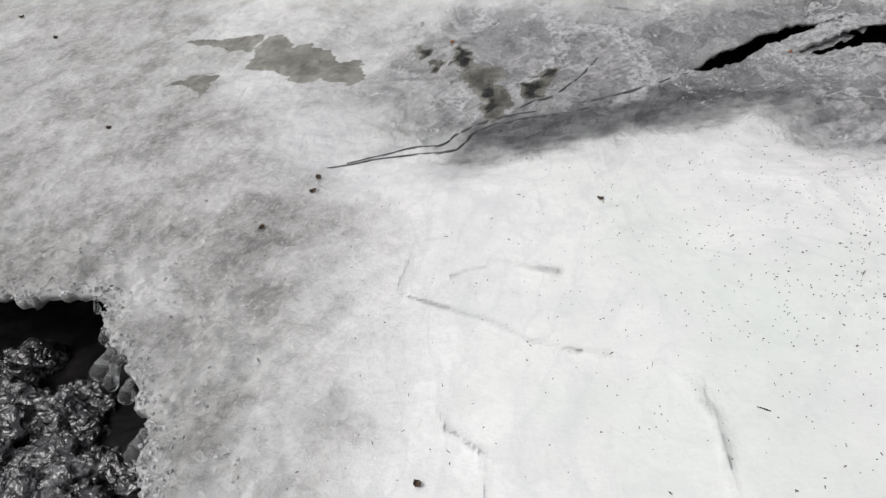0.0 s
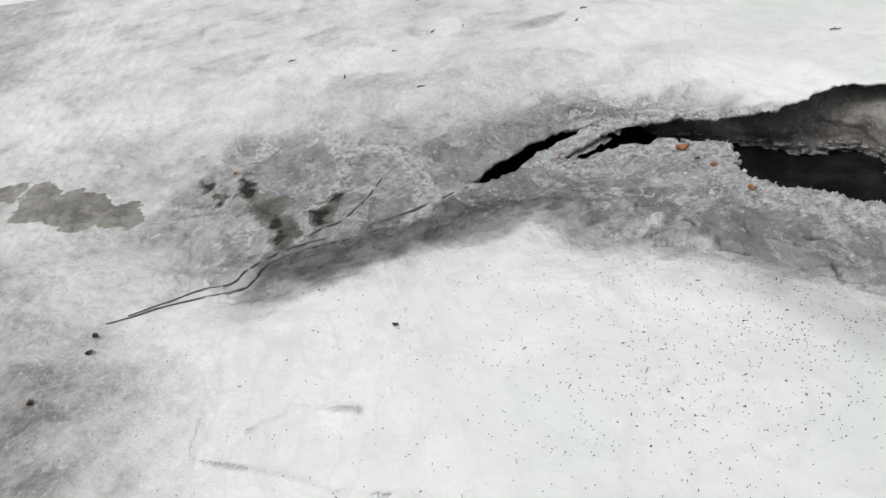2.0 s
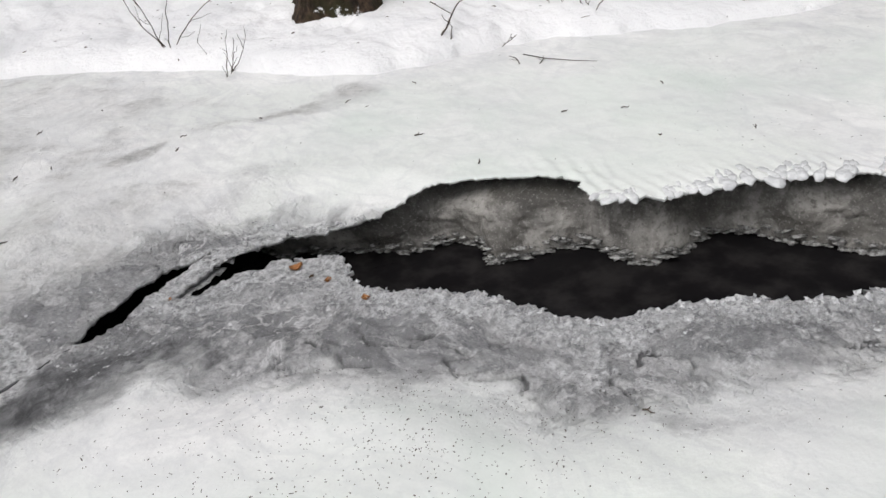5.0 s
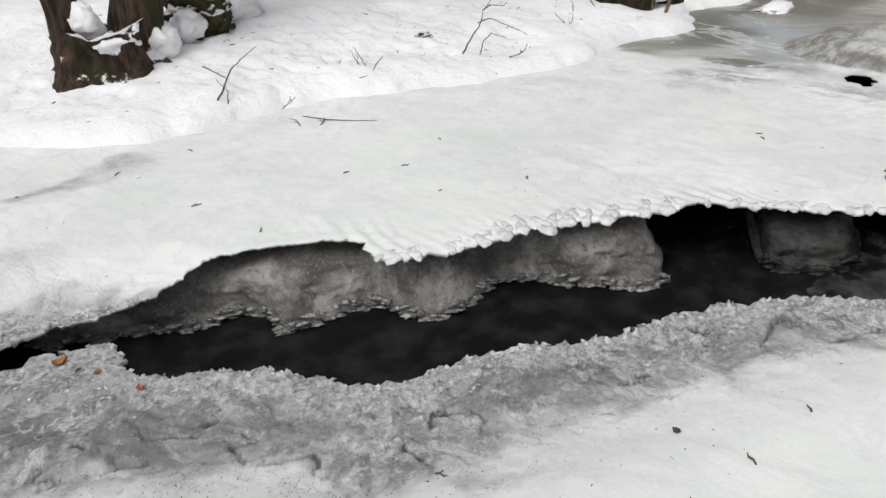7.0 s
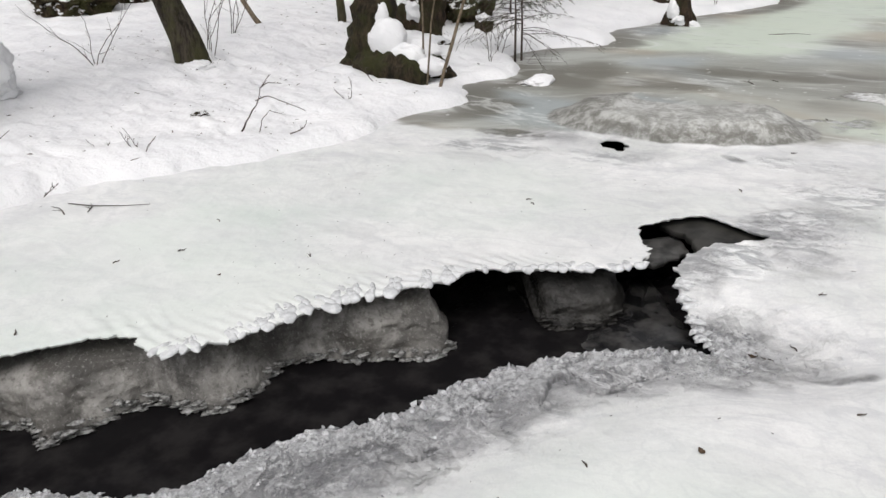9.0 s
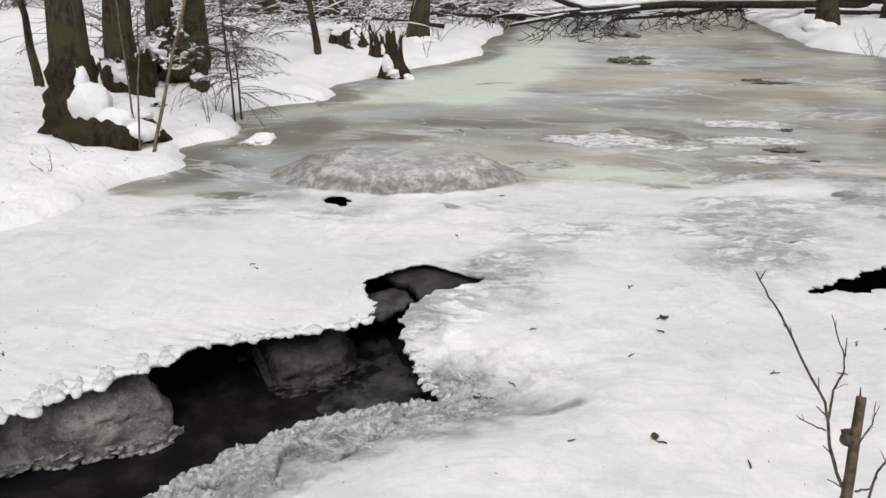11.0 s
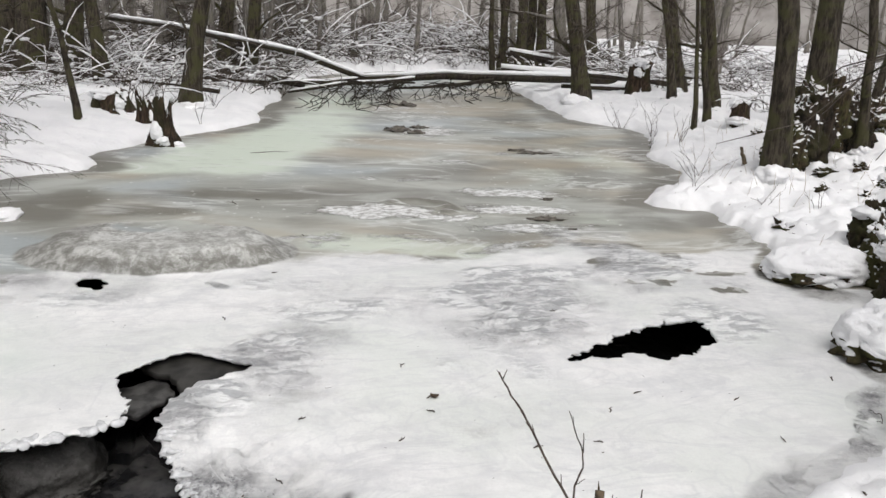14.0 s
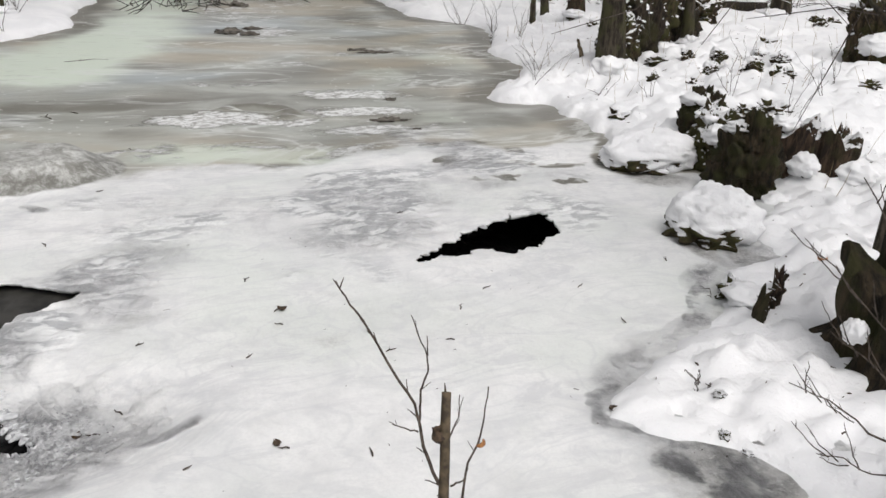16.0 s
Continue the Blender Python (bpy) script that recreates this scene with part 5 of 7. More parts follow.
def build_tree(name, at, dia, lean, seed, bark, label, group, height=None, limbs=9, low=2.0, sides=12, bend=0.3, snowy=True, thick_twigs=1.0):
    rnd = random.Random(seed)
    height = height or min(13, 6 + dia * 14)
    ob = thing(name, at, label, "tree", group)
    line = trunk_line(height, lean, bend, seed)
    n = len(line) - 1
    radii = [dia / 2 * (1.0 - 0.80 * k / n) * (1.55 if k == 0 else 1.22 if k == 1 else 1.06 if k == 2 else 1) for k in range(n + 1)]
    part("trunk", Shape().tube(line, radii, sides, 0.07, rnd=rnd), bark, ob)
    crown = Shape()
    for k in range(limbs):
        t = rnd.uniform(low / height, 0.95)
        i = min(int(t * n), n - 1)
        start = line[i].lerp(line[i + 1], t * n - i)
        a = rnd.uniform(0, 6.28)
        length = rnd.uniform(0.9, 2.4) * (1.15 - 0.6 * t)
        dirn = Vector((math.cos(a), math.sin(a), rnd.uniform(-0.1, 0.8))).normalized()
        pts = [start]
        for j in range(5):
            dirn = (dirn + Vector((rnd.uniform(-.3, .3), rnd.uniform(-.3, .3), rnd.uniform(-.2, .25)))).normalized()
            pts.append(pts[-1] + dirn * length / 5)
        r0 = max(radii[i] * 0.26, 0.012)
        part("limb", Shape().tube(pts, [r0 * (1 - 0.16 * j) for j in range(6)], 5), bark, ob)
        for j in range(1, 6):
            for _ in range(3):
                d2 = (dirn + Vector((rnd.uniform(-1, 1), rnd.uniform(-1, 1), rnd.uniform(-.7, .6)))).normalized()
                m = pts[j] + d2 * length * 0.2
                crown.tube([pts[j], m, m + (d2 + Vector((rnd.uniform(-.5, .5), rnd.uniform(-.5, .5), rnd.uniform(-.4, .4)))) * length * 0.22], [0.006 * thick_twigs, 0.0045 * thick_twigs, 0.002 * thick_twigs], 3, cap=False)
    part("crown", crown, TWIG, ob, "bare thin winter twigs")
    if snowy:
        lumps = []
        for k in range(3):
            a = rnd.uniform(0, 6.28)
            r = dia * rnd.uniform(0.45, 0.7)
            lumps.append((math.cos(a) * r, math.sin(a) * r, rnd.uniform(-0.05, 0.03), dia * rnd.uniform(0.4, 0.8), dia * rnd.uniform(0.4, 0.8), dia * rnd.uniform(0.2, 0.45)))
        snow_on(ob, lumps, seed, "snow drifted against the trunk foot")
    return ob


ALDER = "tall bare alder with dark mossy bark, snow at its foot"
# place, girth and lean (east, north) of the trunks along both banks
NORTH_ALDERS = [(12.25, 5.26, 0.37, 0.02, -0.03), (12.5, 4.87, 0.34, 0.0, -0.04), (11.2, 5.35, 0.40, 0.0, -0.04), (14.99, 6.4, 0.30, 0.0, 0.0), (0.68, 8.05, 0.2, -0.1, 0.05), (21.3, 6.34, 0.75, 0, 0.0),
         (21.9, 5.6, 0.52, 0, -0.02), (19.9, 4.45, 0.33, 0, 0.05), (14.75, 3.61, 0.11, 0, 0.13), (17.6, 2.30, 0.37, 0, -0.19), (26.6, 2.6, 0.5, 0, -0.05), (24.3, 1.75, 0.42, 0, -0.1),
         (7.32, 5.92, 0.27, -0.14, 0.36), (8.55, 4.50, 0.42, 0.0, 0.02), (10.5, 6.1, 0.10, 0.0, 0.03), (21.6, 6.85, 0.55, 0, 0.02)]
SOUTH_ALDERS = [(20.6, -6.65, 0.44, 0, 0.22), (20.0, -8.9, 0.36, 0, 0.20), (17.43, -8.54, 0.26, 0, 0.2), (31.8, -10.7, 0.38, 0, 0.1), (10.03, -5.72, 0.31, -0.03, 0.12), (11.22, -6.93, 0.42, 0, -0.02),
         (11.0, -7.5, 0.15, 0, 0.1), (13.1, -10.9, 0.3, 0, 0.05), (16.07, -7.77, 0.15, 0, 0.18), (18.8, -8.21, 0.2, 0, 0.2), (15.3, -7.13, 0.10, 0, 0.12), (30.6, -10.2, 0.31, 0, 0.1),
         (13.6, -9.4, 0.16, 0, -0.2)]
for k, (x, y, dia, le, ln) in enumerate(NORTH_ALDERS + SOUTH_ALDERS):
    build_tree("alder_tree", (x, y, ground_z(x, y)), dia, (le, ln), 100 + k, BARK, ALDER, "alders along the banks", bend=0.10)
# a clump of slender trunks behind the fallen tree
for k, (x, y, dia, ln) in enumerate([(32.5, -6.9, 0.28, 0.03), (33.4, -7.5, 0.32, 0.08), (33.0, -8.0, 0.55, 0.0), (34.0, -8.6, 0.5, -0.04), (33.6, -9.0, 0.5, 0.03), (33.2, -7.3, 0.4, 0.0)]):
    build_tree("alder_tree", (x, y, ground_z(x, y)), dia, (0, ln), 700 + k, BARK, "slender dark alder in a clump behind the fallen tree", "alders behind the fallen tree", bend=0.1)
# the two rust-brown trunks on the northern stool
for x, y, dia, lean in ((4.22, 6.50, 0.38, (0.20, -0.22)), (5.0, 6.66, 0.32, (0.18, -0.20)), (5.25, 6.78, 0.2, (0.16, -0.16)), (3.9, 6.95, 0.2, (0.12, -0.1))):
    build_tree("alder_tree", (x, y, ground_z(x, y)), dia, lean, int(x * 100), ROT, "rust-brown alder trunk rising from a snowy stool", "alders along the banks", snowy=False, bend=0.1)
build_tree("alder_tree", (12.45, -8.75, ground_z(12.45, -8.75)), 0.32, (-0.06, -0.22), 431, ROT, "leaning rust-brown alder trunk with peeling bark", "alders along the banks", snowy=False, bend=0.1)
build_tree("alder_tree", (3.50, -3.52, ground_z(3.50, -3.52)), 0.30, (0.0, 0.0), 433, MOSS_BARE, "upright dark mossy alder beside a rotten base", "alders along the banks", snowy=False, bend=0.05)
build_tree("alder_sapling", (4.55, -4.47, ground_z(4.55, -4.47)), 0.055, (0.0, 0.02), 77, BARK, "thin straight alder sapling in the snow", "alders along the banks", 4.5, 5, 1.6, 8, 0.05, False)

# the wood behind: a few grown once in haze-paled bark, then repeated
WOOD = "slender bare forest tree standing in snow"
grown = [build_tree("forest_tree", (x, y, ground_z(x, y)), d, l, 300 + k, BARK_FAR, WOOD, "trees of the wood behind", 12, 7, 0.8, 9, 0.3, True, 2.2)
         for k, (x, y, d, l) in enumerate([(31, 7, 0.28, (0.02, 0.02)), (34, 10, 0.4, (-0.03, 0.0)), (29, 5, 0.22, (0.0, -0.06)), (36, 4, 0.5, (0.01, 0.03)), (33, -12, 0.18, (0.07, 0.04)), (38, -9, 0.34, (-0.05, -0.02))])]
rnd = random.Random(7)
count = 0
while count < 300:
    if count < 235:
        r, a = rnd.uniform(24, 62), radians(rnd.uniform(-46, 48))
    else:
        r, a = rnd.uniform(14, 45), radians(rnd.uniform(48, 314))
    x, y = 0.7 + r * math.cos(a), r * math.sin(a)
    d = float(area_distance(np.array([x]), np.array([y]), RIVER)[0])
    if d < 0.9 or (r < 25 and rnd.random() < 0.7) or (a < -0.1 and rnd.random() < 0.66):
        continue
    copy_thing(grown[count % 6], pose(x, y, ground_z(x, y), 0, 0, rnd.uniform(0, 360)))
    count += 1


# ---- snow-laden brush between the trees ----
def brush(at, size, seed, label="tangle of thin snow-laden brush"):
    rnd = random.Random(seed)
    ob = thing("brush", at, label, "shrub", "brush under the trees")
    twigs, snow = Shape(), Shape()
    for k in range(22):
        a = rnd.uniform(0, 6.28)
        p = Vector((rnd.uniform(-.4, .4) * size, rnd.uniform(-.4, .4) * size, -0.05))
        d = Vector((math.cos(a) * 0.7, math.sin(a) * 0.7, rnd.uniform(0.4, 1.2))).normalized()
        pts = [p]
        for j in range(6):
            d = (d + Vector((rnd.uniform(-.25, .25), rnd.uniform(-.25, .25), -0.16))).normalized()
            pts.append(pts[-1] + d * size * 0.2)
        twigs.tube(pts, [0.010 - 0.0012 * j for j in range(7)], 4, cap=False)
        for j in range(2, 7):
            e = (d + Vector((rnd.uniform(-1, 1), rnd.uniform(-1, 1), rnd.uniform(-.6, .6)))).normalized()
            twigs.tube([pts[j], pts[j] + e * size * 0.2], [0.006, 0.003], 3, cap=False)
        if rnd.random() < 0.6:
            snow.tube([p + Vector((0, 0, 0.014)) for p in pts[2:]], [0.006, 0.013, 0.016, 0.013, 0.006], 5, 0.5, rnd=rnd)
        if rnd.random() < 0.5:
            r = rnd.uniform(0.03, 0.08) * size
            snow.lump(pts[rnd.randint(2, 4)], (r, r * rnd.uniform(0.6, 1.0), r * 0.35), 0.5, 5.0, 5, 8, rnd.random() * 30)
    tagged(part("tangle", twigs, TWIG, ob), kind="stuff")
    tagged(part("caught_snow", snow, SNOW, ob, "snow caught in the twigs"), kind="stuff")
    return ob


bushes = [brush((27 + 2 * k, 6 + k, ground_z(27 + 2 * k, 6 + k)), 1.0 + 0.25 * k, 40 + k) for k in range(4)]
rnd = random.Random(19)
count = 0
while count < 80:
    r, a = rnd.uniform(19, 44), radians(rnd.uniform(-34, 42))
    x, y = 0.7 + r * math.cos(a), r * math.sin(a)
    d = float(area_distance(np.array([x]), np.array([y]), RIVER)[0])
    if d < 0.5 or (a < -0.15 and rnd.random() < 0.6):
        continue
    copy_thing(bushes[count % 4], pose(x, y, ground_z(x, y), 0, 0, rnd.uniform(0, 360)))
    count += 1
# a thicket closes the bend
while count < 170:
    x, y = rnd.uniform(27, 50), rnd.uniform(-13, 7)
    d = float(area_distance(np.array([x]), np.array([y]), RIVER)[0])
    if d < 0.3:
        continue
    k = rnd.uniform(0.9, 1.9)
    copy_thing(bushes[count % 4], pose(x, y, ground_z(x, y), 0, 0, rnd.uniform(0, 360)) @ Matrix.Diagonal((k, k, k, 1)))
    count += 1

# bare dark brush close behind both banks
while count < 215:
    x, y = rnd.uniform(14, 30), rnd.choice((rnd.uniform(2.5, 11), rnd.uniform(-17, -8)))
    d = float(area_distance(np.array([x]), np.array([y]), RIVER)[0])
    if d < 1.2:
        continue
    k = rnd.uniform(0.6, 1.1)
    copy_thing(bushes[count % 4], pose(x, y, ground_z(x, y), 0, 0, rnd.uniform(0, 360)) @ Matrix.Diagonal((k, k, k, 1)))
    count += 1

# distance: a wood ring behind everything, its mist put into the colour
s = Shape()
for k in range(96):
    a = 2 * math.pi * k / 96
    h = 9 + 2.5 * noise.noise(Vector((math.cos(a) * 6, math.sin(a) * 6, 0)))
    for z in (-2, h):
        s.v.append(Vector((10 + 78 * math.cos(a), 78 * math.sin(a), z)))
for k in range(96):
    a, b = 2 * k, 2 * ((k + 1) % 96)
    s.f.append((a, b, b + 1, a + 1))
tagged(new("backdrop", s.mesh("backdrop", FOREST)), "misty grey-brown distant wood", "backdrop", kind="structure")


# ---- stumps, stools and mossy wood ----
def stump_shape(radius, height, seed, jag=0.35, flare=1.5, sides=44, rows=18, squash=1.0):
    """A rotten broken stump: fluted sides, a flared rooty foot, a splintered uneven rim."""
    s = Shape()
    tops = []
    for k in range(sides):
        a = 2 * math.pi * k / sides
        broad = noise.noise(Vector((math.cos(a) * 0.9 + seed, math.sin(a) * 0.9, 1.7)))
        sharp = abs(noise.noise(Vector((math.cos(a) * 4.5, math.sin(a) * 4.5 + seed, 5.1))))
        tops.append(height * max(0.25, 0.85 + jag * (1.5 * broad + 1.1 * sharp - 0.2)))
    for j in range(rows + 1):
        u = j / rows
        for k in range(sides):
            a = 2 * math.pi * k / sides
            d = Vector((math.cos(a), math.sin(a), 0))
            z = -0.15 + (tops[k] + 0.15) * u
            root = 0.5 + 0.5 * math.sin(a * 5 + seed)
            r = radius * (1 + (flare - 1) * (0.5 + root) * (1 - u) ** 3)
            r *= 1 + 0.35 * noise.fractal(Vector((d.x * 1.5 + seed, d.y * 1.5, z * 2.5)), 1.0, 2.0, 3) + 0.16 * noise.noise(Vector((d.x * 6, d.y * 6 + seed, z * 1.5))) + 0.06 * noise.noise(Vector((d.x * 14, d.y * 14, z * 9)))
            s.v.append(Vector((d.x * r, d.y * r * squash, z)))
    mean = sum(tops) / sides
    for scale, pull in ((0.85, 0.1), (0.55, 0.6), (0.3, 0.85), (0.04, 0.9)):
        for k in range(sides):
            v = s.v[rows * sides + k]
            z = v.z * (1 - pull) + mean * 0.82 * pull
            s.v.append(Vector((v.x * scale, v.y * scale, z + 0.12 * height * noise.noise(Vector((v.x * scale * 14, v.y * scale * 14, seed))))))
    for j in range(rows + 4):
        for k in range(sides):
            a, b = j * sides + k, j * sides + (k + 1) % sides
            s.f.append((a, b, b + sides, a + sides))
    return s


def mossy_mass(ob, radius, height, seed, wood):
    """A decayed upright mass: one ragged body and knobs of moss and bark grown over it."""
    rnd = random.Random(seed)
    body = Shape().lump((0, 0, height * 0.36), (radius * 1.02, radius * 1.02, height * 0.66), 0.40, 1.7, 56, 72, seed, None, 0.20)
    part("wood", body, wood, ob)
    for k in range(22):
        a, u = rnd.uniform(0, 6.28), rnd.uniform(0.0, 0.95)
        r = radius * (0.85 - 0.35 * u)
        size = radius * rnd.uniform(0.12, 0.32)
        part("root_knob", Shape().lump((math.cos(a) * r, math.sin(a) * r, height * u), (size, size, size * rnd.uniform(0.9, 1.9)), 0.7, 2.4, 16, 20, seed + k * 2.3, None, 0.3), wood, ob)


def stump(at, radius, height, seed, label, wood, jag=0.35, flare=1.5, snow=(), name="stump", squash=1.0, turn=0.0):
    ob = thing(name, (at[0], at[1], ground_z(*at) if len(at) < 3 else at[2]), label, "stump", "", turn)
    if jag < 0.2:
        mossy_mass(ob, radius, height, seed, wood)
    elif wood is MOSS:
        rnd = random.Random(seed)
        part("wood", Shape().lump((0, 0, height * 0.35), (radius * 1.1, radius * 1.1 * squash, height * 0.72), 0.5, 1.8, 40, 56, seed, None, 0.08), wood, ob)
        for k in range(7):
            a = rnd.uniform(0, 6.28)
            at_k = (math.cos(a) * radius * 0.75, math.sin(a) * radius * 0.75, height * rnd.uniform(0.0, 0.6))
            part("root_knob", Shape().lump(at_k, (radius * rnd.uniform(0.3, 0.55), radius * rnd.uniform(0.3, 0.55), height * rnd.uniform(0.25, 0.5)), 0.6, 2.0, 22, 30, seed + k, None, 0.18), wood, ob)
    else:
        part("wood", stump_shape(radius, height, seed, jag, flare, squash=squash), wood, ob)
    if snow:
        snow_on(ob, snow, seed)
    return ob


# the northern stool with its rust-brown trunks
stump((3.92, 6.46), 0.36, 0.36, 11, "dark rotten alder stool half buried in snow", ROT, 0.3, 1.5,
      [(-0.02, -0.28, 0.24, 0.20, 0.13, 0.07), (-0.12, -0.05, 0.42, 0.10, 0.12, 0.12), (0.44, -0.10, 0.12, 0.16, 0.18, 0.18)])
stump((3.74, 6.60), 0.14, 0.80, 12, "narrow splintered alder stub with snow on top", ROT, 0.4, 1.2, [(0, -0.02, 0.72, 0.10, 0.09, 0.07), (0.14, -0.10, 0.35, 0.10, 0.09, 0.12)])
stump((5.02, 6.66), 0.26, 0.34, 13, "dark mossy stool under the trunks, snow clinging", MOSS, 0.3, 1.4,
      [(0.32, -0.06, 0.26, 0.26, 0.24, 0.24), (0.42, 0.02, 0.08, 0.26, 0.24, 0.16), (-0.28, -0.2, 0.06, 0.16, 0.14, 0.12)])
# the leaning mossy stool farther along the northern bank
def leaning_stool():
    """A thick mossy root bole that sprawls from the trunk foot towards the ice, with snow lying in its slope."""
    base = Vector((8.45, 4.25, ground_z(8.45, 4.25)))
    ob = thing("mossy_stool", base, "sprawling mossy alder stool with snow lying down its slope", "stump")
    rnd = random.Random(12)
    for pts, radii in (([(0.10, 0.30, -0.1), (0.10, 0.28, 0.35), (0.10, 0.26, 0.8)], [0.36, 0.27, 0.2]),
                       ([(-0.05, 0.30, 0.02), (-0.14, 0.0, 0.06), (-0.16, -0.25, 0.04), (-0.10, -0.45, -0.06)], [0.25, 0.19, 0.17, 0.10]),
                       ([(-0.12, 0.42, 0.02), (-0.30, 0.55, -0.05)], [0.16, 0.08]),
                       ([(0.2, 0.05, 0.05), (0.25, -0.35, 0.0), (0.2, -0.6, -0.1)], [0.22, 0.16, 0.08])):
        fine, rr = [], []
        for k in range(len(pts) - 1):
            for j in range(6):
                fine.append(Vector(pts[k]).lerp(Vector(pts[k + 1]), j / 6))
                rr.append((radii[k] + (radii[k + 1] - radii[k]) * j / 6) * (1 + 0.2 * noise.noise(fine[-1] * 7)))
        fine.append(Vector(pts[-1]))
        rr.append(radii[-1])
        part("bole", Shape().tube(fine, rr, 22, 0.13, rnd=rnd), MOSS_BARE, ob, "green-brown mossy bark")
    snow_on(ob, [(-0.02, 0.06, 0.32, 0.18, 0.22, 0.24), (-0.06, -0.14, 0.18, 0.17, 0.28, 0.15), (0.0, -0.36, 0.08, 0.20, 0.26, 0.11), (0.28, -0.12, 0.18, 0.18, 0.30, 0.13), (-0.02, 0.12, 0.56, 0.08, 0.09, 0.18)], 5, rough=0.16)
    return ob


leaning_stool()
stump((11.8, 4.92), 0.40, 0.55, 24, "mossy stool under two trunks, snow pressed against it", MOSS, 0.18, 1.25, [(-0.2, 0.1, 0.42, 0.2, 0.22, 0.16), (-0.1, -0.25, 0.32, 0.16, 0.14, 0.10)])
stump((11.05, 5.22), 0.34, 0.55, 25, "dark stool with clinging snow under a trunk", ROT, 0.35, 1.3, [(-0.25, -0.05, 0.3, 0.14, 0.14, 0.16)])
stump((11.3, 4.35), 0.12, 0.16, 26, "small dark stub in the snow", ROT, 0.3, 1.3, [(0.02, 0.02, 0.15, 0.10, 0.10, 0.05)])
for k, (x, y, r) in enumerate(((9.4, 9.9, 0.5), (10.6, 9.8, 0.3), (10.0, 10.9, 0.35))):
    stump((x, y), r, 0.45, 27 + k, "dark earthy root mound with snow lying over it", MOSS, 0.18, 1.3, [(0.1, 0.0, 0.42, r * 0.9, r * 0.9, 0.12)])
# broken stumps at the bend
stump((14.95, 2.62, 0.08), 0.13, 0.52, 31, "broken upright stump stub with snow patches", ROT, 0.5, 1.5, [(0.12, 0.02, 0.05, 0.2, 0.15, 0.12), (-0.08, -0.10, 0.22, 0.06, 0.05, 0.10), (0.02, -0.16, 0.05, 0.10, 0.12, 0.14)])
stump((13.75, 2.12, 0.0), 0.13, 0.66, 32, "tall splintered stump standing at the ice edge", ROT, 0.55, 2.2, [(-0.1, 0.10, 0.22, 0.08, 0.10, 0.14), (-0.12, 0.02, 0.08, 0.10, 0.10, 0.08), (0.02, 0.05, 0.55, 0.07, 0.06, 0.10), (-0.1, -0.2, 0.02, 0.08, 0.10, 0.06)])
stump((16.3, 3.5), 0.30, 0.26, 33, "low black root plate capped with snow", ROT, 0.5, 1.6, [(0.0, 0.05, 0.22, 0.28, 0.28, 0.12), (-0.22, -0.15, 0.10, 0.12, 0.16, 0.10)])
# the big stool on the southern bank: a row of dark columns grown together
for k, (x, y, r, h) in enumerate([(10.18, -5.88, 0.24, 0.50), (10.45, -6.15, 0.26, 0.74), (10.80, -6.55, 0.28, 0.86), (11.15, -6.98, 0.30, 0.92), (11.45, -7.35, 0.28, 0.80), (11.75, -7.85, 0.26, 0.62), (12.30, -8.55, 0.30, 0.50)]):
    stump((x, y), r, h, 50 + k, "broad dark mossy alder stool column with clinging snow", (MOSS, COLUMN, COLUMN)[k % 3], 0.16, 1.15,
          [(0.0, 0.02, h * 0.93, r * 0.62, r * 0.7, 0.07), (-r * 0.75, 0.12, h * 0.62, 0.07, 0.09, 0.10)] if k in (1, 2, 4, 5) else [])
stump((15.0, -7.85), 0.16, 0.42, 60, "short black stump wearing a snow cap", ROT, 0.25, 1.4, [(0.05, 0.1, 0.36, 0.12, 0.1, 0.1), (-0.1, 0.1, 0.05, 0.25, 0.2, 0.08)])
stump((20.9, -8.2), 0.26, 0.75, 61, "high dark stump behind the fallen tree", ROT, 0.3, 1.3, [(0, 0.05, 0.72, 0.24, 0.22, 0.12), (-0.2, 0.1, 0.5, 0.1, 0.12, 0.12)])
# mossy blocks at the water on the southern bank
stump((6.02, -4.62, -0.04), 0.24, 0.60, 71, "broad dark green mossy block rising out of the ice", MOSS_BARE, 0.14, 1.12, [(0.10, 0.02, 0.54, 0.12, 0.13, 0.06), (-0.22, -0.12, 0.02, 0.12, 0.16, 0.08)], squash=1.0)
stump((6.75, -4.86, -0.02), 0.22, 0.50, 72, "dark mossy stump half under snow in the bank", MOSS, 0.16, 1.2, [(-0.16, 0.06, 0.34, 0.16, 0.16, 0.09), (0.06, 0.0, 0.46, 0.14, 0.16, 0.07)])
stump((7.15, -5.0, 0.05), 0.20, 0.52, 75, "dark mossy stump half under snow in the bank", MOSS_BARE, 0.18, 1.2, [(0.0, 0.05, 0.46, 0.16, 0.16, 0.07)])
stump((6.18, -5.22, 0.05), 0.17, 0.50, 73, "reddish rotten stump with snow in its hollows", ROT, 0.25, 1.2, [(-0.20, 0.08, 0.16, 0.12, 0.12, 0.09), (0.05, 0.10, 0.44, 0.10, 0.12, 0.06)])
stump((6.05, -5.50, 0.05), 0.16, 0.42, 76, "reddish rotten stump with snow in its hollows", ROT, 0.3, 1.2, [(-0.22, -0.05, 0.10, 0.18, 0.16, 0.10)])
stump((3.42, -3.46, 0.0), 0.30, 0.62, 74, "big mossy rotten tree base with ferny bark", MOSS_BARE, 0.24, 2.0, [(-0.02, 0.36, 0.30, 0.05, 0.05, 0.06)])


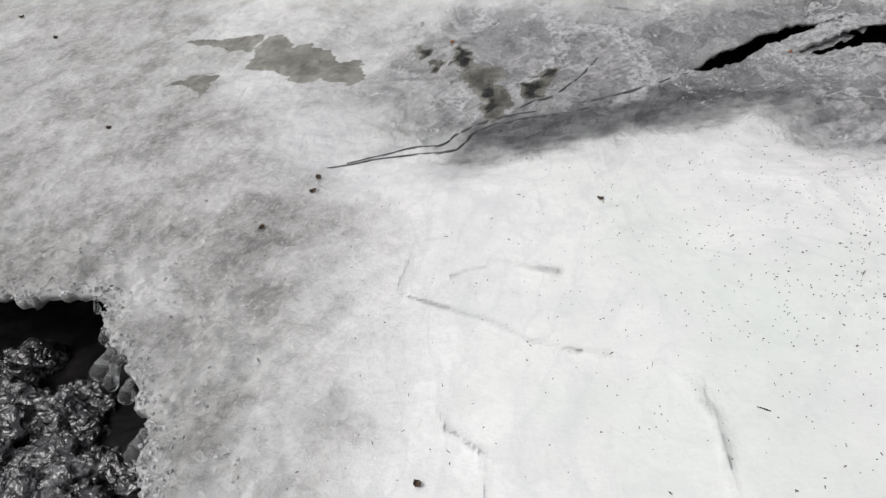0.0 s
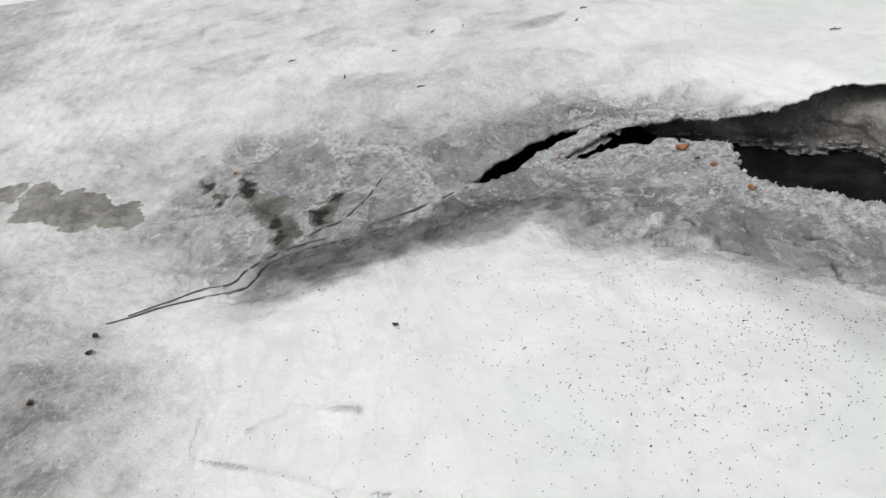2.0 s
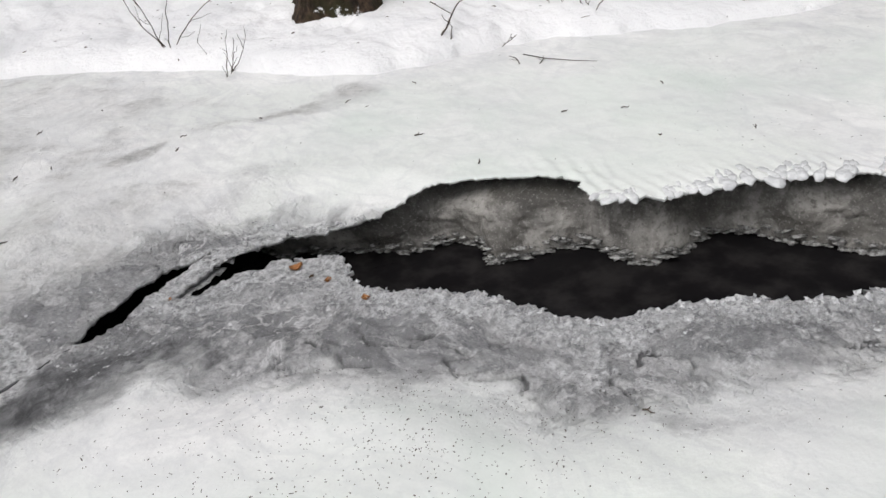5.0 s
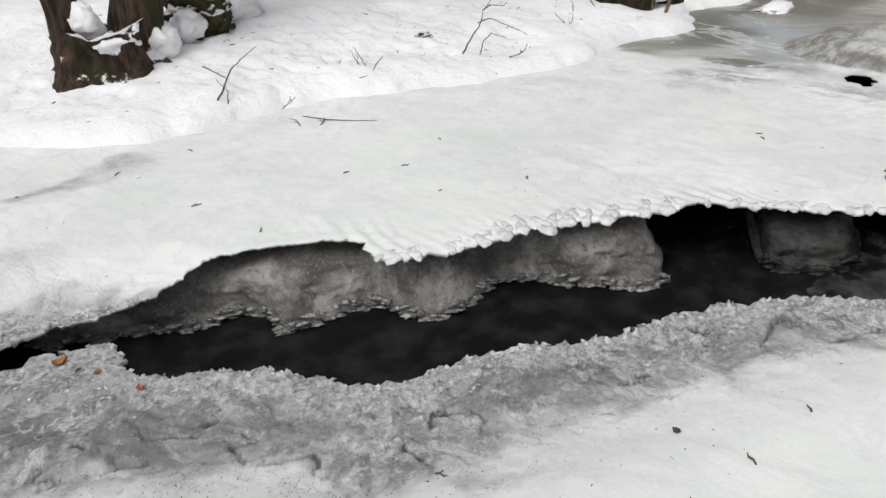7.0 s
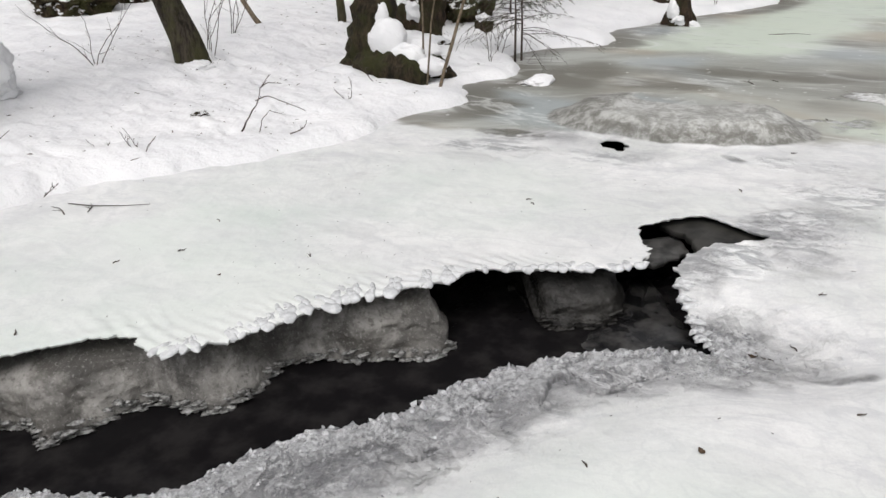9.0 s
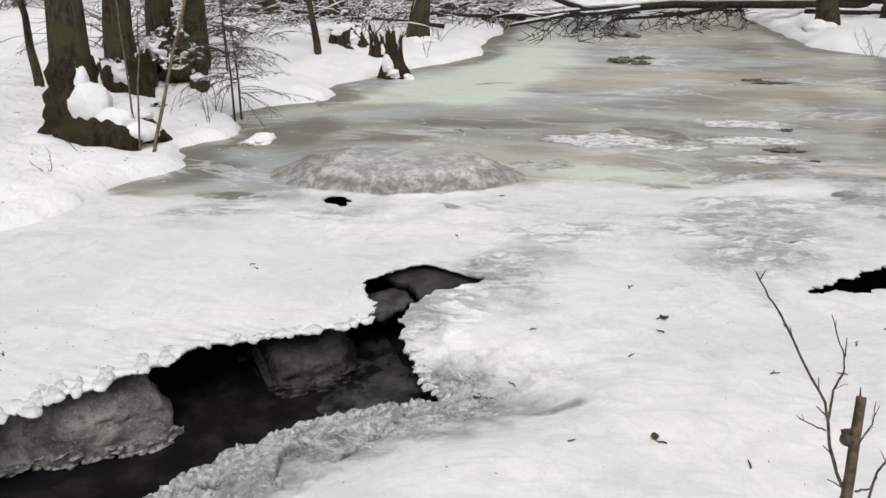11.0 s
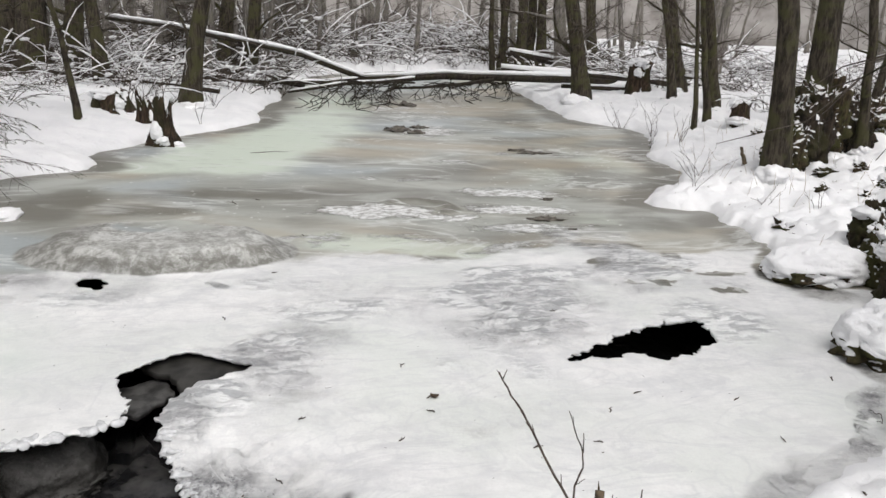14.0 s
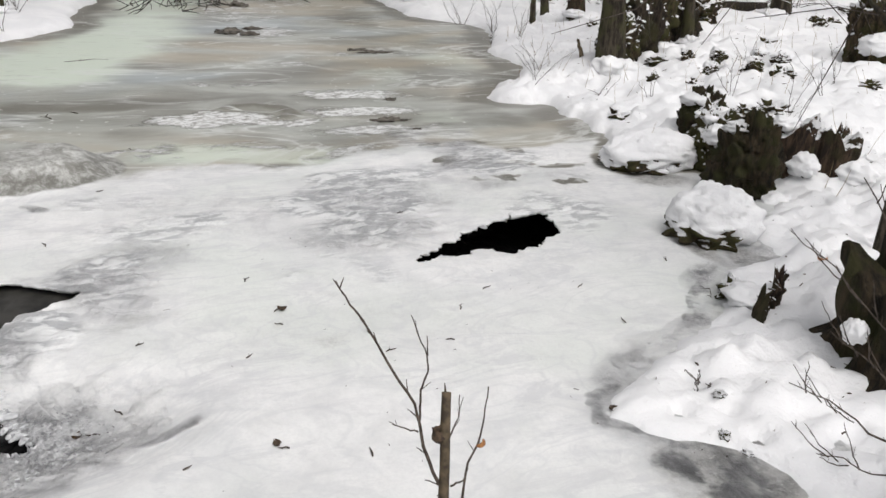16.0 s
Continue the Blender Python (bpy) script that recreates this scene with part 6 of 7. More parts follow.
stump((8.9, -8.75), 0.32, 0.8, 77, "old dark alder base with roots trailing through snow", MOSS, 0.18, 1.3, [(-0.25, 0.25, 0.25, 0.2, 0.2, 0.12)])
for x, y, r in ((9.5, -7.55, 0.16), (9.75, -7.1, 0.13), (8.9, -7.35, 0.15), (8.75, -6.85, 0.12), (9.2, -6.6, 0.12), (9.9, -6.75, 0.11)):
    stump((x, y), r * 0.7, 0.12, int(x * 10), "low dark mossy root knob showing through snow", MOSS, 0.18, 1.2, [(0.05, -0.02, 0.11, r * 0.7, r * 0.7, 0.05)])


def shard_stump(at):
    """What is left of a small stump: upright splinters in the snow."""
    ob = thing("splintered_stump", (at[0], at[1], ground_z(*at)), "rusty brown upright stump splinters in snow", "stump")
    rnd = random.Random(5)
    for k in range(26):
        u = k / 25
        dx, dy = -0.06 + 0.30 * u + rnd.uniform(-.03, .03), 0.14 - 0.36 * u + rnd.uniform(-.03, .03)
        h, r = rnd.uniform(0.04, 0.11) + 0.10 * max(0, 1 - 7 * u) + 0.05 * (u > 0.75), rnd.uniform(0.010, 0.022)
        h += max(0.0, ground_z(at[0] + dx, at[1] + dy) - ground_z(*at))
        pts = [(dx, dy, -0.08), (dx + rnd.uniform(-.01, .01), dy, h * 0.4), (dx + rnd.uniform(-.02, .02), dy + rnd.uniform(-.02, .02), h * 0.8), (dx + rnd.uniform(-.03, .03), dy, h)]
        part("splinter", Shape().tube(pts, [r * 1.3, r, r * 0.6, r * 0.12], 7, 0.35, rnd=rnd), ROT, ob)
    snow_on(ob, [(0.22, -0.02, -0.02, 0.14, 0.14, 0.06)], 3)
    return ob


shard_stump((4.02, -3.24))


def snow_rock(at, size, seed, label):
    """A dark hump under a thick smooth cap of snow."""
    ob = thing("snow_capped_rock", (*at, -0.03), label, "rock")
    part("rock", Shape().lump((0, size[1] * 0.12, size[2] * 0.28), (size[0] * 0.95, size[1] * 0.78, size[2] * 0.36), 0.40, 2.4, 22, 34, seed, None, 0.1), MOSS, ob, "black mossy rock")
    part("snow_cap", Shape().lump((0.04, -0.07, size[2] * 0.43), (size[0] * 1.12, size[1] * 1.12, size[2] * 0.66), 0.16, 1.9, 48, 72, seed + 1, None, 0.03), SNOW, ob, "thick smooth snow cap")
    return ob


snow_rock((5.24, -3.72), (0.26, 0.29, 0.34), 1, "dark rock at the ice edge under a thick snow cap")
snow_rock((6.88, -4.28), (0.28, 0.42, 0.30), 2, "snow-buried tussock overhanging the ice")
snow_rock((9.0, 2.86), (0.20, 0.12, 0.10), 4, "small snowy lump on the ice by the bank")



def pond_stone(at, size, seed):
    s = Shape().lump((0, 0, -size[2] * 0.2), size, 0.8, 2.2, 20, 30, seed, None, 0.15)
    ob = new("stone", s.mesh("stone", POND_STONE))
    ob.location = (*at, 0.0)
    return tagged(ob, "dark wet stone frozen into the pond ice", "stone", "stones in the pond ice")


for x, y, sx, sy, sz in ((8.97, -2.56, 0.07, 0.17, 0.035), (8.55, -2.72, 0.03, 0.05, 0.02), (16.1, -1.66, 0.28, 0.22, 0.07), (15.7, -1.95, 0.12, 0.14, 0.06), (16.5, -2.1, 0.12, 0.16, 0.05), (20.7, -2.3, 0.3, 0.2, 0.09), (13.5, -3.62, 0.12, 0.24, 0.03), (13.8, -3.4, 0.1, 0.16, 0.025), (10.0, -2.85, 0.04, 0.06, 0.025)):
    pond_stone((x, y), (sx, sy, sz), x)


# ---- the fallen tree across the stream ----
def fallen_tree():
    ob = thing("fallen_tree", (23.6, -4.0, 0.0), "fallen snow-topped tree lying across the stream", "fallen tree")
    trunk = [(0.6, -7.5, 0.62), (0.3, -5.0, 0.55), (0.1, -2.6, 0.56), (0.0, -1.3, 0.55), (0.0, 0.4, 0.52), (0.0, 1.6, 0.46), (0.0, 2.7, 0.40)]
    upper = [(0.0, 2.6, 0.42), (0.0, 3.3, 0.66), (-0.05, 4.25, 1.0), (-0.05, 5.3, 1.2), (-0.1, 6.4, 1.38), (-0.1, 7.6, 1.6), (0.0, 9.2, 1.75)]
    lower = [(0.0, 2.6, 0.40), (-0.2, 3.6, 0.30), (-0.25, 5.0, 0.27), (-0.3, 6.4, 0.30), (-0.3, 7.6, 0.34), (-0.3, 8.6, 0.30)]
    middle = [(-0.1, 1.2, 0.46), (-0.4, 2.2, 0.36), (-0.6, 3.2, 0.30), (-0.7, 4.0, 0.16), (-0.75, 4.6, 0.06)]
    under = [(-0.1, -1.0, 0.5), (-0.4, 0.0, 0.36), (-0.55, 1.0, 0.27), (-0.6, 1.9, 0.22)]
    bowed = [(x + 0.08 * noise.noise(Vector((y * 0.9, 0, 2))), y, z + 0.07 * noise.noise(Vector((y * 0.8, 5, 0)))) for x, y, z in trunk]
    trunk = [tuple(p) for p in bowed]
    part("trunk", Shape().tube(trunk, [0.12, 0.11, 0.105, 0.10, 0.095, 0.09, 0.075], 12, 0.08), BARK_WET, ob)
    snow = Shape()
    for pts, r0, r1 in ((upper, 0.075, 0.035), (lower, 0.065, 0.03), (middle, 0.055, 0.025), (under, 0.055, 0.03)):
        n = len(pts) - 1
        part("limb", Shape().tube(pts, [r0 + (r1 - r0) * k / n for k in range(n + 1)], 8, 0.06), BARK_WET, ob)
    for pts, r in ((trunk, 0.125), (upper, 0.095), (lower, 0.06), (middle, 0.05)):
        fine = []
        for a, b in zip(pts, pts[1:]):
            for k in range(5):
                fine.append(Vector(a).lerp(Vector(b), k / 5))
        fine.append(Vector(pts[-1]))
        sn = Shape()
        top = [p + Vector((0, 0, r * 1.05)) for p in fine]
        sn.tube(top, [r * (0.66 + 0.35 * noise.noise(p * 3) + 0.2 * noise.noise(p * 9)) * (1 - 0.45 * k / len(fine)) for k, p in enumerate(top)], 8, 0.1)
        part("snow_cap", sn, SNOW, ob, "snow lying along the wood")
    rnd = random.Random(23)
    fans = [((-0.2, 2.6, 0.34), (-4.6, 3.2, 0.04), 1.0, 11), ((-0.2, 1.5, 0.36), (-2.8, 2.5, 0.05), 0.6, 8), ((-0.4, 0.3, 0.30), (-2.2, 0.6, 0.04), 0.9, 6), ((-0.2, -1.2, 0.40), (-1.8, -0.6, 0.04), 0.9, 6),
            ((-0.2, 4.6, 0.27), (-1.5, 5.2, 0.05), 0.8, 6), ((-0.2, 6.3, 0.30), (-1.6, 6.6, 0.10), 0.9, 6), ((0.0, 5.6, 1.2), (-0.8, 6.2, 0.6), 0.8, 5), ((-0.1, 7.2, 1.5), (-1.2, 7.4, 0.8), 0.8, 5)]
    for start, tip, spread, count in fans:
        for k in range(count):
            a = Vector(start) + Vector((0, rnd.uniform(-0.3, 0.3), 0))
            b = Vector(tip) + Vector((rnd.uniform(-0.2, 1.4), rnd.uniform(-spread, spread), rnd.uniform(0, 0.12)))
            pts = []
            for j in range(8):
                u = j / 7
                p = a.lerp(b, u) + Vector((0, 0, 0.16 * math.sin(math.pi * u)))
                if j:
                    p += Vector((rnd.uniform(-.08, .08), rnd.uniform(-.09, .09), rnd.uniform(-.04, .04)))
                p.z = max(p.z, 0.03)
                pts.append(p)
            tw = Shape().tube(pts, [0.024 - 0.0024 * j for j in range(8)], 5, cap=False)
            for j in range(2, 8):
                for _ in range(2):
                    d = ((b - a).normalized() * 0.6 + Vector((rnd.uniform(-.6, .6), rnd.uniform(-1, 1), rnd.uniform(-.5, .5)))).normalized()
                    m = pts[j] + d * rnd.uniform(0.12, 0.24)
                    q = m + (d + Vector((rnd.uniform(-.4, .4), rnd.uniform(-.4, .4), rnd.uniform(-.5, .2)))) * rnd.uniform(0.08, 0.2)
                    m.z, q.z = max(m.z, 0.02), max(q.z, 0.015)
                    tw.tube([pts[j], m, q], [0.011, 0.009, 0.005], 3, cap=False)
            part("branch", tw, BARK_WET, ob)
    return ob


fallen_tree()


def lying_log(at, length, r, turn, tilt, seed, label="dark log lying under a stripe of snow"):
    ob = thing("lying_log", at, label, "log", "", turn)
    pts = [(-length / 2 + length * k / 8, 0.05 * noise.noise(Vector((k, seed, 0))), tilt * (k / 8 - 0.5)) for k in range(9)]
    part("trunk", Shape().tube(pts, [r * (1.1 - 0.04 * k) for k in range(9)], 10, 0.08), BARK_WET, ob)
    top = [(x, y, z + r * 0.75) for x, y, z in pts]
    part("snow_cap", Shape().tube(top, [r * (0.62 + 0.3 * noise.noise(Vector((k * 1.7, seed, 3)))) for k in range(9)], 8, 0.12), SNOW, ob, "snow lying along the log")
    return ob


for x, y, z, length, r, turn, tilt in ((24.6, -8.0, 0.30, 5.0, 0.16, 78, 0.2), (21.6, -7.9, 0.26, 3.2, 0.07, 100, 0.1), (22.2, -8.8, 0.3, 3.6, 0.08, 70, 0.2), (26, 2.4, 0.4, 5, 0.12, 60, 0.4), (29, -9.5, 0.9, 6, 0.15, 100, 0.9), (13.9, -10.4, 0.35, 1.8, 0.12, 100, 0.1), (20.5, 4.0, 0.3, 4, 0.06, 80, 0.3)):
    lying_log((x, y, ground_z(x, y) + min(z, r * 0.8)), length, r, turn, tilt, x)


# ---- young spruces on the northern bank ----
def spruce(at, height, seed, reach=0.75):
    rnd = random.Random(seed)
    ob = thing("young_spruce", (*at, ground_z(*at)), "thin young spruce with sparse drooping needled branches", "spruce", "young spruces")
    part("stem", Shape().tube([(0, 0, -0.1), (0.01, 0, height * 0.5), (0.0, 0.02, height)], [0.016, 0.012, 0.004], 7), TWIG, ob)
    needles = Shape()
    for k in range(30):
        t = rnd.uniform(0.34, 1.0)
        green = t > 0.6 or rnd.random() < 0.15
        a = rnd.uniform(0, 6.28)
        length = reach * rnd.uniform(0.45, 1.15) * (1.05 - 0.5 * t if t > 0.6 else 0.5)
        d = Vector((math.cos(a), math.sin(a), rnd.uniform(0.0, 0.45))).normalized()
        pts = [Vector((0, 0.01, height * t))]
        for j in range(7):
            d = (d + Vector((rnd.uniform(-.12, .12), rnd.uniform(-.12, .12), rnd.uniform(-.16, 0.0)))).normalized()
            pts.append(pts[-1] + d * length / 7)
        bough = Shape().tube(pts, [0.0055 - 0.0006 * j for j in range(8)], 4, cap=False)
        for j in range(1, 8):
            for side in (-1, 1):
                if rnd.random() < 0.25:
                    continue
                e = (d * 0.8 + d.cross(Vector((0, 0, 1))).normalized() * side * rnd.uniform(0.4, 1.0) + Vector((0, 0, rnd.uniform(-.35, .1)))).normalized()
                ln = length * rnd.uniform(0.12, 0.30)
                q = pts[j] + e * ln * 0.5 + Vector((0, 0, 0.01))
                tip = pts[j] + e * ln + Vector((0, 0, -0.02))
                bough.tube([pts[j], q, tip], [0.0026, 0.002, 0.001], 3, cap=False)
                for m in range(16 if green else 0):
                    p = pts[j].lerp(tip, rnd.random())
                    f = (e + Vector((rnd.uniform(-1, 1), rnd.uniform(-1, 1), rnd.uniform(-.6, .6)))).normalized() * rnd.uniform(0.012, 0.024)
                    needles.tube([p, p + f], [0.0022, 0.0008], 3, cap=False)
        part("branch", bough, TWIG, ob)
    tagged(part("foliage", needles, NEEDLE, ob, "sparse dark green needles"), kind="stuff")
    return ob


spruce((10.20, 3.42), 1.25, 1, 1.75)
spruce((10.08, 3.46), 1.12, 2, 1.3)
spruce((12.2, 4.3), 1.3, 3)


# ---- bare shrubs, canes and twigs standing in the snow ----
def polyline_twig(shape, pts, r0, r1, rnd, wob=0.004, buds=0):
    fine = []
    pts = [Vector(p) for p in pts]
    for a, b in zip(pts, pts[1:]):
        for k in range(3):
            fine.append(a.lerp(b, k / 3) + Vector((rnd.uniform(-wob, wob), rnd.uniform(-wob, wob), rnd.uniform(-wob, wob))))
    fine.append(pts[-1])
    n = len(fine) - 1
    shape.tube(fine, [r0 + (r1 - r0) * k / n for k in range(n + 1)], 6, 0.12, rnd=rnd)
    for k in range(buds):
        i = rnd.randrange(1, n)
        d = (fine[i + 1] - fine[i]).normalized()
        e = (d + Vector((rnd.uniform(-1, 1), rnd.uniform(-1, 1), rnd.uniform(-.3, 1)))).normalized()
        ln = rnd.uniform(0.012, 0.035)
        shape.tube([fine[i], fine[i] + e * ln * 0.6, fine[i] + e * ln], [r1 * 0.9, r1 * 0.7, r1 * 0.5], 4, rnd=rnd)


def leaf_shape(size, rnd, curl=0.5):
    """A withered, curled leaf with some thickness."""
    s = Shape()
    rows, cols = 7, 5
    for side in (0, 1):
        for i in range(rows):
            u = i / (rows - 1)
            w = math.sin(math.pi * min(u * 0.92 + 0.06, 1)) * 0.42
            for j in range(cols):
                v = (j / (cols - 1) - 0.5) * 2
                z = curl * 0.25 * (u - 0.5) ** 2 * 4 + curl * 0.22 * v * v + 0.05 * noise.noise(Vector((u * 4, v * 3, rnd.random()))) + (0.03 if side else 0)
                s.v.append(Vector(((u - 0.5) * size, v * w * size * (1 + 0.15 * math.sin(u * 22)), z * size)))
    n = rows * cols
    for i in range(rows - 1):
        for j in range(cols - 1):
            a = i * cols + j
            s.f.append((a, a + cols, a + cols + 1, a + 1))
            s.f.append((n + a, n + a + 1, n + a + cols + 1, n + a + cols))
    return s


def foreground_sapling():
    """The cut stem with side shoots that stands before the bank."""
    rnd = random.Random(3)
    ob = thing("cut_sapling", (2.5, -0.85, 0.0), "cut-off sapling stem with bare budded side shoots", "sapling")
    base = Vector((2.5, -0.85, 0.0))
    loc = lambda pts: [Vector(p) - base for p in pts]
    stem = Shape()
    pts = loc([(2.40, -0.81, -0.05), (2.45, -0.825, 0.35), (2.501, -0.84, 0.616), (2.525, -0.85, 0.683), (2.559, -0.861, 0.772), (2.591, -0.871, 0.855)])
    stem.tube(pts, [0.016, 0.0145, 0.0135, 0.013, 0.0125, 0.0115], 12, 0.07, rnd=rnd)
    stem.tube([pts[-1] + Vector((0.006, 0.0, -0.004)), pts[-1] + Vector((0.008, 0.002, 0.022))], [0.003, 0.001], 5)
    part("stem", stem, STAKE, ob, "cut greyish-brown stem")
    main = [(2.49, -0.838, 0.60), (2.511, -0.837, 0.638), (2.533, -0.821, 0.675), (2.562, -0.807, 0.732), (2.585, -0.802, 0.782), (2.606, -0.797, 0.827), (2.651, -0.753, 0.895), (2.688, -0.724, 0.957), (2.721, -0.696, 1.009), (2.745, -0.671, 1.044), (2.778, -0.642, 1.097)]
    rows = [(main, 0.0052, 0.0022, 14),
            ([(2.588, -0.803, 0.789), (2.599, -0.808, 0.821), (2.614, -0.813, 0.859), (2.623, -0.834, 0.898), (2.638, -0.837, 0.936), (2.663, -0.819, 0.98), (2.687, -0.808, 1.026)], 0.0036, 0.0013, 6),
            ([(2.638, -0.837, 0.936), (2.656, -0.84, 0.98)], 0.002, 0.0012, 0),
            ([(2.46, -0.87, 0.54), (2.486, -0.884, 0.618), (2.512, -0.904, 0.697), (2.519, -0.93, 0.736), (2.538, -0.953, 0.801), (2.562, -0.969, 0.871)], 0.004, 0.0016, 8),
            ([(2.540, -0.855, 0.725), (2.549, -0.867, 0.753), (2.559, -0.894, 0.799), (2.578, -0.901, 0.85)], 0.0028, 0.0012, 4),
            ([(2.579, -0.80, 0.763), (2.59, -0.772, 0.769), (2.606, -0.741, 0.778)], 0.0026, 0.0014, 2),
            ([(2.513, -0.834, 0.644), (2.531, -0.802, 0.656)], 0.0022, 0.0012, 0),
            ([(2.503, -0.858, 0.645), (2.506, -0.875, 0.65), (2.5, -0.893, 0.659)], 0.0028, 0.0022, 0)]
    for pts, r0, r1, buds in rows:
        s = Shape()
        polyline_twig(s, loc(pts), r0, r1, rnd, 0.002, buds)
        shoot = part("shoot", s, TWIG, ob)
    for p, size, m, turn in (((2.556, -0.831, 0.745), 0.05, LEAF_DARK, 20), ((2.559, -0.848, 0.765), 0.035, LEAF_DARK, 80), ((2.513, -0.946, 0.737), 0.028, LEAF, 120)):
        leaf = part("leaf", leaf_shape(size, rnd, 1.2), m, shoot, "curled brown dead leaf")
        leaf.matrix_local = Matrix.Translation(Vector(p) - base) @ pose(0, 0, 0, 70, 15, turn)
    return ob


foreground_sapling()


def snow_shrub(at, height, seed, spread=0.5, stems=3, label="bare thin shrub poking out of the snow", r=0.006):
    rnd = random.Random(seed)
    ob = thing("bare_shrub", (*at, ground_z(*at)), label, "shrub", "bare shrubs in the snow")
    for k in range(stems):
        a = rnd.uniform(0, 6.28)
        d = Vector((math.cos(a) * spread, math.sin(a) * spread, 1)).normalized()
        pts = [Vector((rnd.uniform(-.03, .03), rnd.uniform(-.03, .03), -0.06))]
        for j in range(5):
            d = (d + Vector((rnd.uniform(-.28, .28), rnd.uniform(-.28, .28), rnd.uniform(-.2, .12)))).normalized()
            pts.append(pts[-1] + d * height / 5)
        s = Shape()
        polyline_twig(s, pts, r, r * 0.35, rnd, 0.004)
        for j in range(1, 6):
            if rnd.random() < 0.7:
                e = (d + Vector((rnd.uniform(-1, 1), rnd.uniform(-1, 1), rnd.uniform(-.3, .8)))).normalized() * height * rnd.uniform(0.12, 0.32)
                polyline_twig(s, [pts[j], pts[j] + e * 0.5 + Vector((0, 0, rnd.uniform(-.02, .02))), pts[j] + e], r * 0.55, r * 0.25, rnd, 0.004)
        part("stem", s, TWIG, ob)
    return ob


SHRUBS_NORTH = [(4.3, 4.85, 0.2, 0.8, 1), (5.08, 4.62, 0.22, 0.5, 3), (5.01, 4.96, 0.12, 0.6, 2), (7.06, 4.0, 0.22, 0.5, 2), (7.83, 4.1, 0.3, 1.2, 2), (3.45, 4.95, 0.2, 0.5, 2),
         (2.6, 6.1, 0.5, 0.6, 4), (2.45, 6.7, 0.7, 0.5, 4), (1.2, 8.2, 0.8, 0.6, 5), (7.6, 6.0, 1.2, 0.4, 5), (8.5, 6.4, 1.4, 0.5, 4), (6.6, 6.6, 0.9, 0.5, 4)]
SHRUBS_MIDDLE = [(9.6, 3.6, 0.5, 0.4, 2), (10.3, 3.75, 0.6, 0.3, 3), (15.9, 1.9, 0.9, 0.2, 2), (10.4, -4.9, 0.5, 0.7, 3), (9.75, -4.55, 0.6, 0.9, 4), (9.0, -5.0, 0.35, 0.5, 3),
         (8.6, -5.4, 0.4, 0.4, 3), (8.2, -6.1, 0.5, 0.3, 3), (7.9, -7.2, 0.5, 0.3, 3), (9.6, -7.4, 0.45, 0.3, 3), (7.0, -5.9, 0.6, 0.3, 3), (7.4, -6.6, 0.5, 0.4, 2)]
SHRUBS_SOUTH = [(6.2, -5.6, 0.5, 0.4, 2), (5.6, -3.4, 0.2, 0.9, 3), (3.58, -2.46, 0.14, 0.7, 4), (3.06, -2.34, 0.12, 1.2, 2), (3.3, -2.15, 0.1, 1.4, 1), (4.3, -3.1, 0.2, 1.2, 2),
         (15.5, -6.4, 0.7, 0.5, 4), (13.8, -6.2, 0.6, 0.6, 4), (17.0, -6.4, 0.8, 0.6, 4), (14.4, -5.9, 0.6, 0.9, 3), (16.5, 2.6, 0.8, 0.5, 5), (17.6, 1.9, 0.8, 0.6, 5)]
for k, (x, y, h, sp, st) in enumerate(SHRUBS_NORTH + SHRUBS_MIDDLE + SHRUBS_SOUTH):
    snow_shrub((x, y), h, 500 + k, sp, st, r=0.0035 if y < -3.5 and x < 12 else 0.005)


def bent_shrub(stems, label):
    """A small shrub given by the run of its bent stems."""
    rnd = random.Random(len(label))
    x, y = stems[0][0][:2]
    base = Vector((x, y, ground_z(x, y)))
    ob = thing("bent_shrub", base, label, "shrub", "bent shrubs in the snow")
    lift = Vector((0, 0, base.z - stems[0][0][2] - 0.01))
    for k, pts in enumerate(stems):
        s = Shape()
        polyline_twig(s, [Vector(p) + lift - base for p in pts], 0.008 if k in (0, 3) else 0.005, 0.0022, rnd, 0.006, 4)
        part("stem", s, TWIG, ob)
    return ob


bent_shrub([[(5.84, 4.28, 0.22), (5.90, 4.24, 0.34), (5.96, 4.20, 0.43), (6.02, 4.18, 0.56), (6.09, 4.12, 0.66)],
            [(5.97, 4.20, 0.46), (6.02, 4.11, 0.50), (6.05, 3.98, 0.45), (6.08, 3.87, 0.41), (6.09, 3.81, 0.38)],
            [(5.88, 4.14, 0.20), (5.93, 4.14, 0.31), (5.98, 4.09, 0.39), (6.02, 3.96, 0.35)],
            [(5.88, 4.14, 0.20), (5.93, 4.01, 0.18), (5.99, 3.89, 0.21), (6.04, 3.80, 0.26), (6.07, 3.80, 0.31)],
            [(6.02, 4.18, 0.56), (6.06, 4.13, 0.60), (6.10, 4.03, 0.59)]], "dark bare shrub bowed over the snow")
bent_shrub([[(3.94, 5.06, 0.18), (4.01, 5.05, 0.26), (4.10, 5.05, 0.38), (4.16, 5.02, 0.43), (4.28, 4.95, 0.52)],
            [(3.97, 5.21, 0.41), (4.02, 5.12, 0.36), (4.05, 5.05, 0.32)],
            [(3.97, 4.99, 0.14), (4.02, 5.02, 0.24), (4.00, 5.11, 0.32)]], "thin forked shoot standing in the snow")
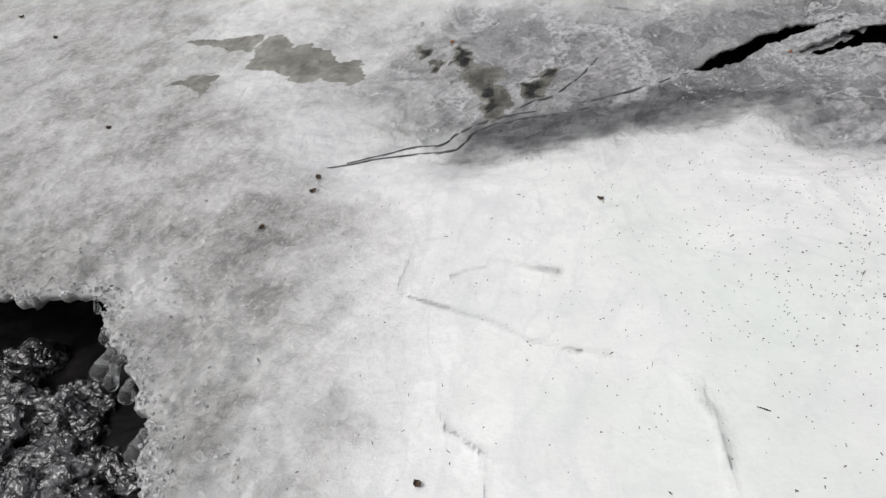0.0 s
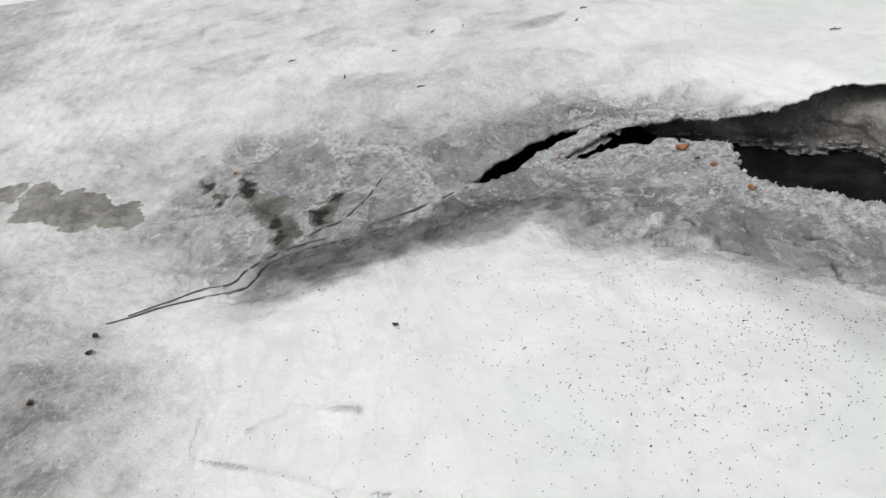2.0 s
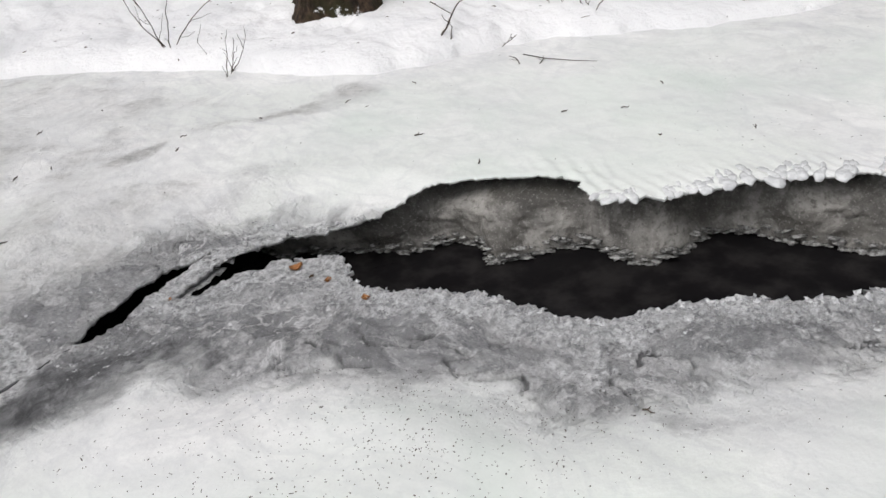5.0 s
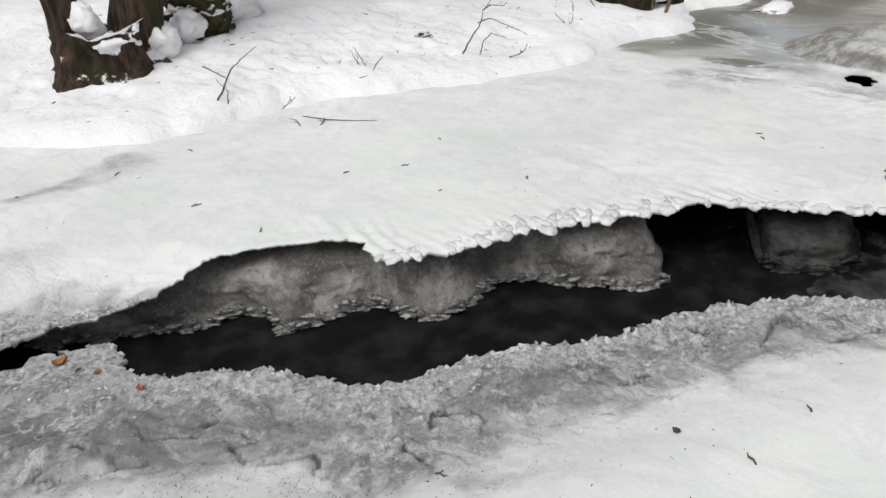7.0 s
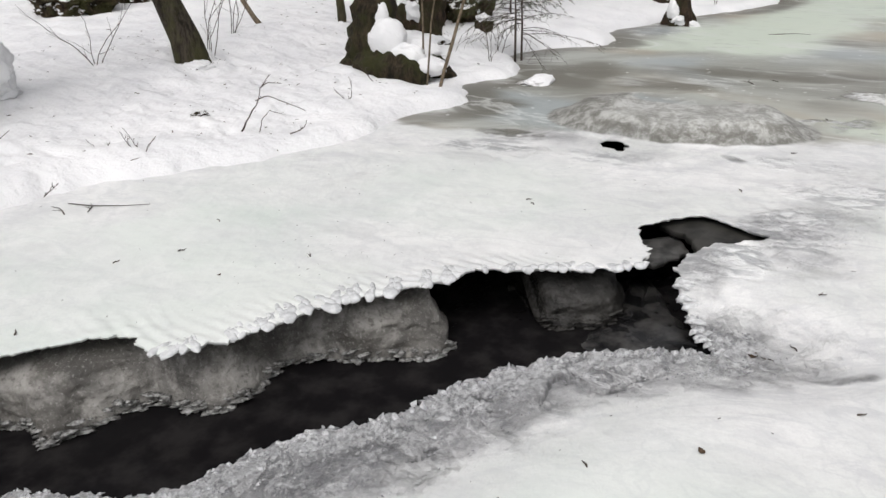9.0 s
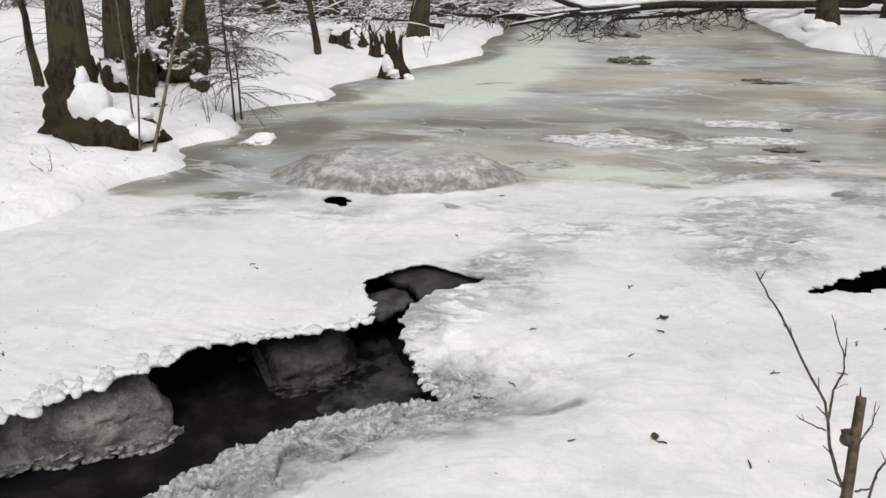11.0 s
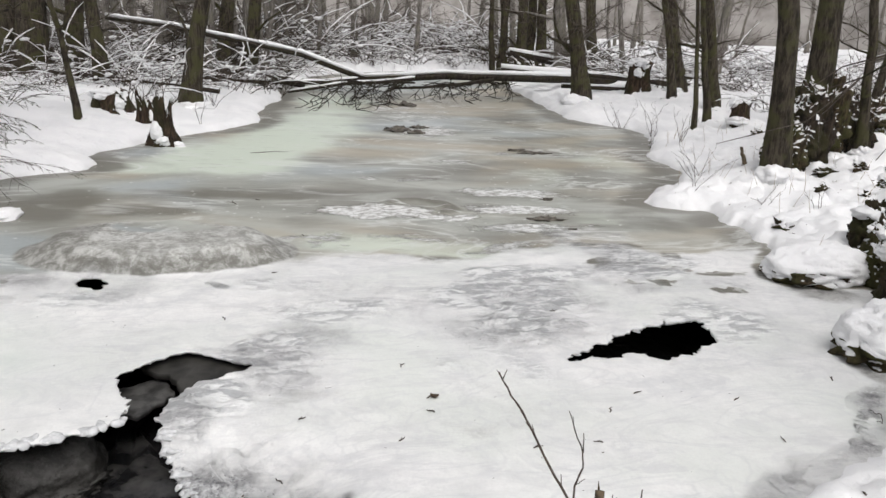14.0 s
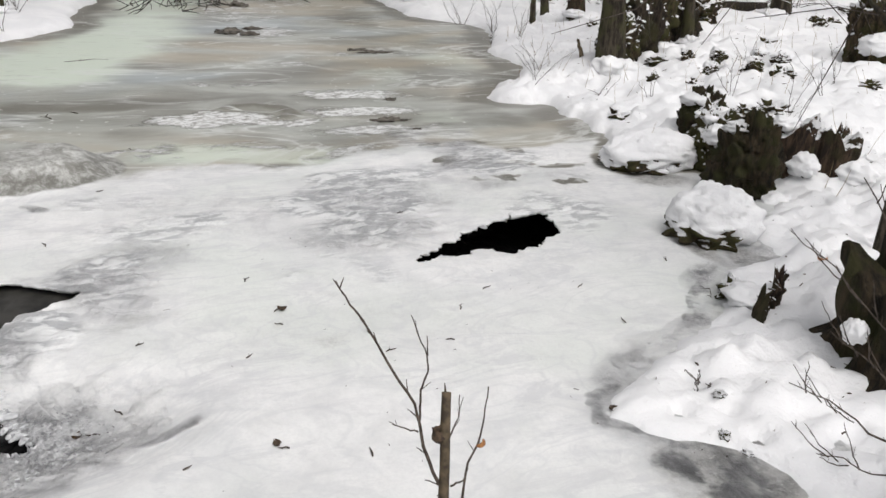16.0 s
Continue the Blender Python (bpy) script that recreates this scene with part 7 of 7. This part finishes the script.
bent_shrub([[(2.91, 4.88, 0.11), (2.87, 4.99, 0.19), (2.80, 5.12, 0.27), (2.75, 5.19, 0.28)],
            [(2.80, 5.12, 0.27), (2.81, 5.17, 0.33)],
            [(2.91, 4.88, 0.11), (2.91, 4.95, 0.20), (2.95, 4.97, 0.28)],
            [(2.88, 4.96, 0.16), (2.90, 4.98, 0.22), (2.88, 5.02, 0.25)]], "spreading bare twig at the snow edge")
bent_shrub([[(2.64, 5.28, 0.23), (2.62, 5.34, 0.28), (2.63, 5.36, 0.32), (2.57, 5.44, 0.35)],
            [(2.63, 5.30, 0.26), (2.67, 5.32, 0.33), (2.64, 5.39, 0.38)]], "short dark forked twig at the snow edge")


def near_shrub():
    """The shrub beside the path, whose boughs reach over the bank."""
    rnd = random.Random(41)
    base = Vector((2.55, -2.75, ground_z(2.55, -2.75)))
    ob = thing("budded_shrub", base, "bare budded shrub reaching over the snowy bank", "shrub")
    for tip, mid, r in (((2.86, -2.22, 0.50), (2.72, -2.48, 0.34), 0.006), ((2.95, -2.45, 0.62), (2.75, -2.62, 0.45), 0.005), ((2.72, -2.26, 0.30), (2.65, -2.45, 0.22), 0.004), ((3.05, -2.55, 1.15), (2.75, -2.68, 0.75), 0.007), ((3.10, -2.40, 0.92), (2.8, -2.6, 0.62), 0.005)):
        s = Shape()
        a, m, t = Vector((0, 0, -0.05)), Vector(mid) - base, Vector(tip) - base
        polyline_twig(s, [a, m * 0.5 + Vector((0, 0, 0.05)), m, m.lerp(t, 0.5) + Vector((0.01, 0.0, 0.02)), t], r, 0.0016, rnd, 0.006, 12)
        for k in range(4):
            p = m.lerp(t, 0.2 + 0.2 * k)
            e = ((t - m).normalized() + Vector((rnd.uniform(-.8, .8), rnd.uniform(-.8, .8), rnd.uniform(-.2, .8)))).normalized()
            polyline_twig(s, [p, p + e * 0.08, p + e * 0.15 + Vector((0, 0, 0.02))], 0.0026, 0.0012, rnd, 0.004, 3)
        part("bough", s, TWIG, ob)
    return ob


near_shrub()


def cane(at, tip, r, label):
    ob = thing("leaning_cane", (*at, ground_z(*at)), label, "stem", "leaning canes")
    s = Shape()
    t = Vector(tip)
    polyline_twig(s, [(0, 0, -0.1), t * 0.35, t * 0.7 + Vector((0.02, 0, 0.03)), t], r, r * 0.5, random.Random(int(tip[2] * 100)), 0.01)
    part("stem", s, CANE, ob)
    return ob


cane((8.05, 3.55), (0.55, -0.5, 2.0), 0.018, "pale dead cane leaning over the snow bank")
cane((8.2, 3.75), (0.15, -0.1, 1.3), 0.011, "pale dead cane leaning over the snow bank")
cane((8.5, 3.9), (0.1, 0.1, 1.6), 0.011, "pale dead cane leaning over the snow bank")
cane((10.82, -5.75), (-0.02, 0.10, 0.26), 0.035, "short broken stick in the snow")

cane((9.33, 6.56), (0.02, 1.13, 1.10), 0.035, "dark dead bough leaning in the snow")

# dry stalks through the southern snow
stalk = thing("dry_stalk", (9.2, -5.6, ground_z(9.2, -5.6)), "thin dry grass stalk through the snow", "grass", "dry stalks")
part("blade", Shape().tube([(0, 0, -0.05), (0.01, 0.0, 0.12), (0.03, 0.01, 0.24)], [0.0026, 0.002, 0.001], 4), GRASS, stalk)
rnd = random.Random(77)
count = 0
while count < 150:
    x, y = rnd.uniform(5.5, 15), rnd.uniform(-11, -2.3)
    d = float(area_distance(np.array([x]), np.array([y]), RIVER)[0])
    if d < 0.2 or rnd.random() > 0.9 / (0.6 + 0.25 * d):
        continue
    copy_thing(stalk, pose(x, y, ground_z(x, y), rnd.uniform(-25, 25), rnd.uniform(-25, 25), rnd.uniform(0, 360)))
    count += 1

# dark tussocks that show through the southern snow
tuss = thing("mossy_tussock", (8.31, -6.88, ground_z(8.31, -6.88)), "dark mossy tussock showing through thin snow", "tussock", "tussocks in the snow")
part("moss", Shape().lump((0, 0, -0.01), (0.12, 0.10, 0.06), 0.7, 2.5, 18, 26, 4, None, 0.25), MOSS, tuss)
rnd = random.Random(78)
for x, y in [(10.48, -8.44), (10.04, -6.43), (3.42, -2.44), (3.23, -2.33), (3.12, -2.36), (13.26, -12.87), (12.6, -11.6), (11.6, -10.4), (9.0, -8.6), (7.6, -7.4), (8.9, -6.2), (10.6, -7.39), (6.2, -6.0), (9.4, -7.0), (7.3, -5.6), (11.9, -9.2), (4.4, -3.3), (14.2, -9.0), (12.4, -6.6), (13.5, -7.4), (15.5, -9.0), (17.5, -9.5), (5.92, 4.77), (10.1, 4.4)] + [(15.5, -13.7), (12.4, -11.1), (11.4, -10.5), (14.0, -13.2), (9.6, -7.7), (9.3, -5.9), (8.1, -5.6), (8.2, -4.8), (8.8, -6.8), (7.4, -6.0), (16.2, -10.8)]:
    k = 0.22 if math.hypot(x, y) < 5 else rnd.uniform(0.6, 1.3)
    copy_thing(tuss, pose(x, y, ground_z(x, y), 0, 0, rnd.uniform(0, 360)) @ Matrix.Diagonal((k, k, k, 1)))


# ---- what lies on the ice ----
def ice_z(x, y):
    return float(ice_height(np.array([x]), np.array([y]))[0])


def ice_twig(x, y, length, turn, seed):
    rnd = random.Random(seed)
    ob = thing("twig", (x, y, ice_z(x, y) + 0.004), "small dark broken twig lying on the ice", "twig", "twigs on the ice", turn)
    s = Shape()
    pts = [(-length / 2, 0, 0), (-length * 0.15, length * rnd.uniform(-.15, .15), 0.004), (length * 0.2, length * rnd.uniform(-.12, .12), 0.002), (length / 2, length * rnd.uniform(-.2, .2), 0.006)]
    s.tube(pts, [0.0035, 0.004, 0.003, 0.0015], 5, 0.2, rnd=rnd)
    if rnd.random() < 0.5:
        s.tube([pts[1], (pts[1][0] + length * 0.15, pts[1][1] + length * 0.25, 0.012)], [0.0025, 0.001], 4)
    part("stick", s, TWIG, ob)
    return ob


rnd = random.Random(90)
for k, (x, y) in enumerate([(5.47, 1.69), (6.14, 0.44), (5.31, -0.67), (4.72, -0.76), (4.9, -0.78), (4.68, -0.1), (4.3, -1.23), (4.33, -1.54), (4.66, -1.72), (4.86, -1.95), (4.75, -2.49), (6.19, -1.84), (3.67, -0.62), (3.64, -0.26), (7.16, 0.16),
                            (8.36, -0.04), (4.15, 0.10), (3.55, -0.94), (4.26, -0.0), (4.29, -2.5), (4.96, -3.21), (4.42, -0.58), (1.87, 5.02), (1.11, 5.17), (0.67, 4.38), (0.28, 4.77), (0.62, 5.0), (-0.01, 5.24), (0.35, 7.28), (1.22, 5.9),
                            (1.66, 5.98), (0.94, 5.89), (1.76, 4.85), (0.91, 5.18), (3.39, 4.66), (2.86, 3.87), (2.86, 3.32), (3.92, 3.25), (3.65, 3.48), (4.39, 3.37), (2.89, 4.72), (2.35, 4.9), (4.13, 2.52), (5.41, 1.65), (2.96, 0.62), (2.61, 0.69), (2.06, 1.49)]):
    far = math.hypot(x, y)
    ice_twig(x, y, rnd.uniform(0.025, 0.045) * (1 + 0.06 * far), rnd.uniform(-90, 90), k)
for x, y, length, turn in ((9.76, 0.72, 0.22, 20), (9.9, 0.5, 0.1, 60), (13.19, 0.55, 0.55, -70), (4.40, 4.28, 0.58, -67), (4.28, 4.35, 0.16, 40), (4.16, 4.5, 0.2, 70)):
    ice_twig(x, y, length, turn, int(x * 100))

LEAVES = [(1.68, 3.22, 0.062, LEAF, "crisp orange-brown dead leaf on grey ice"), (1.69, 3.11, 0.028, LEAF_DARK, "small dark dead leaf on the ice"), (1.73, 3.03, 0.04, LEAF, "crisp orange-brown dead leaf on grey ice"), (1.77, 2.78, 0.045, LEAF, "crisp orange-brown dead leaf on grey ice"),
          (1.14, 3.42, 0.022, LEAF, "crisp orange-brown dead leaf on grey ice"), (-0.94, 2.80, 0.03, LEAF_DARK, "olive-brown withered leaf on the ice"), (-0.93, 2.66, 0.03, LEAF_DARK, "olive-brown withered leaf on the ice"), (-0.41, 4.05, 0.03, LEAF, "small red-brown leaf scrap on the ice"),
          (-2.09, 3.41, 0.035, LEAF_DARK, "dark withered leaf frozen to the ice"), (-1.10, 2.44, 0.03, LEAF_DARK, "dark withered leaf frozen to the ice"), (-0.42, 1.23, 0.026, LEAF_DARK, "dark seed husk on the white ice"), (0.18, 2.37, 0.024, LEAF_DARK, "dark seed husk on the white ice"),
          (-2.94, 4.72, 0.035, LEAF_DARK, "dark withered leaf frozen to the ice"), (-3.4, 5.2, 0.04, LEAF_DARK, "dark withered leaf frozen to the ice"), (3.74, 2.84, 0.02, LEAF_DARK, "dark seed husk on the white ice"), (3.18, 0.26, 0.03, LEAF_DARK, "olive-brown withered leaf on the ice"),
          (4.89, -0.80, 0.05, LEAF_DARK, "dark withered leaf frozen to the ice"), (3.70, -0.60, 0.04, LEAF_DARK, "dark withered leaf frozen to the ice"), (2.65, 0.95, 0.03, LEAF_DARK, "dark withered leaf frozen to the ice"), (4.15, 0.16, 0.05, LEAF_DARK, "olive-brown withered leaf on the ice"), (3.55, -2.0, 0.04, LEAF_DARK, "olive-brown withered leaf on the ice"), (4.46, -3.95, 0.06, LEAF, "orange-brown dead leaf on the snow")]
rnd = random.Random(91)
for x, y, size, m, label in LEAVES:
    z = ground_z(x, y) if label.endswith("snow") else ice_z(x, y)
    ob = new("dead_leaf", leaf_shape(size, rnd, 1.0).mesh("dead_leaf", m))
    ob.matrix_world = pose(x, y, z + size * 0.04, rnd.uniform(-15, 15), rnd.uniform(-15, 15), rnd.uniform(0, 360))
    tagged(ob, label, "leaf", "dead leaves on the ice")


def litter(name, count, spread, seed, label, lo=0.003, hi=0.009, material=None, wide=1.0, on_snow=False):
    """Needles and bark crumbs strewn over the ice."""
    rnd = random.Random(seed)
    s = Shape()
    places = [spread(rnd) for _ in range(count)]
    px, py = np.array([p[0] for p in places]), np.array([p[1] for p in places])
    pz = ice_height(px, py)
    ok = (area_distance(px, py, HOLES[0]) > 0.04) & (area_distance(px, py, RIVER) < -0.02)
    if on_snow:
        pz = ground_height(px, py)
        ok = area_distance(px, py, RIVER) > 0.08
    for x, y, z, fine in zip(px, py, pz, ok):
        if not fine:
            continue
        a, ln = rnd.uniform(0, 6.28), rnd.uniform(lo, hi) * (1 if rnd.random() < 0.9 else 2.2)
        c, w = Vector((x, y, z + 0.002)), rnd.uniform(0.0006, 0.0016) * wide
        d = Vector((math.cos(a), math.sin(a), rnd.uniform(-.1, .2))) * ln / 2
        s.tube([c - d, c + Vector((rnd.uniform(-.001, .001), rnd.uniform(-.001, .001), 0.001)), c + d], [w, w * 1.2, w * 0.6], 4)
    ob = new(name, s.mesh(name, material or TWIG))
    return tagged(ob, label, "litter", kind="stuff")


litter("needle_litter", 1900, lambda r: (r.gauss(1.25, 0.62), r.gauss(1.85, 0.42)), 1, "dark needle and bark crumbs scattered on white ice", 0.0016, 0.0042, None, 1.1)
litter("bark_litter", 110, lambda r: (r.gauss(1.2, 0.5), r.gauss(1.9, 0.35)), 4, "brown bark flakes scattered on white ice", 0.002, 0.004, LEAF_DARK, 1.5)


def bank_edge(r):
    (ax, ay), (bx, by) = r.choice([((3.86, -2.42), (3.61, -2.04)), ((3.61, -2.04), (3.49, -1.98)), ((3.49, -1.98), (3.37, -2.12)), ((3.37, -2.12), (3.12, -2.41)), ((3.12, -2.41), (2.92, -2.45)), ((2.92, -2.45), (2.72, -2.3))])
    u = r.random()
    return ax + (bx - ax) * u + r.gauss(0, 0.03), ay + (by - ay) * u + abs(r.gauss(0, 0.04))


litter("bark_litter", 240, bank_edge, 5, "brown bark crumbs along the edge of the snow bank", 0.003, 0.009, LEAF_DARK, 1.2)
litter("needle_litter", 420, lambda r: (r.uniform(-1.2, 4.5), r.uniform(0.6, 2.9)), 2, "sparse needle crumbs on the near ice")
litter("needle_litter", 300, lambda r: (r.uniform(-1, 6.5), r.uniform(-2.5, 7)), 3, "sparse needle crumbs on the farther ice", 0.005, 0.016)

litter("snow_litter", 420, lambda r: (r.uniform(0.5, 12), r.uniform(3.6, 8)), 6, "dark bark and leaf crumbs strewn on the snow", 0.01, 0.04, LEAF_DARK, 3.0, True)
litter("snow_litter", 800, lambda r: (r.uniform(2.6, 13), r.uniform(-9.5, -2)), 7, "dark bark and leaf crumbs strewn on the snow", 0.008, 0.035, LEAF_DARK, 3.0, True)


# ---- fine double fissure in the thin ice ----
def fissure(pts, seed, wide=1.0):
    pts = rounded(pts, False, 2)
    s = Shape()
    line = []
    for x, y in pts:
        q = Vector((x, y, 0))
        line.append((x + 0.012 * noise.noise(q * 9 + Vector((seed, 0, 0))), y + 0.012 * noise.noise(q * 9 + Vector((0, seed, 3))), ice_z(x, y) + 0.003))
    n = len(line) - 1
    s.tube(line, [wide * (0.002 + 0.006 * math.sin(math.pi * min(1, k / n + 0.02)) * (0.7 + 0.3 * math.sin(k * 2.1))) for k in range(n + 1)], 5, cap=False)
    return tagged(new("ice_fissure", s.mesh("ice_fissure", FISSURE)), "thin dark fissure winding through frosted ice", "crack", "fissures in the ice")


fissure([(-0.92, 2.90), (-0.64, 3.00), (-0.40, 2.97), (-0.33, 3.02), (-0.31, 3.11), (-0.14, 3.17), (0.11, 3.15), (0.3, 3.2)], 1)
fissure([(-0.85, 2.95), (-0.62, 3.05), (-0.42, 3.03), (-0.37, 3.10), (-0.30, 3.16), (-0.14, 3.22), (0.08, 3.20), (0.2, 3.22)], 2)
fissure([(0.15, 3.22), (0.35, 3.24), (0.55, 3.30), (0.68, 3.36)], 3)
fissure([(-0.1, 3.26), (0.1, 3.34), (0.25, 3.5), (0.3, 3.62)], 4)
fissure([(0.50, 3.16), (0.55, 3.20), (0.59, 3.14), (0.65, 3.20), (0.73, 3.22)], 9, 0.45)
fissure([(0.81, 3.08), (0.86, 3.12), (0.94, 3.09)], 10, 0.45)
